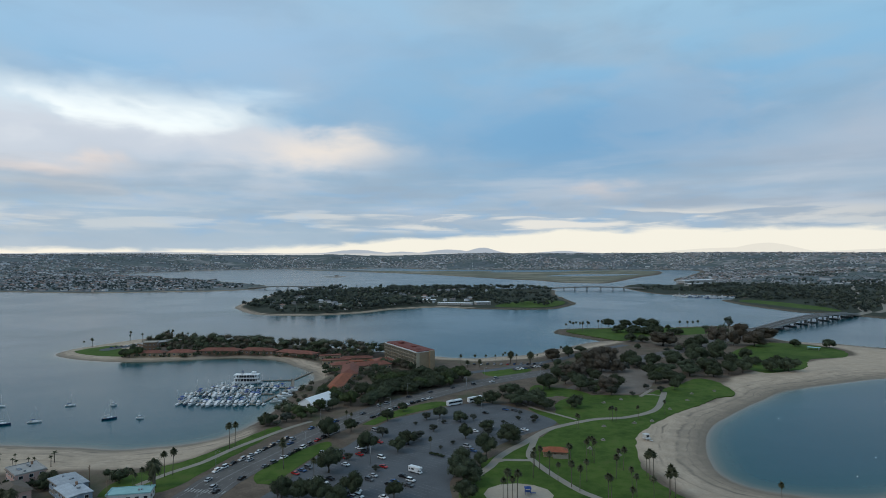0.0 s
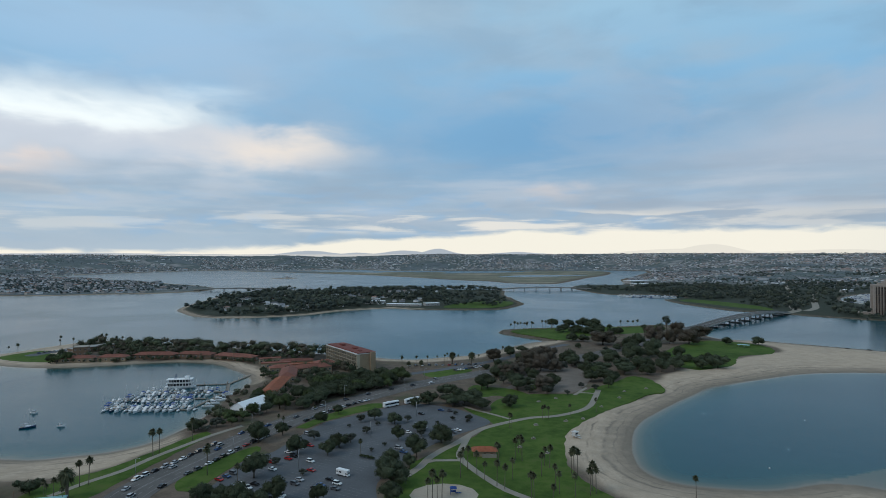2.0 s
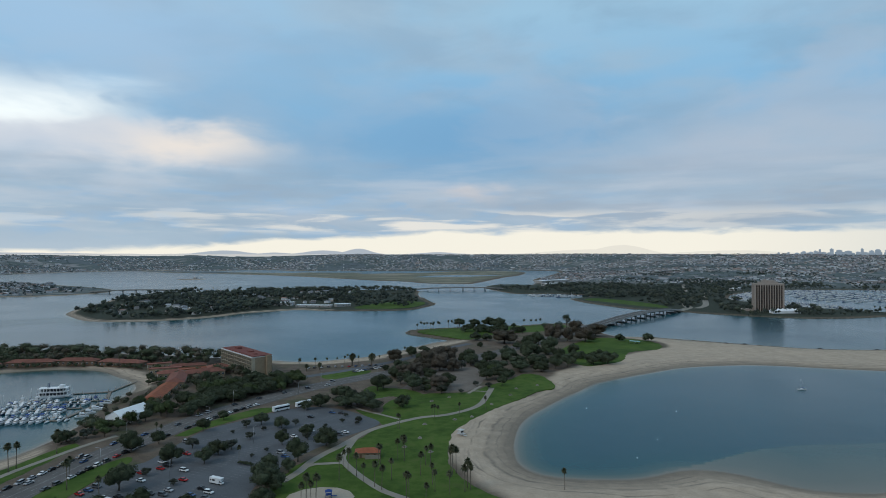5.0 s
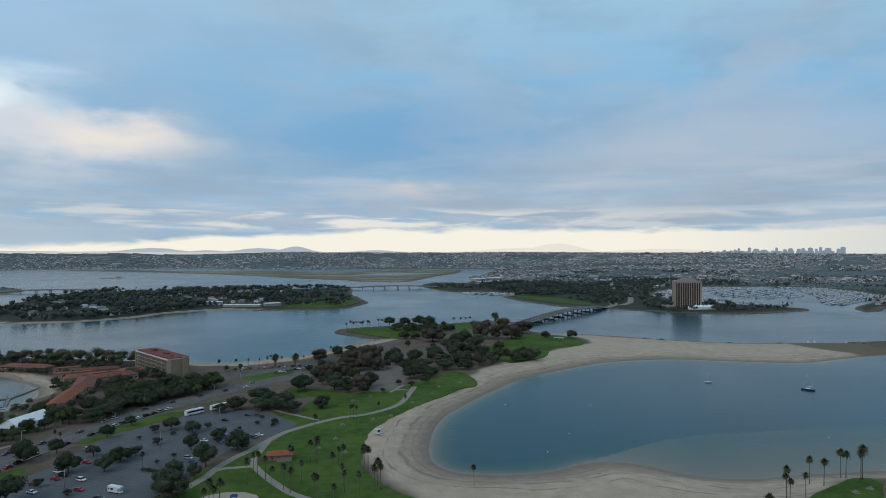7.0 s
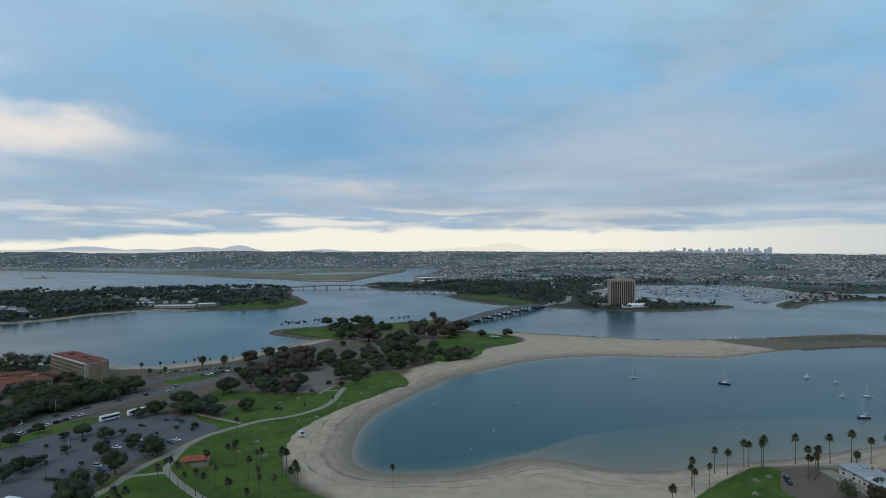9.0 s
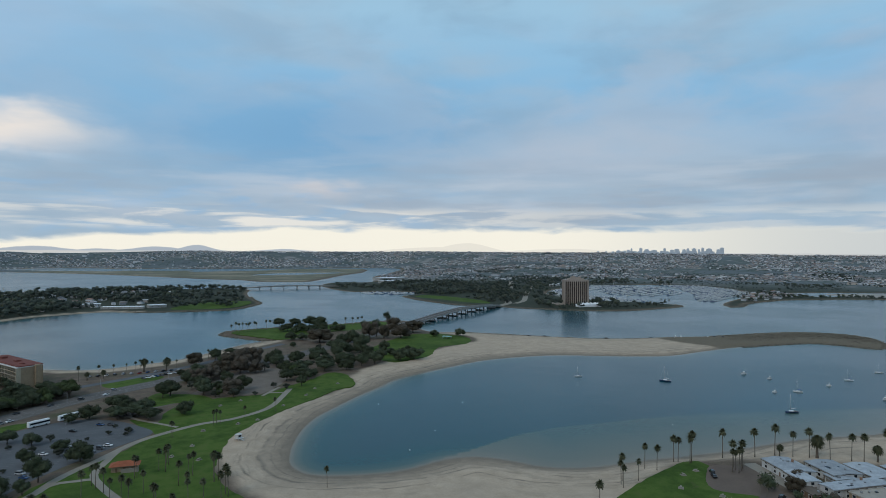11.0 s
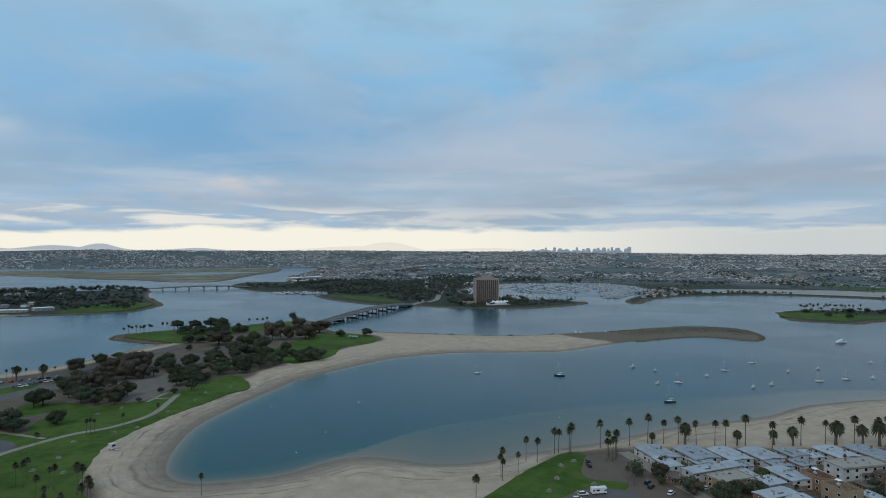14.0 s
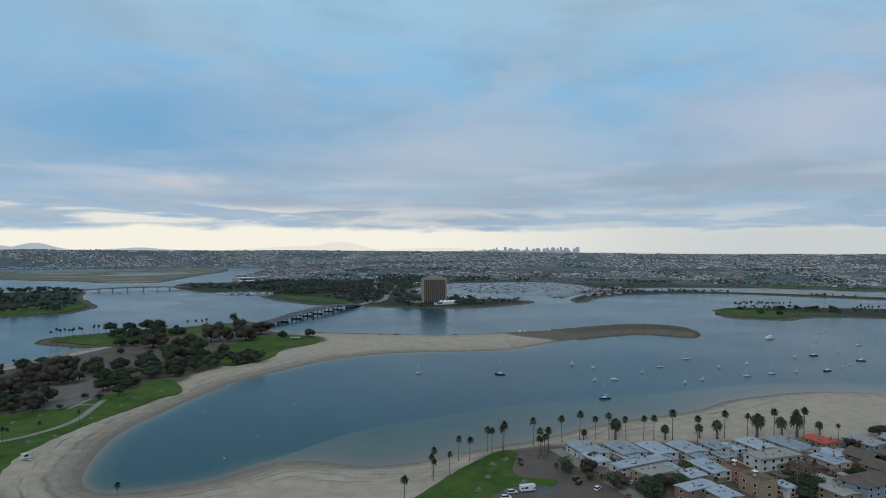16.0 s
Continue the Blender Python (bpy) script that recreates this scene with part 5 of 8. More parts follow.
woods("resort_trees", many([(-97, 425), (-84, 440), (-64, 500), (-44, 520), (-40, 535), (-58, 545), (-80, 580), (-92, 570), (-90, 500)], 46, 8, 79), "dense leafy trees between the restaurant and the hotel", MAT_LEAF_GARDEN, 5, 10, 190, 0.62, 80)
woods("resort_trees", many([(-132, 372), (-126, 362), (-112, 370), (-100, 400), (-120, 440), (-128, 490), (-134, 488), (-133, 420)], 34, 8, 81), "dark shrubs and trees on the bank above the marina", MAT_LEAF_GARDEN, 3, 8, 140, 0.55, 82)
woods("resort_trees", many([(-300, 622), (-180, 618), (-150, 605), (-150, 640), (-300, 660)], 30, 8, 77), "reddish-brown garden shrubs", MAT_LEAF_BROWN, 3, 6.5, 110, 0.5, 78)


YARD = [(1316, 1118), (1479, 1199), (1602, 1206), (1496, 1070), (1316, 976), (1198, 970)]


def town_sites(n, az0, az1, r0, r1, seed, power=1.0, built=False):
    """Places on land by bearing and distance."""
    rng = np.random.default_rng(seed)
    az, r = np.radians(rng.uniform(az0, az1, n)), r0 + (r1 - r0) * rng.uniform(0, 1, n) ** power
    p = np.stack([50 + r * np.sin(az), r * np.cos(az)], 1)
    d = np.minimum(shore_distance(p), -inside_distance(p, LANDS[3]))
    # streets leave gaps
    keep = (d > 25) & (ripple(p[:, 0], p[:, 1], 130, 1.0) > -0.75)
    if not built:
        keep &= ripple(p[:, 0], p[:, 1], 55, 6.0) + rng.normal(size=n) * 0.3 > -0.1
    if built:
        a = np.degrees(az)
        keep &= ripple(p[:, 0], p[:, 1], 150, 4.0) + rng.normal(size=n) * 0.3 > -0.35 + 0.5 * (a > 22) * (r < 3300)
    return p[keep]


def island_paint(name, colours, rough=0.8):
    """Each house takes one of the colours."""
    m, T, b = principled(name, colours[0], rough, 0.2)
    geo = nd(T, "ShaderNodeNewGeometry").outputs["Random Per Island"]
    c = ramp_of(T, geo, [(i / len(colours), q) for i, q in enumerate(colours)], "CONSTANT")
    n = noise_of(T, nd(T, "ShaderNodeNewGeometry").outputs["Position"], 0.6, 3.0)
    c = mixc(T, mth(T, "MULTIPLY", n, 0.35), c, (0.12, 0.11, 0.10))
    T.links.new(c, b.inputs["Base Color"])
    return m


MAT_FARWALL = island_paint("far_house_walls", [(0.70, 0.71, 0.73), (0.36, 0.34, 0.33), (0.78, 0.78, 0.80), (0.28, 0.29, 0.31), (0.48, 0.43, 0.39), (0.44, 0.47, 0.51)])
MAT_FARROOF = island_paint("far_house_roofs", [(0.17, 0.18, 0.20), (0.28, 0.18, 0.15), (0.42, 0.44, 0.47), (0.13, 0.14, 0.155), (0.21, 0.185, 0.18), (0.30, 0.30, 0.31)])


def far_houses(name, sites, label, seed, wmin=9, wmax=18, hmin=3, hmax=7):
    rng = np.random.default_rng(seed)
    z0 = height(sites)
    wall_v, wall_f, roof_v, roof_f = [], [], [], []
    for (x, y), z in zip(sites, z0):
        w, d, h = rng.uniform(wmin, wmax), rng.uniform(8, 12), rng.uniform(hmin, hmax)
        a = rng.uniform(-0.3, 0.3) + (math.pi / 2 if rng.uniform() < 0.5 else 0)
        c, s = math.cos(a), math.sin(a)
        flat = rng.uniform() < 0.35
        k = len(wall_v)
        for zz in (z - 2, z + h):
            for px, py in ((-w, -d), (w, -d), (w, d), (-w, d)):
                wall_v.append((x + (px * c - py * s) / 2, y + (px * s + py * c) / 2, zz))
        wall_f += [(k, k + 1, k + 5, k + 4), (k + 1, k + 2, k + 6, k + 5), (k + 2, k + 3, k + 7, k + 6), (k + 3, k, k + 4, k + 7)]
        k = len(roof_v)
        rise, o = (0.4, 0.3) if flat else (rng.uniform(1.5, 2.6), 0.8)
        for px, py in ((-w - o, -d - o), (w + o, -d - o), (w + o, d + o), (-w - o, d + o)):
            roof_v.append((x + (px * c - py * s) / 2, y + (px * s + py * c) / 2, z + h - 0.1))
        if flat:
            for px, py in ((-w - o, -d - o), (w + o, -d - o), (w + o, d + o), (-w - o, d + o)):
                roof_v.append((x + (px * c - py * s) / 2, y + (px * s + py * c) / 2, z + h + rise))
            roof_f += [(k, k + 1, k + 5, k + 4), (k + 1, k + 2, k + 6, k + 5), (k + 2, k + 3, k + 7, k + 6), (k + 3, k, k + 4, k + 7), (k + 4, k + 5, k + 6, k + 7)]
        else:
            for px in (-w * 0.7, w * 0.7):
                roof_v.append((x + px * c / 2, y + px * s / 2, z + h + rise))
            roof_f += [(k, k + 1, k + 5, k + 4), (k + 2, k + 3, k + 4, k + 5), (k + 1, k + 2, k + 5), (k + 3, k, k + 4)]
    t = root(name, label, "houses", kind="stuff")
    part("walls", blank_mesh("walls", wall_v, wall_f, MAT_FARWALL), None, t)
    part("roofs", blank_mesh("roofs", roof_v, roof_f, MAT_FARROOF), None, t)
    return t


far_houses("far_town", many([(-1900, 1760), (-1311, 1650), (-1117, 1605), (-961, 1610), (-828, 1665), (-740, 1700), (-690, 1800), (-900, 2080), (-1300, 2430), (-1800, 2600)], 620, 8, 31), "crowded pale houses on the far peninsula", 41, 7, 15, 2.5, 5.5)
far_houses("far_town", town_sites(34000, -42, 75, 2300, 4850, 32, 0.75, True), "pale houses covering the far mesas", 42, 5, 10, 2.5, 5)
far_houses("far_town", town_sites(900, -42, 75, 2400, 4850, 35, 0.8), "large pale commercial sheds among the far houses", 45, 22, 60, 4, 8)
belts = town_sites(9000, 18, 76, 1750, 3300, 36)
belts = belts[ripple(belts[:, 0], belts[:, 1], 95, 9.0) > 0.25]
woods("far_woods", belts, "dark belts of trees across the river flats", MAT_LEAF_FAR, 4, 11, 14, 2.6, 46, 0.6)
woods("far_woods", town_sites(46000, -42, 75, 2000, 4900, 33, 0.8), "dark street trees among the far houses", MAT_LEAF_HAZY, 3, 9, 4, 2.2, 43, 0.6)

far_houses("island_cabins", many([(-430, 1170), (-320, 1055), (-220, 1095), (-110, 1210), (20, 1290), (60, 1500), (40, 1760), (-420, 1740), (-470, 1400)], 120, 8, 95), "small pale cabins among the island's trees", 96, 7, 16, 3, 5)
far_houses("boatyard", many(YARD, 70, 8, 97), "pale sheds and boat stores on the marina spit", 98, 5, 14, 2, 5)
woods("far_woods", many(YARD, 60, 8, 99), "dark trees among the marina sheds", MAT_LEAF_FAR, 3, 9, 30, 1.2, 100)

# ================= buildings =================
MAT_WHITE = worn("white_paint", (0.56, 0.555, 0.545), 0.72, 1.15, 0.3, 2.0, 0.6, 0.3)
MAT_TAN = worn("tan_plaster", (0.30, 0.225, 0.15), 0.8, 1.15, 0.3, 2.0)
MAT_BROWN = worn("brown_wood_siding", (0.17, 0.11, 0.075), 0.7, 1.25, 0.3, 3.0)
MAT_TILE = worn("terracotta_roof_tiles", (0.26, 0.085, 0.045), 0.65, 1.35, 0.25, 3.0, vary=0.15)
MAT_BROWNTILE = worn("brown_roof_tiles", (0.095, 0.058, 0.042), 0.65, 1.35, 0.25, 3.0)
MAT_STUCCO = worn("terracotta_stucco", (0.27, 0.165, 0.115), 0.75, 1.15, 0.3, 2.0)
MAT_DULLTILE = worn("dull_red_tiles", (0.19, 0.075, 0.055), 0.6, 1.35, 0.25, 3.0, vary=0.25)
MAT_SOLAR = worn("dark_solar_glass", (0.02, 0.028, 0.045), 0.8, 1.2, 0.5, 3.0, 0.2, 0.5)
MAT_BROWNROOF = worn("brown_shingles", (0.13, 0.105, 0.085), 0.7, 1.25, 0.3, 3.0)
MAT_REDROOF = worn("dull_red_roof", (0.17, 0.055, 0.045), 0.75, 1.2, 0.2, 2.0)
MAT_RED = worn("bright_red_roof", (0.50, 0.09, 0.045), 0.85, 1.1, 0.3, 2.0)
MAT_GLASS = principled("dark_window_glass", (0.018, 0.022, 0.028), 0.12, 0.5)[0]
MAT_GREYCON = worn("weathered_concrete", (0.34, 0.33, 0.32), 0.7, 1.15, 0.2, 2.0)
MAT_DARKCON = worn("dark_wet_concrete", (0.13, 0.125, 0.12), 0.7, 1.2, 0.3, 2.0)
MAT_FLATROOF = worn("pale_flat_roof", (0.37, 0.405, 0.445), 0.62, 1.15, 0.25, 1.5, vary=0.22)
MAT_BEIGEROOF = worn("beige_gravel_roof", (0.34, 0.31, 0.27), 0.8, 1.15, 0.3, 3.0)
MAT_TEAL = worn("pale_teal_roof", (0.26, 0.45, 0.46), 0.85, 1.1, 0.3, 2.0)
MAT_PINK = worn("faded_pink_stucco", (0.50, 0.33, 0.29), 0.85, 1.1, 0.3, 2.0)
MAT_BLUEGREY = worn("blue_grey_siding", (0.22, 0.27, 0.33), 0.85, 1.1, 0.3, 2.0)
MAT_CANVAS = worn("white_tent_canvas", (0.78, 0.80, 0.82), 0.9, 1.05, 0.2, 1.0, 0.5, 0.3)
MAT_METAL = worn("galvanised_metal", (0.35, 0.36, 0.37), 0.8, 1.1, 0.5, 3.0, 0.45, 0.5, metal=0.6)
MAT_TIMBER = worn("weathered_timber", (0.22, 0.19, 0.16), 0.7, 1.2, 0.5, 4.0)
MAT_RIB = worn("pale_precast_ribs", (0.33, 0.28, 0.245), 0.85, 1.1, 0.2, 1.0)
MAT_DARKPANEL = worn("dark_bronze_glazing", (0.030, 0.024, 0.022), 0.7, 1.3, 0.2, 2.0, 0.25, 0.5)


def share(name, me, parent, m):
    ob = new(name, me)
    ob.parent = parent
    ob.matrix_basis = m
    return ob


def mesh_of(bm, mat, name="piece"):
    me = bpy.data.meshes.new(name)
    bm.to_mesh(me)
    bm.free()
    me.materials.append(mat)
    return me


def hotel():
    """Five storeys, thirteen bays of balconies, tan end walls, red flat roof."""
    L, D, H, F = 68.0, 18.0, 16.0, 3.1
    t = root("hotel", "five-storey tan hotel with white balcony grid and red roof", "hotel", at=pose(-87, 597, GROUND_Z, 0, 0, -57.5))
    part("wall", boxes((L / 2, D / 2 + 1.3, -0.3, L, D - 2.6, H + 0.3)), MAT_TAN, t)
    part("roof", boxes((L / 2, D / 2 + 0.6, H, L - 0.2, D - 1.4, 1.0), (L * 0.25, D * 0.5, H + 0.3, 6, 4, 2.2), (L * 0.62, D * 0.55, H + 0.3, 5, 4, 1.8), (L * 0.85, D * 0.4, H + 0.3, 3, 3, 1.4)), MAT_REDROOF, t, "dull red flat roof")
    part("parapet", boxes((L / 2, 0.1, H - 0.6, L + 0.6, 1.0, 0.9), (L / 2, D - 0.2, H - 0.3, L + 0.6, 0.6, 0.6), (-0.1, D / 2, H - 0.3, 0.5, D - 1.6, 0.6), (L + 0.1, D / 2, H - 0.3, 0.5, D - 1.6, 0.6)), MAT_WHITE, t)
    pier = mesh_of(boxes((0, 0.9, 0, 0.5, 3.3, H - 0.3)), worn("cream_plaster", (0.42, 0.36, 0.27), 0.8, 1.1, 0.3, 2.0))
    slab = mesh_of(boxes((L / 2, 1.0, 0, L, 3.1, 0.45)), worn("balcony_floor", (0.36, 0.31, 0.24), 0.8, 1.1))
    win = mesh_of(boxes((0, 0, 0, 4.2, 0.12, 2.4)), MAT_GLASS)
    rail = mesh_of(boxes((0, 0, 0.95, 4.2, 0.08, 0.10), (0, 0, 0.2, 4.2, 0.05, 0.06), *[(q * 0.42 - 2.1, 0, 0.2, 0.05, 0.05, 0.75) for q in range(11)]), worn("dark_railing", (0.05, 0.05, 0.05), rough=0.5))
    for i in range(14):
        share("pier", pier, t, pose(i * L / 13, 0, 0))
    for f in range(5):
        share("balcony_slab", slab, t, pose(0, 0, f * F))
        for i in range(13):
            share("window", win, t, pose((i + 0.5) * L / 13, 2.55, f * F + 0.5))
            if f:
                share("railing", rail, t, pose((i + 0.5) * L / 13, -0.5, f * F + 0.35))
    part("stair_tower", boxes((L + 1.2, D - 4, -0.3, 2.4, 4, H + 1.2)), MAT_TAN, t)


def tower():
    """Seventeen storeys with dark glazing between pale vertical ribs."""
    L, D, H = 49.0, 18.0, 51.0
    t = root("hotel_tower", "tall brown waterfront hotel tower with pale vertical ribs", "hotel", at=pose(760, 1016, GROUND_Z, 0, 0, -21))
    part("wall", boxes((L / 2, D / 2, -0.3, L - 1.6, D - 1.6, H)), MAT_DARKPANEL, t)
    rib = mesh_of(boxes((0, 0, 0, 1.15, 1.8, H - 2)), MAT_RIB)
    for i in range(12):
        share("rib", rib, t, pose(1.5 + i * (L - 3) / 11, 0.3, 0))
        share("rib", rib, t, pose(1.5 + i * (L - 3) / 11, D - 0.3, 0))
    for i in range(5):
        share("rib", rib, t, pose(0.3, 3 + i * (D - 6) / 4, 0, 0, 0, 90))
        share("rib", rib, t, pose(L - 0.3, 3 + i * (D - 6) / 4, 0, 0, 0, 90))
    corner = mesh_of(boxes((0, 0, 0, 3.0, 3.0, H - 1)), MAT_RIB)
    for x in (1, L - 1):
        for y in (1, D - 1):
            share("corner_pier", corner, t, pose(x, y, 0))
    band = mesh_of(boxes((L / 2, 0.5, 0, L - 3, 0.4, 0.5), (L / 2, D - 0.5, 0, L - 3, 0.4, 0.5)), MAT_BROWN)
    for f in range(1, 16):
        share("floor_band", band, t, pose(0, 0, f * 3.05 + 0.5))
    part("top_band", boxes((L / 2, D / 2, H - 3.2, L + 0.8, D + 0.8, 3.4)), MAT_RIB, t)
    part("penthouse", merge(boxes((L / 2, D / 2, H, 32, 11, 3.0)), boxes((L / 2, D / 2, H + 3, 20, 10, 2.6)), boxes((L / 2 - 5, D / 2, H + 5.6, 5, 5, 1.4))), MAT_RIB, t)
    part("podium", boxes((L + 8, D / 2, -0.3, 18, 20, 4.3)), MAT_RIB, t)
    part("podium", boxes((-12, D / 2 + 6, -0.3, 26, 20, 4)), MAT_RIB, t)


def gable(w, d, h, rise, over=0.6, thick=0.25):
    """A gable roof over w by d, ridge along x, eaves at h."""
    p = [(-d / 2 - over, h - over * rise / (d / 2)), (0, h + rise), (d / 2 + over, h - over * rise / (d / 2)), (d / 2 + over, h - over * rise / (d / 2) + thick), (0, h + rise + thick), (-d / 2 - over, h - over * rise / (d / 2) + thick)]
    bm = prism(p, -w / 2 - over, w / 2 + over)
    bmesh.ops.transform(bm, matrix=Matrix.Rotation(math.pi / 2, 4, "Z"), verts=bm.verts[:])
    return bm


def hip(w, d, h, rise, over=0.7):
    """A hipped roof over w by d."""
    bm = bmesh.new()
    a = [bm.verts.new((x, y, h)) for x, y in ((-w / 2 - over, -d / 2 - over), (w / 2 + over, -d / 2 - over), (w / 2 + over, d / 2 + over), (-w / 2 - over, d / 2 + over))]
    k = max(w / 2 - d / 2, 0.5)
    r = [bm.verts.new((-k, 0, h + rise)), bm.verts.new((k, 0, h + rise))]
    bm.faces.new(a[::-1])
    bm.faces.new((a[0], a[1], r[1], r[0]))
    bm.faces.new((a[2], a[3], r[0], r[1]))
    bm.faces.new((a[1], a[2], r[1]))
    bm.faces.new((a[3], a[0], r[0]))
    return bm


WIN_MESH = {}


def add_windows(t, w, d, h, storeys, spacing=3.4, frame_mat=None):
    """Framed windows on all four walls of a w by d house."""
    frame_mat = frame_mat or MAT_WHITE
    key = frame_mat.name
    if key not in WIN_MESH:
        WIN_MESH[key] = (mesh_of(boxes((0, -0.02, 0, 1.5, 0.10, 1.25)), MAT_GLASS), mesh_of(boxes((0, -0.05, -0.12, 1.8, 0.14, 0.12), (0, -0.05, 1.25, 1.8, 0.14, 0.12), (-0.82, -0.05, 0, 0.14, 0.14, 1.25), (0.82, -0.05, 0, 0.14, 0.14, 1.25)), frame_mat))
    glass, frame_me = WIN_MESH[key]
    for f in range(storeys):
        z = f * (h / storeys) + h / storeys * 0.36
        for face, length, off, turn in ((0, w, d / 2, 0), (1, d, w / 2, 90), (2, w, d / 2, 180), (3, d, w / 2, 270)):
            n = max(1, int(length / spacing))
            for i in range(n):
                s = (i + 0.5) * length / n - length / 2
                m = pose(0, 0, 0, 0, 0, turn) @ pose(s, -off, z)
                o = share("window", glass, t, m)
                share("window_frame", frame_me, o, Matrix())


def house(name, label, x, y, w, d, h, turn, wall, roof, style="flat", storeys=1, category="house", group="", extras=0, spacing=3.4):
    t = root(name, label, category, group, at=pose(x, y, GROUND_Z, 0, 0, turn))
    part("wall", boxes((0, 0, -0.3, w, d, h + 0.3)), wall, t)
    if style == "flat":
        part("roof", boxes((0, 0, h, w + 0.5, d + 0.5, 0.25), (0, d / 2 + 0.1, h + 0.25, w + 0.5, 0.3, 0.3), (0, -d / 2 - 0.1, h + 0.25, w + 0.5, 0.3, 0.3), (w / 2 + 0.1, 0, h + 0.25, 0.3, d - 0.1, 0.3), (-w / 2 - 0.1, 0, h + 0.25, 0.3, d - 0.1, 0.3)), roof, t)
    elif style == "low":
        part("roof", gable(w, d, h, d * 0.045, 0.45), roof, t)
    elif style == "gable":
        part("roof", gable(w, d, h, d * 0.28), roof, t)
    elif style != "deck":
        part("roof", hip(w, d, h, d * 0.22), roof, t)
    if style == "deck":
        part("roof", boxes((0, 0, h - 0.1, w - 0.3, d - 0.3, 0.25)), roof, t, "boarded roof deck")
        for bx, by, bw, bd in ((0, d / 2 - 0.12, w, 0.24), (0, 0.12 - d / 2, w, 0.24), (w / 2 - 0.12, 0, 0.24, d - 0.5), (0.12 - w / 2, 0, 0.24, d - 0.5)):
            part("roof_wall", boxes((bx, by, h + 0.01, bw, bd, 1.1)), wall, t)
        part("stair_turret", boxes((w * 0.25, -d * 0.15, h + 0.15, w * 0.22, d * 0.3, 1.9)), wall, t)
        cap = part("turret_roof", hip(w * 0.22, d * 0.3, h + 2.05, 0.7, 0.3), roof, t)
        cap.matrix_basis = pose(w * 0.25, -d * 0.15, 0)
        part("deck_table", boxes((-w * 0.2, d * 0.1, h + 0.15, 1.4, 1.0, 0.75)), MAT_WHITE, t)
        shade = part("sun_shade", merge(hip(2.4, 2.4, h + 2.3, 0.5, 0.0), tube([(0, 0, h), (0, 0, h + 2.5)], [0.05, 0.05], 6)), MAT_CANVAS, t)
        shade.matrix_basis = pose(-w * 0.2, d * 0.1, 0)
    add_windows(t, w, d, h, storeys, spacing)
    if style in ("low", "flat") and category in ("house", "cottage"):
        dr = random.Random(int(x * 3 + y * 11))
        top = h + (0.25 if style == "flat" else d * 0.035)
        for s in (-1, 1):
            part("eaves_board", boxes((0, s * (d / 2 + 0.47), h - 0.55, w + 0.9, 0.08, 0.42)), MAT_TIMBER, t)
        if dr.random() < 0.55:
            part("balcony", merge(boxes((w * 0.1, -d / 2 - 0.75, h * 0.45, w * 0.5, 1.4, 0.15)), boxes((w * 0.1, -d / 2 - 1.4, h * 0.45 + 0.15, w * 0.5, 0.07, 0.95))), MAT_TIMBER, t)
        if dr.random() < 0.5:
            part("chimney", boxes((w * dr.uniform(-0.3, 0.3), d * 0.28, top - 0.3, 0.8, 0.8, 1.7)), MAT_STUCCO, t)
        if dr.random() < 0.45:
            part("solar_panel", boxes((w * dr.uniform(-0.25, 0.2), -d * 0.22, top + 0.12, 3.2, 1.7, 0.08)), MAT_SOLAR, t, "dark solar panel")
        if dr.random() < 0.6:
            part("skylight", boxes((w * dr.uniform(-0.3, 0.3), d * 0.15, top + 0.05, 1.1, 0.9, 0.3)), MAT_GLASS, t)
        part("garage_door", boxes((w / 2 + 0.02, 0, 0, 0.1, min(4.5, d * 0.5), 2.2)), MAT_TIMBER, t)
    dm = boxes((w * 0.18, -d / 2 - 0.03, 0, 1.0, 0.12, 2.05))
    part("door", dm, MAT_BROWN, t)
    rng = random.Random(int(x * 7 + y))
    for _ in range(extras):
        ex, ey = rng.uniform(-0.35, 0.35) * w, rng.uniform(-0.3, 0.3) * d
        if style == "flat" or style == "low":
            part("roof_vent", boxes((ex, ey, h + (0.2 if style == "flat" else d * 0.05), rng.uniform(0.4, 0.9), rng.uniform(0.4, 0.8), rng.uniform(0.3, 0.6) + 0.3)), MAT_METAL, t)
    return t


hotel()
tower()
# resort restaurant and pavilions with terracotta roofs
for x, y, w, d, turn, st in [(-104, 470, 56, 11, 92, "hip"), (-106, 520, 40, 13, 100, "hip"), (-92, 545, 34, 12, 25, "hip"), (-84, 566, 18, 12, 25, "hip"), (-118, 545, 20, 10, 20, "hip"), (-104, 560, 22, 8, 18, "flat"), (-128, 566, 26, 7, 15, "flat"), (-112, 578, 30, 8, 12, "hip"), (-140, 590, 20, 7, 20, "flat")]:
    house("resort_building", "low resort building with terracotta tile roof", x, y, w, d, 4.6, turn, MAT_TAN, MAT_TILE if x == -104 else MAT_DULLTILE, st, 1, "resort building")
for x, y, w, turn in [(-330, 601, 34, 8), (-297, 607, 26, 5), (-262, 620, 40, 2), (-222, 622, 36, -8), (-178, 608, 44, -20)]:
    house("bungalow", "brown resort bungalow row with dull red tile roof", x, y, w, 11, 4.2, turn, MAT_TAN if x < -290 else MAT_BROWN, MAT_DULLTILE, "hip", 1, "bungalow", "resort bungalows by the cove", spacing=4.4)
house("resort_block", "square brown plaster resort block", -347, 640, 13, 13, 9, 20, MAT_BROWN, MAT_BEIGEROOF, "flat", 2, "building")
house("resort_deck", "low building with a pale flat roof", -352, 668, 44, 13, 5, 55, MAT_BROWN, MAT_GREYCON, "flat", 1, "building")
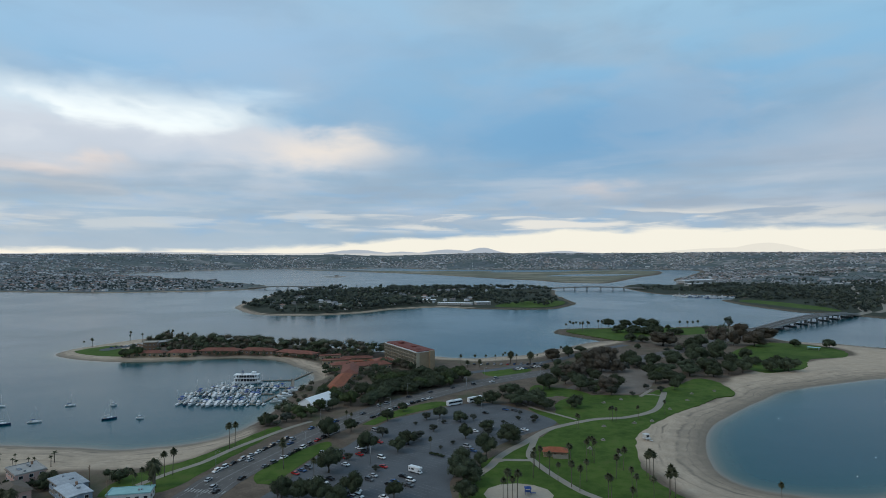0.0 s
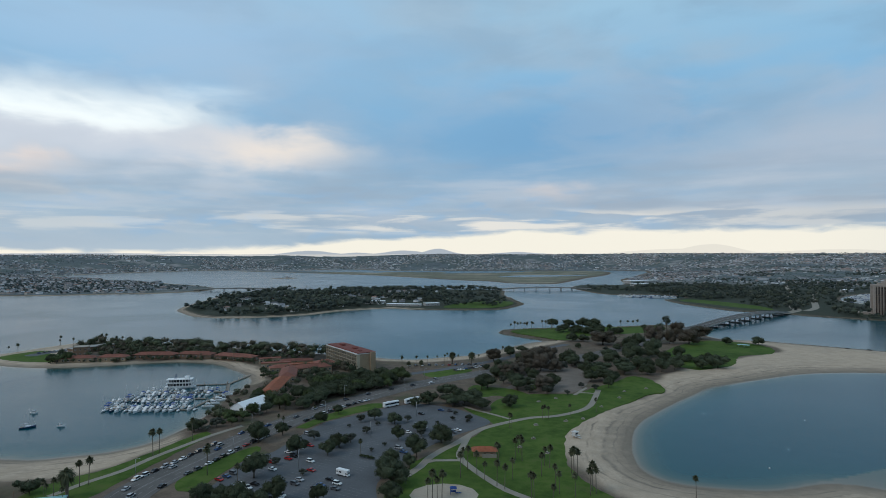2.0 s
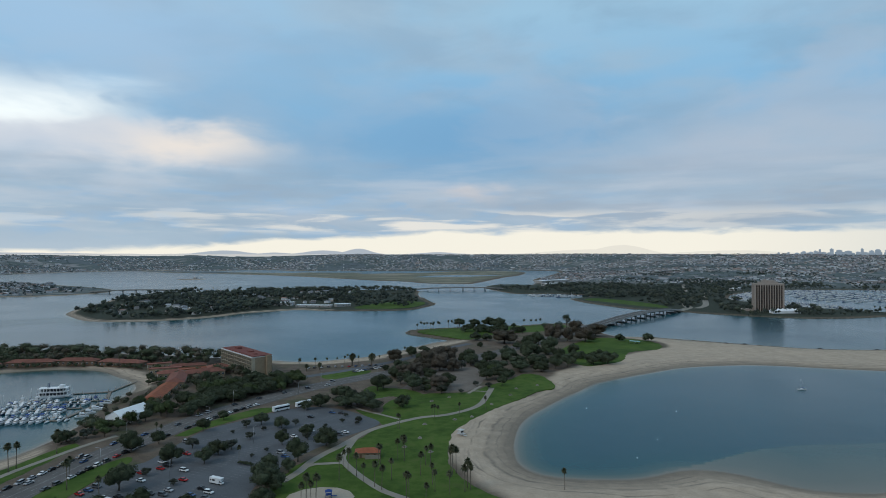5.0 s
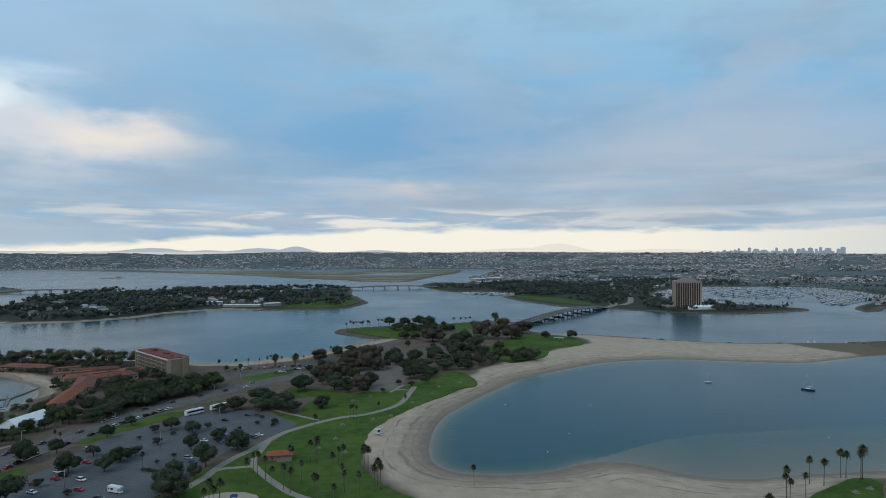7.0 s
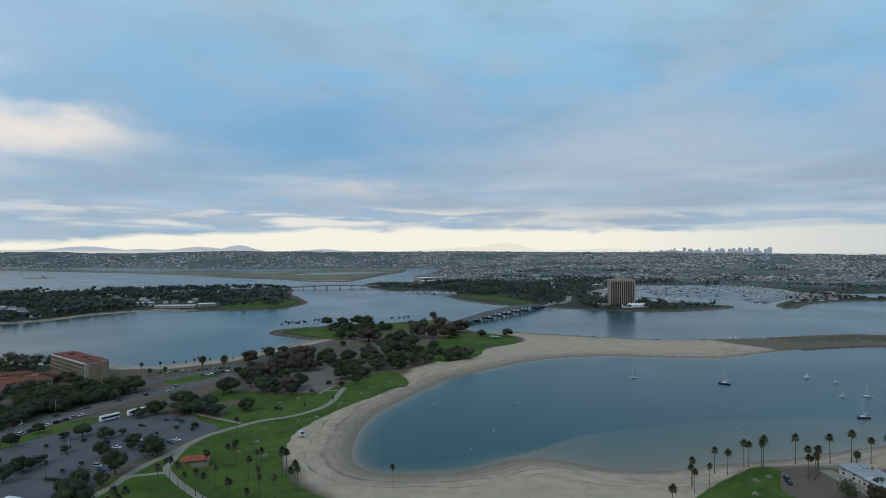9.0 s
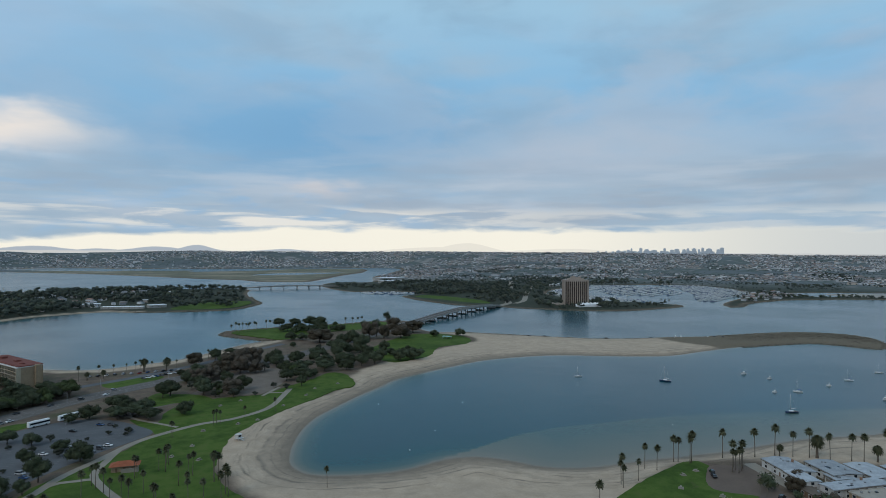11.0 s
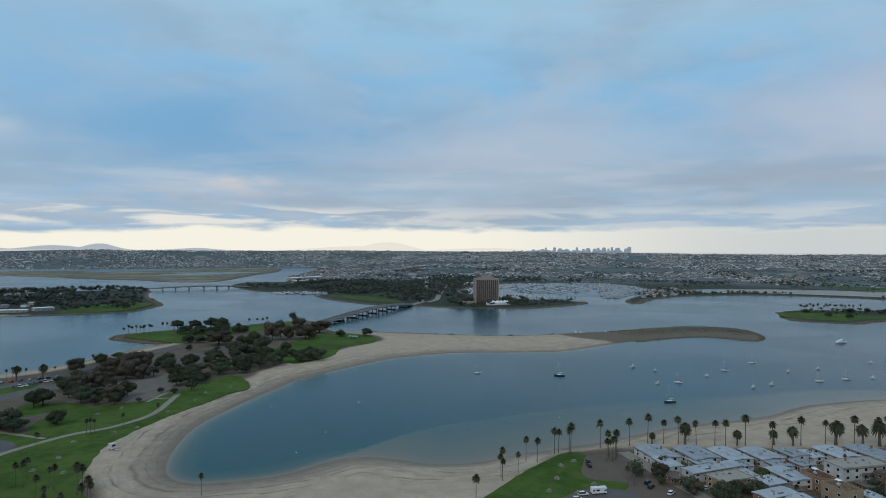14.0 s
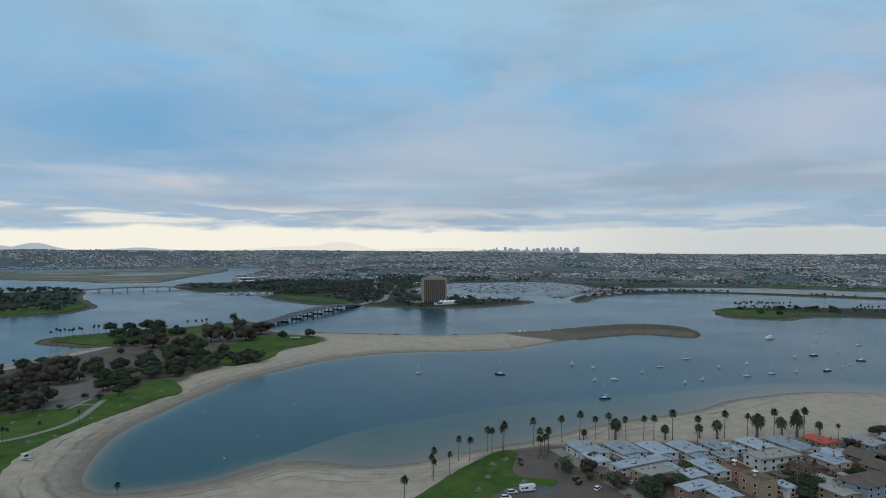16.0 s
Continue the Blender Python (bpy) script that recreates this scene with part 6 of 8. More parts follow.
# houses near the beach
for nm, x, y, w, d, h, turn, wall, roof, style, st, lab in [
        ("house", -203, 270, 15, 12, 6, -38, MAT_PINK, MAT_GREYCON, "flat", 2, "pink two-storey beach house with pale flat roof"),
        ("house", -174, 257, 17, 10, 6, -38, MAT_BLUEGREY, MAT_FLATROOF, "low", 2, "blue-grey beach house with pale metal roof"),
        ("house", -165, 247, 16, 9, 6, -38, MAT_BLUEGREY, MAT_FLATROOF, "low", 2, "narrow blue-grey beach house with pale roof"),
        ("house", -194, 250, 16, 10, 5, -38, MAT_PINK, MAT_BROWNROOF, "hip", 1, "pink beach house with brown hipped roof"),
        ("kiosk", -144, 253, 17, 8, 3.6, 15, MAT_WHITE, MAT_TEAL, "flat", 1, "low kiosk with a pale teal flat roof")]:
    house(nm, lab, x, y, w, d, h, turn, wall, roof, style, st, "house" if nm == "house" else "kiosk", extras=2)
# white cottages and houses of the southern beach quarter
ROW = -106
COTTAGES = [(337, 195, 21, 16, 4.0), (353, 184, 20, 16.5, 4.2), (367, 175, 20, 14.5, 4.0), (381, 167, 18, 15, 4.2), (396, 160, 13, 12, 4.4), (403, 155, 12, 8, 3.8), (416, 149, 18, 15, 4.6), (432, 139, 24, 16, 4.6), (328, 181, 14, 9, 4.6), (347, 176, 8, 12, 3.4), (360, 164, 8, 10, 3.2), (376, 155, 10, 10, 3.6), (388, 150, 9, 9, 3.4)]
for x, y, w, d, h in COTTAGES:
    house("cottage", "white beach cottage with a pale blue-grey low roof", x, y, w * 0.95, d * 0.86, h, ROW, MAT_WHITE, MAT_FLATROOF, "low", 2, "cottage", "white cottages by the southern beach", extras=3, spacing=5.2)
for nm, x, y, w, d, h, turn, wall, roof, style, st, lab in [
        ("cottage", 341, 166, 32, 8, 5.2, -8, MAT_WHITE, MAT_FLATROOF, "low", 2, "long white cottage with a pale roof"),
        ("house", 337, 154, 19, 11, 5.4, -8, MAT_TAN, MAT_BEIGEROOF, "flat", 2, "tan house with a beige flat roof"),
        ("house", 334, 131, 18, 8, 6.6, -8, MAT_STUCCO, MAT_FLATROOF, "low", 2, "brown house with a pale roof"),
        ("house", 364, 143, 18, 12, 5.2, ROW, MAT_WHITE, MAT_FLATROOF, "low", 2, "white house with a pale roof"),
        ("house", 348, 143, 12, 10, 5.0, -8, MAT_WHITE, MAT_FLATROOF, "low", 1, "small white house with a pale roof"),
        ("house", 452, 133, 15, 12, 5.6, ROW, MAT_TAN, MAT_RED, "low", 2, "beach house with a bright red roof"),
        ("apartment_house", 402, 133, 27, 12, 7.0, -18, MAT_WHITE, MAT_BEIGEROOF, "flat", 2, "cream two-storey apartment house with beige flat roof"),
        ("house", 421, 115, 15, 12, 6.0, ROW, MAT_PINK, MAT_FLATROOF, "low", 2, "pinkish house with a pale roof"),
        ("apartment_house", 400, 90, 26, 14, 8.5, -12, MAT_BLUEGREY, MAT_BROWNROOF, "hip", 3, "blue-grey shingled apartment house with a brown roof"),
        ("house", 371, 112, 9, 7, 4.6, ROW, MAT_WHITE, MAT_FLATROOF, "flat", 2, "small white flat-roofed house"),
        ("house", 391, 104, 13, 10, 5.0, ROW, MAT_WHITE, MAT_BEIGEROOF, "flat", 1, "low white house with roof terraces"),
        ("house", 469, 118, 18, 14, 6.0, ROW, MAT_BLUEGREY, MAT_GREYCON, "low", 2, "grey beach house with a grey roof"),
        ("house", 486, 108, 16, 13, 6.0, ROW, MAT_BLUEGREY, MAT_GREYCON, "low", 2, "grey beach house with a grey roof"),
        ("house", 362, 119, 13, 10, 7.6, ROW, MAT_TAN, MAT_BROWNROOF, "deck", 2, "tan stucco house with a walled roof deck"),
        ("house", 370, 133, 13, 8, 6.6, ROW, MAT_STUCCO, MAT_BROWNTILE, "deck", 2, "brown stucco house with roof terrace"),
        ("house", 402, 117, 13, 9, 6.0, ROW, MAT_BROWN, MAT_BROWNTILE, "low", 2, "brown house with a reddish-brown roof"),
        ("house", 440, 108, 14, 11, 6.0, ROW, MAT_BROWN, MAT_BROWNROOF, "gable", 2, "brown wooden gabled beach house"),
        ("house", 430, 97, 13, 11, 6.0, ROW, MAT_TAN, MAT_BROWNROOF, "gable", 2, "tan plaster gabled beach house"),
        ("house", 455, 100, 14, 12, 6.0, ROW, MAT_BROWN, MAT_BROWNROOF, "low", 2, "brown house with a low brown roof"),
        ("house", 338, 121, 13, 11, 6.0, ROW, MAT_TAN, MAT_FLATROOF, "low", 2, "tan house with a pale blue-grey roof"),
        ("house", 383, 96, 14, 10, 5.5, ROW, MAT_TAN, MAT_BEIGEROOF, "low", 2, "tan house with a beige roof"),
        ("house", 407, 99, 12, 7, 4.6, ROW, MAT_WHITE, MAT_BEIGEROOF, "low", 1, "low cream house with a beige roof"),
        ("house", 480, 92, 16, 12, 6.0, ROW, MAT_TAN, MAT_BROWN, "gable", 2, "tan house with a brown roof")]:
    house(nm, lab, x, y, w * 0.94, d * 0.92, h * 0.88, turn, wall, roof, style, st, "house", extras=3, spacing=4.8)
# sheds, carports and low annexes squeezed between the houses
for x, y, w, d, h, wall, roof, lab in [(352, 156, 9, 7, 3.0, MAT_WHITE, MAT_FLATROOF, "white"), (380, 138, 9, 8, 3.2, MAT_TAN, MAT_BEIGEROOF, "tan"), (385, 120, 8, 7, 3.4, MAT_BROWN, MAT_BROWNROOF, "brown"), (414, 131, 8, 8, 3.2, MAT_BROWN, MAT_BROWNTILE, "brown"),
                                       (424, 127, 9, 8, 3.6, MAT_PINK, MAT_BROWNROOF, "pinkish"), (437, 121, 12, 9, 3.8, MAT_WHITE, MAT_FLATROOF, "white"), (412, 104, 9, 8, 3.4, MAT_BROWN, MAT_BROWNROOF, "brown"), (445, 118, 9, 8, 3.2, MAT_BLUEGREY, MAT_GREYCON, "grey"),
                                       (352, 134, 8, 6, 3.2, MAT_TAN, MAT_BROWNROOF, "tan"), (418, 90, 10, 8, 4.2, MAT_BROWN, MAT_BROWNTILE, "brown"), (470, 103, 10, 8, 4.0, MAT_TAN, MAT_BROWNROOF, "tan"), (320, 170, 9, 6, 3.0, MAT_BROWN, MAT_BROWNROOF, "brown")]:
    house("annexe", "low " + lab + " annexe squeezed between beach houses", x, y, w, d, h, ROW, wall, roof, "low", 1, "shed", extras=2, spacing=4.5)


def picnic_hut():
    t = root("rest_room", "park toilet block with an orange tile roof", "toilet block", at=pose(42, 318, GROUND_Z, 0, 0, -3))
    part("wall", boxes((0, 0, -0.3, 11.5, 5.5, 3.2)), MAT_TAN, t)
    part("roof", hip(12.0, 6.2, 2.9, 1.7), MAT_TILE, t, "orange clay tile roof")
    part("screen_wall", boxes((2.5, -4.6, 0, 7.5, 0.25, 2.0), (6.2, -3.7, 0, 0.25, 1.6, 2.0)), MAT_CONCRETE, t)
    for x in (-3.5, 0, 3.5):
        part("door", boxes((x, -2.8, 0, 1.0, 0.12, 2.05)), MAT_BROWN, t)


picnic_hut()


def lifeguard_hut():
    t = root("lifeguard_tower", "small white lifeguard hut standing on the sand", "lifeguard hut", at=pose(96, 347, GROUND_Z - 0.1, 0, 0, 35))
    for x in (-1.1, 1.1):
        for y in (-1.1, 1.1):
            part("leg", boxes((x, y, -0.2, 0.16, 0.16, 1.5)), MAT_WHITE, t)
    part("deck", boxes((0, -0.3, 1.25, 3.4, 4.0, 0.15)), MAT_WHITE, t)
    part("cabin", boxes((0, 0.1, 1.4, 2.5, 2.5, 2.0), bevel=0.05), MAT_WHITE, t)
    part("roof", hip(2.8, 2.8, 3.4, 0.4, 0.3), MAT_WHITE, t)
    part("window", boxes((0, -1.17, 2.0, 1.8, 0.08, 0.9)), MAT_GLASS, t)
    part("ramp", boxes((0, -3.3, 0.6, 1.0, 2.4, 0.12)), MAT_WHITE, t)


lifeguard_hut()


def tent(x, y, w, d, h, rise, turn, bays=1, label="large white marquee tent with a pitched canvas roof"):
    t = root("marquee", label, "tent", at=pose(x, y, GROUND_Z, 0, 0, turn))
    part("side_wall", boxes((0, 0, 0, w - 0.4, d - 0.4, h)), MAT_CANVAS, t)
    for i in range(bays):
        b = w / bays
        bm = hip(b, d, h, rise, 0.15) if bays > 1 else gable(b, d, h, rise, 0.15, 0.06)
        bmesh.ops.translate(bm, vec=((i + 0.5) * b - w / 2, 0, 0.02), verts=bm.verts[:])
        part("canopy", bm, MAT_CANVAS, t)
    if bays == 1:
        for s in (-1, 1):
            bm = prism([(-d / 2 + 0.2, h - 0.1), (d / 2 - 0.2, h - 0.1), (0, h + rise - 0.1)], s * (w / 2 - 0.25) - 0.03, s * (w / 2 - 0.25) + 0.03)
            bmesh.ops.transform(bm, matrix=Matrix.Rotation(math.pi / 2, 4, "Z"), verts=bm.verts[:])
            part("gable_panel", bm, MAT_CANVAS, t)


tent(-106, 412, 25, 13, 4.2, 3.6, 66)
tent(792, 978, 54, 12, 4.5, 4.0, -2, 6, "row of white peaked marquee tents by the water")
# flat-roofed buildings on the island and by the marina
for x, y, w, d, h, turn in [(-105, 1290, 44, 16, 5, 15), (-40, 1225, 70, 14, 4, -12), (15, 1235, 30, 16, 5, 20), (700, 1950, 90, 30, 8, 20), (760, 2150, 140, 40, 9, 25), (860, 1150, 40, 16, 5, 60), (1130, 1620, 60, 18, 6, 40)]:
    house("far_pavilion", "long low pale building with a white roof", x, y, w, d, h, turn, MAT_GREYCON, MAT_CANVAS, "flat", 1, "building", spacing=8)


def picnic_shelter():
    t = root("picnic_shelter", "small picnic shelter with a pale blue flat roof", "shelter", at=pose(361, 673, GROUND_Z, 0, 0, -40))
    part("roof", boxes((0, 0, 2.6, 12, 6, 0.25)), MAT_TEAL, t)
    for x in (-5, 0, 5):
        for y in (-2.5, 2.5):
            part("post", boxes((x, y, -0.2, 0.2, 0.2, 2.8)), MAT_METAL, t)


picnic_shelter()


# ================= bridges =================
def bridge(name, label, line, zs, width, piers, thick=1.6, legs=3, footing=True):
    p = smooth_loop(line, 6.0, closed=False)
    n = len(p)
    tt = np.gradient(p, axis=0)
    tt /= np.linalg.norm(tt, axis=1)[:, None]
    nn = np.stack([-tt[:, 1], tt[:, 0]], 1)
    z = np.interp(np.linspace(0, 1, n), np.linspace(0, 1, len(zs)), zs)
    t = root(name, label, "bridge")

    def beam(off0, off1, z0, z1):
        v = []
        for q, nv, h in zip(p, nn, z):
            for o, dz in ((off0, z0), (off1, z0), (off1, z1), (off0, z1)):
                v.append((q[0] + nv[0] * o, q[1] + nv[1] * o, h + dz))
        f = [(0, 1, 2, 3), (4 * n - 1, 4 * n - 2, 4 * n - 3, 4 * n - 4)]
        for i in range(n - 1):
            for k in range(4):
                a, b = 4 * i + k, 4 * i + (k + 1) % 4
                f.append((a, a + 4, b + 4, b))
        return v, f
    v, f = beam(-width / 2, width / 2, -0.5, 0)
    part("deck", blank_mesh("deck", v, f, MAT_ROAD), None, t)
    for k in range(4):
        o = (k - 1.5) * width / 4.4
        v, f = beam(o - 0.5, o + 0.5, -thick, -0.5)
        part("girder", blank_mesh("girder", v, f, MAT_GREYCON), None, t)
    for s in (-1, 1):
        v, f = beam(s * width / 2 - 0.15, s * width / 2 + 0.15, -0.7, 0.95)
        part("parapet", blank_mesh("parapet", v, f, MAT_GREYCON), None, t)
    v, f = beam(-0.2, 0.2, 0, 0.7)
    part("median_barrier", blank_mesh("median_barrier", v, f, MAT_GREYCON), None, t)
    for i in range(piers):
        k = int((i + 0.7) / (piers + 0.4) * (n - 1))
        a = math.degrees(math.atan2(tt[k][1], tt[k][0]))
        top = z[k] - thick
        pr = part("pier", boxes((0, 0, top - 1.3, 1.6, width * 0.92, 1.3)), MAT_GREYCON, t)
        pr.matrix_basis = pose(p[k][0], p[k][1], 0, 0, 0, a)
        for j in range(legs):
            y = (j - (legs - 1) / 2) * width * 0.8 / max(legs - 1, 1)
            part("column", boxes((0, y, -7, 1.4, 1.4, top - 1.3 + 7)), MAT_GREYCON, pr)
        if footing:
            part("footing", boxes((0, 0, 0.1, 3.2, width * 1.0, 1.5), bevel=0.2), MAT_DARKCON, pr)
    return t


bridge("road_bridge", "concrete girder road bridge on pier rows over the channel", [(338, 795), (352, 808), (420, 872), (500, 944), (560, 995), (625, 1045)], [3.0, 4.5, 8.0, 9.5, 8.5, 4.5], 19, 9)
bridge("far_bridge", "low grey road bridge between the island and far shore", [(200, 1752), (232, 1752), (330, 1754), (440, 1756), (480, 1757)], [4, 8, 9.5, 8, 4.5], 16, 8, 1.8, 2, False)
bridge("far_bridge", "low grey road bridge to the far peninsula", [(-668, 1772), (-630, 1774), (-540, 1777), (-460, 1779), (-430, 1780)], [4, 7.5, 8.5, 7.5, 4.5], 16, 7, 1.8, 2, False)
ribbon("road", [(618, 1040), (680, 1100), (712, 1165), (800, 1310), (914, 1516), (1067, 1788), (1200, 2020)], 15, MAT_CONCRETE, 0.10, "pale road leading away from the bridge", "road", 20)
ribbon("road", [(690, 1090), (743, 1146), (820, 1270), (893, 1386), (1039, 1611)], 12, MAT_CONCRETE, 0.12, "pale road beside the marina", "road", 20)
ribbon("road", [(-60, 480), (-30, 515), (0, 535), (30, 556), (80, 600), (120, 650), (170, 700)], 9, MAT_ASPHALT, 0.075, "narrow grey road along the northern beach", "road")
ribbon("road", [(306, 100), (313, 140), (319, 165), (325, 190), (331, 212)], 7, MAT_CONCRETE, 0.095, "pale concrete lane beside the cottages", "road")
sheet("driveway", [(225, 156), (249, 171), (259, 179), (271, 183), (280, 183), (287, 180), (293, 173), (293, 168), (289, 160), (309, 147), (300, 130), (240, 130)], MAT_ROAD, 0.07, "grey asphalt drive beside the small lawn", "drive", round_it=False)
sheet("car_park", [(288, 194), (292, 202), (301, 210), (310, 217), (322, 212), (328, 208), (322, 196), (311, 172), (314, 155), (309, 147), (289, 160), (293, 168), (293, 174), (300, 180), (292, 187)], worn("brown_paving", (0.13, 0.098, 0.08), 0.8, 1.2, 0.1, 1.5, coords="World"), 0.065, "brown paved parking area by the beach houses", "car park")
sheet("car_park", [(-405, 640), (-395, 668), (-372, 700), (-362, 690), (-385, 655), (-392, 635)], MAT_ASPHALT, 0.07, "small grey car park at the point", "car park")
sheet("lawn", [(-425, 632), (-418, 655), (-408, 670), (-396, 668), (-385, 650), (-352, 625), (-350, 600), (-385, 604), (-412, 617)], MAT_LAWN, 0.055, "green lawn at the tip of the point", "lawn", jitter=0.8)
sheet("lawn", [(560, 1330), (585, 1250), (605, 1160), (640, 1110), (660, 1180), (640, 1300), (600, 1370)], MAT_LAWN, 0.06, "green lawn on the far spit", "lawn", step=10)
sheet("lawn", [(40, 1185), (100, 1170), (145, 1190), (180, 1255), (185, 1330), (120, 1330), (60, 1260)], MAT_LAWN, 0.06, "green lawn on the island's end", "lawn", step=10)
sheet("lawn", [(1095, 588), (1085, 545), (1110, 490), (1150, 492), (1215, 475), (1270, 425), (1250, 500), (1200, 590), (1150, 605)], MAT_LAWN, 0.06, "green lawn on the islet", "lawn", step=10)
sheet("garden_bed", [(-330, 616), (-330, 650), (-380, 690), (-372, 728), (-250, 692), (-130, 652), (-78, 626), (-92, 604), (-150, 610), (-205, 626), (-270, 620)], worn("garden_soil", (0.062, 0.048, 0.035), 0.55, 1.5, 0.08, 0.8, coords="World"), 0.05, "dark brown planted garden ground of the resort", "garden", step=8)
sheet("tidal_flat", [(1600, 985), (1690, 905), (1770, 760), (1835, 610), (1930, 360), (2080, 330), (2010, 560), (1960, 760), (1870, 930), (1740, 1060), (1620, 1085)], worn("grey_tidal_sand", (0.33, 0.31, 0.28), 0.75, 1.15, 0.02, 0.2, coords="World"), -1.62, "pale grey tidal sand flat in the river channel", "sand flat", step=30)
sheet("lawn", [(2030, 980), (2110, 800), (2170, 640), (2290, 560), (2260, 760), (2180, 960), (2080, 1060)], MAT_LAWN, 0.10, "green playing field beyond the river", "lawn", step=30)


# ================= skyline =================
SKYLINE = [(38.7, 22, 20), (39.2, 26, 14), (39.5, 24, 24), (39.8, 16, 38), (40.6, 26, 44), (41.1, 40, 30), (41.7, 46, 22), (42.6, 20, 42), (43.2, 30, 26), (43.6, 38, 34), (44.2, 30, 30), (44.5, 24, 38), (45.0, 36, 42), (45.4, 20, 30), (45.7, 22, 48), (46.2, 44, 38), (46.9, 24, 32), (47.2, 34, 48), (37.6, 18, 10), (36.9, 18, 8)]
# pale blue base colour carries the haze over the distant towers
MAT_SKYLINE = worn("hazy_office_towers", (0.54, 0.59, 0.65), 0.85, 1.1, 0.02, 0.1)
SKYLINE += [(38.2 + 0.46 * k, 30 + 9 * (k % 3), 5 + (k * 7) % 11) for k in range(20)]
for i, (a, w, h) in enumerate(SKYLINE):
    t = root("office_tower", "distant downtown office tower in a haze-blue colour", "skyscraper", "downtown towers", at=pose(70 + 4780 * math.sin(radians(a)), -10 + 4780 * math.cos(radians(a)), 55, 0, 0, -a))
    part("wall", boxes((0, 0, 0, w * 0.85, w * 0.6, 56 + h * 0.66)), MAT_SKYLINE, t)
    part("crown", boxes((0, 0, 56 + h * 0.66, w * (0.3 + 0.2 * (i % 2)), w * 0.25, h * 0.05 + 2)), MAT_SKYLINE, t)
t = root("observation_tower", "thin distant observation tower", "tower", at=pose(1063, 2500, 2))
part("mast", tube([(0, 0, 0), (0, 0, 84)], [2.0, 1.2], 8), MAT_GREYCON, t)
part("cabin", tube([(0, 0, 20), (0, 0, 24)], [5, 5], 12), MAT_GREYCON, t)


# ================= rocks =================
def boulders(name, line, n, across, smin, smax, label, seed, z0=0.2, mat=None, lift=0.0):
    """Riprap along a line, as one heap."""
    rng = np.random.default_rng(seed)
    p = smooth_loop(line, 4.0, closed=False)
    k = rng.integers(0, len(p), n)
    c = p[k] + rng.normal(size=(n, 2)) * across
    z = np.maximum(height(c), 0.0) + lift + z0 * rng.uniform(-1, 1, n)
    base = np.array([(1, 0, 0), (-1, 0, 0), (0, 1, 0), (0, -1, 0), (0, 0, 1), (0, 0, -1), (0.7, 0.7, 0.5), (-0.7, 0.6, 0.4)], float)
    tri = np.array([(6, 2, 4), (0, 6, 4), (0, 2, 6), (7, 1, 4), (2, 7, 4), (2, 1, 7), (1, 3, 4), (3, 0, 4), (2, 0, 5), (1, 2, 5), (3, 1, 5), (0, 3, 5)])
    vs, fs = [], []
    for i in range(n):
        s = rng.uniform(smin, smax) * rng.uniform(0.7, 1.2, 3)
        a = rng.uniform(0, 6.28)
        b = base * s * rng.uniform(0.8, 1.2, base.shape)
        x, y = b[:, 0] * math.cos(a) - b[:, 1] * math.sin(a), b[:, 0] * math.sin(a) + b[:, 1] * math.cos(a)
        vs.append(np.column_stack([x + c[i, 0], y + c[i, 1], b[:, 2] * 0.7 + z[i]]))
        fs.append(tri + 8 * i)
    return tagged(new(name, blank_mesh(name, np.concatenate(vs), np.concatenate(fs), mat or MAT_ROCK)), label, "rocks", kind="stuff")


def rock_paint():
    m, T, b = principled("riprap_stone", (0.15, 0.13, 0.11), 0.9, 0.2)
    c = ramp_of(T, nd(T, "ShaderNodeNewGeometry").outputs["Random Per Island"], [(0, (0.06, 0.054, 0.045)), (0.5, (0.115, 0.10, 0.08)), (1, (0.19, 0.165, 0.13))], "LINEAR")
    T.links.new(c, b.inputs["Base Color"])
    return m


MAT_ROCK = rock_paint()
boulders("riprap", [(690, 580), (780, 577), (835, 567), (868, 539), (871, 500), (832, 454), (795, 434), (783, 441), (775, 470), (757, 492), (718, 498), (660, 501)], 1500, 1.6, 0.7, 1.6, "brown boulders edging the breakwater", 1)
boulders("riprap", [(165, 735), (143, 755), (128, 775), (111, 801), (108, 818), (116, 845), (145, 858), (200, 870), (280, 878), (338, 893), (372, 897)], 900, 1.3, 0.6, 1.3, "dark boulders edging the grassy point", 2)
boulders("riprap", [(-17, 1160), (48, 1150), (106, 1147), (151, 1166), (191, 1242), (206, 1290), (203, 1375), (202, 1470)], 600, 1.5, 1.0, 2.0, "dark boulders along the island shore", 3)
boulders("riprap", [(548, 1384), (540, 1300), (545, 1237), (558, 1160), (575, 1110), (610, 1080), (640, 1040), (664, 1000), (746, 924), (819, 900), (929, 914), (985, 936), (1000, 965)], 1200, 1.8, 1.0, 2.2, "dark boulders along the far channel shore", 4)
boulders("riprap", [(1065, 886), (1100, 890), (1162, 935), (1260, 965), (1373, 975), (1544, 925), (1621, 833), (1665, 740), (1735, 558)], 1000, 2.2, 1.2, 2.6, "dark boulders along the far jetty", 5)
boulders("riprap", [(1160, 630), (1121, 600), (1060, 548), (1060, 510), (1101, 468), (1144, 470), (1202, 455), (1267, 395), (1350, 330)], 600, 1.5, 1.0, 2.0, "dark boulders round the islet", 6)
boulders("riprap", [(700, 540), (770, 540), (820, 520), (840, 495), (815, 470)], 1700, 14.0, 0.35, 0.8, "brown rubble on top of the breakwater", 7, 0.3, None, 0.75)
boulders("riprap", [(411, 731), (442, 703), (480, 667), (516, 634), (541, 616), (585, 601), (643, 591), (700, 578)], 700, 0.8, 0.4, 1.0, "dark stones along the sand spit's channel side", 8, 0.1)

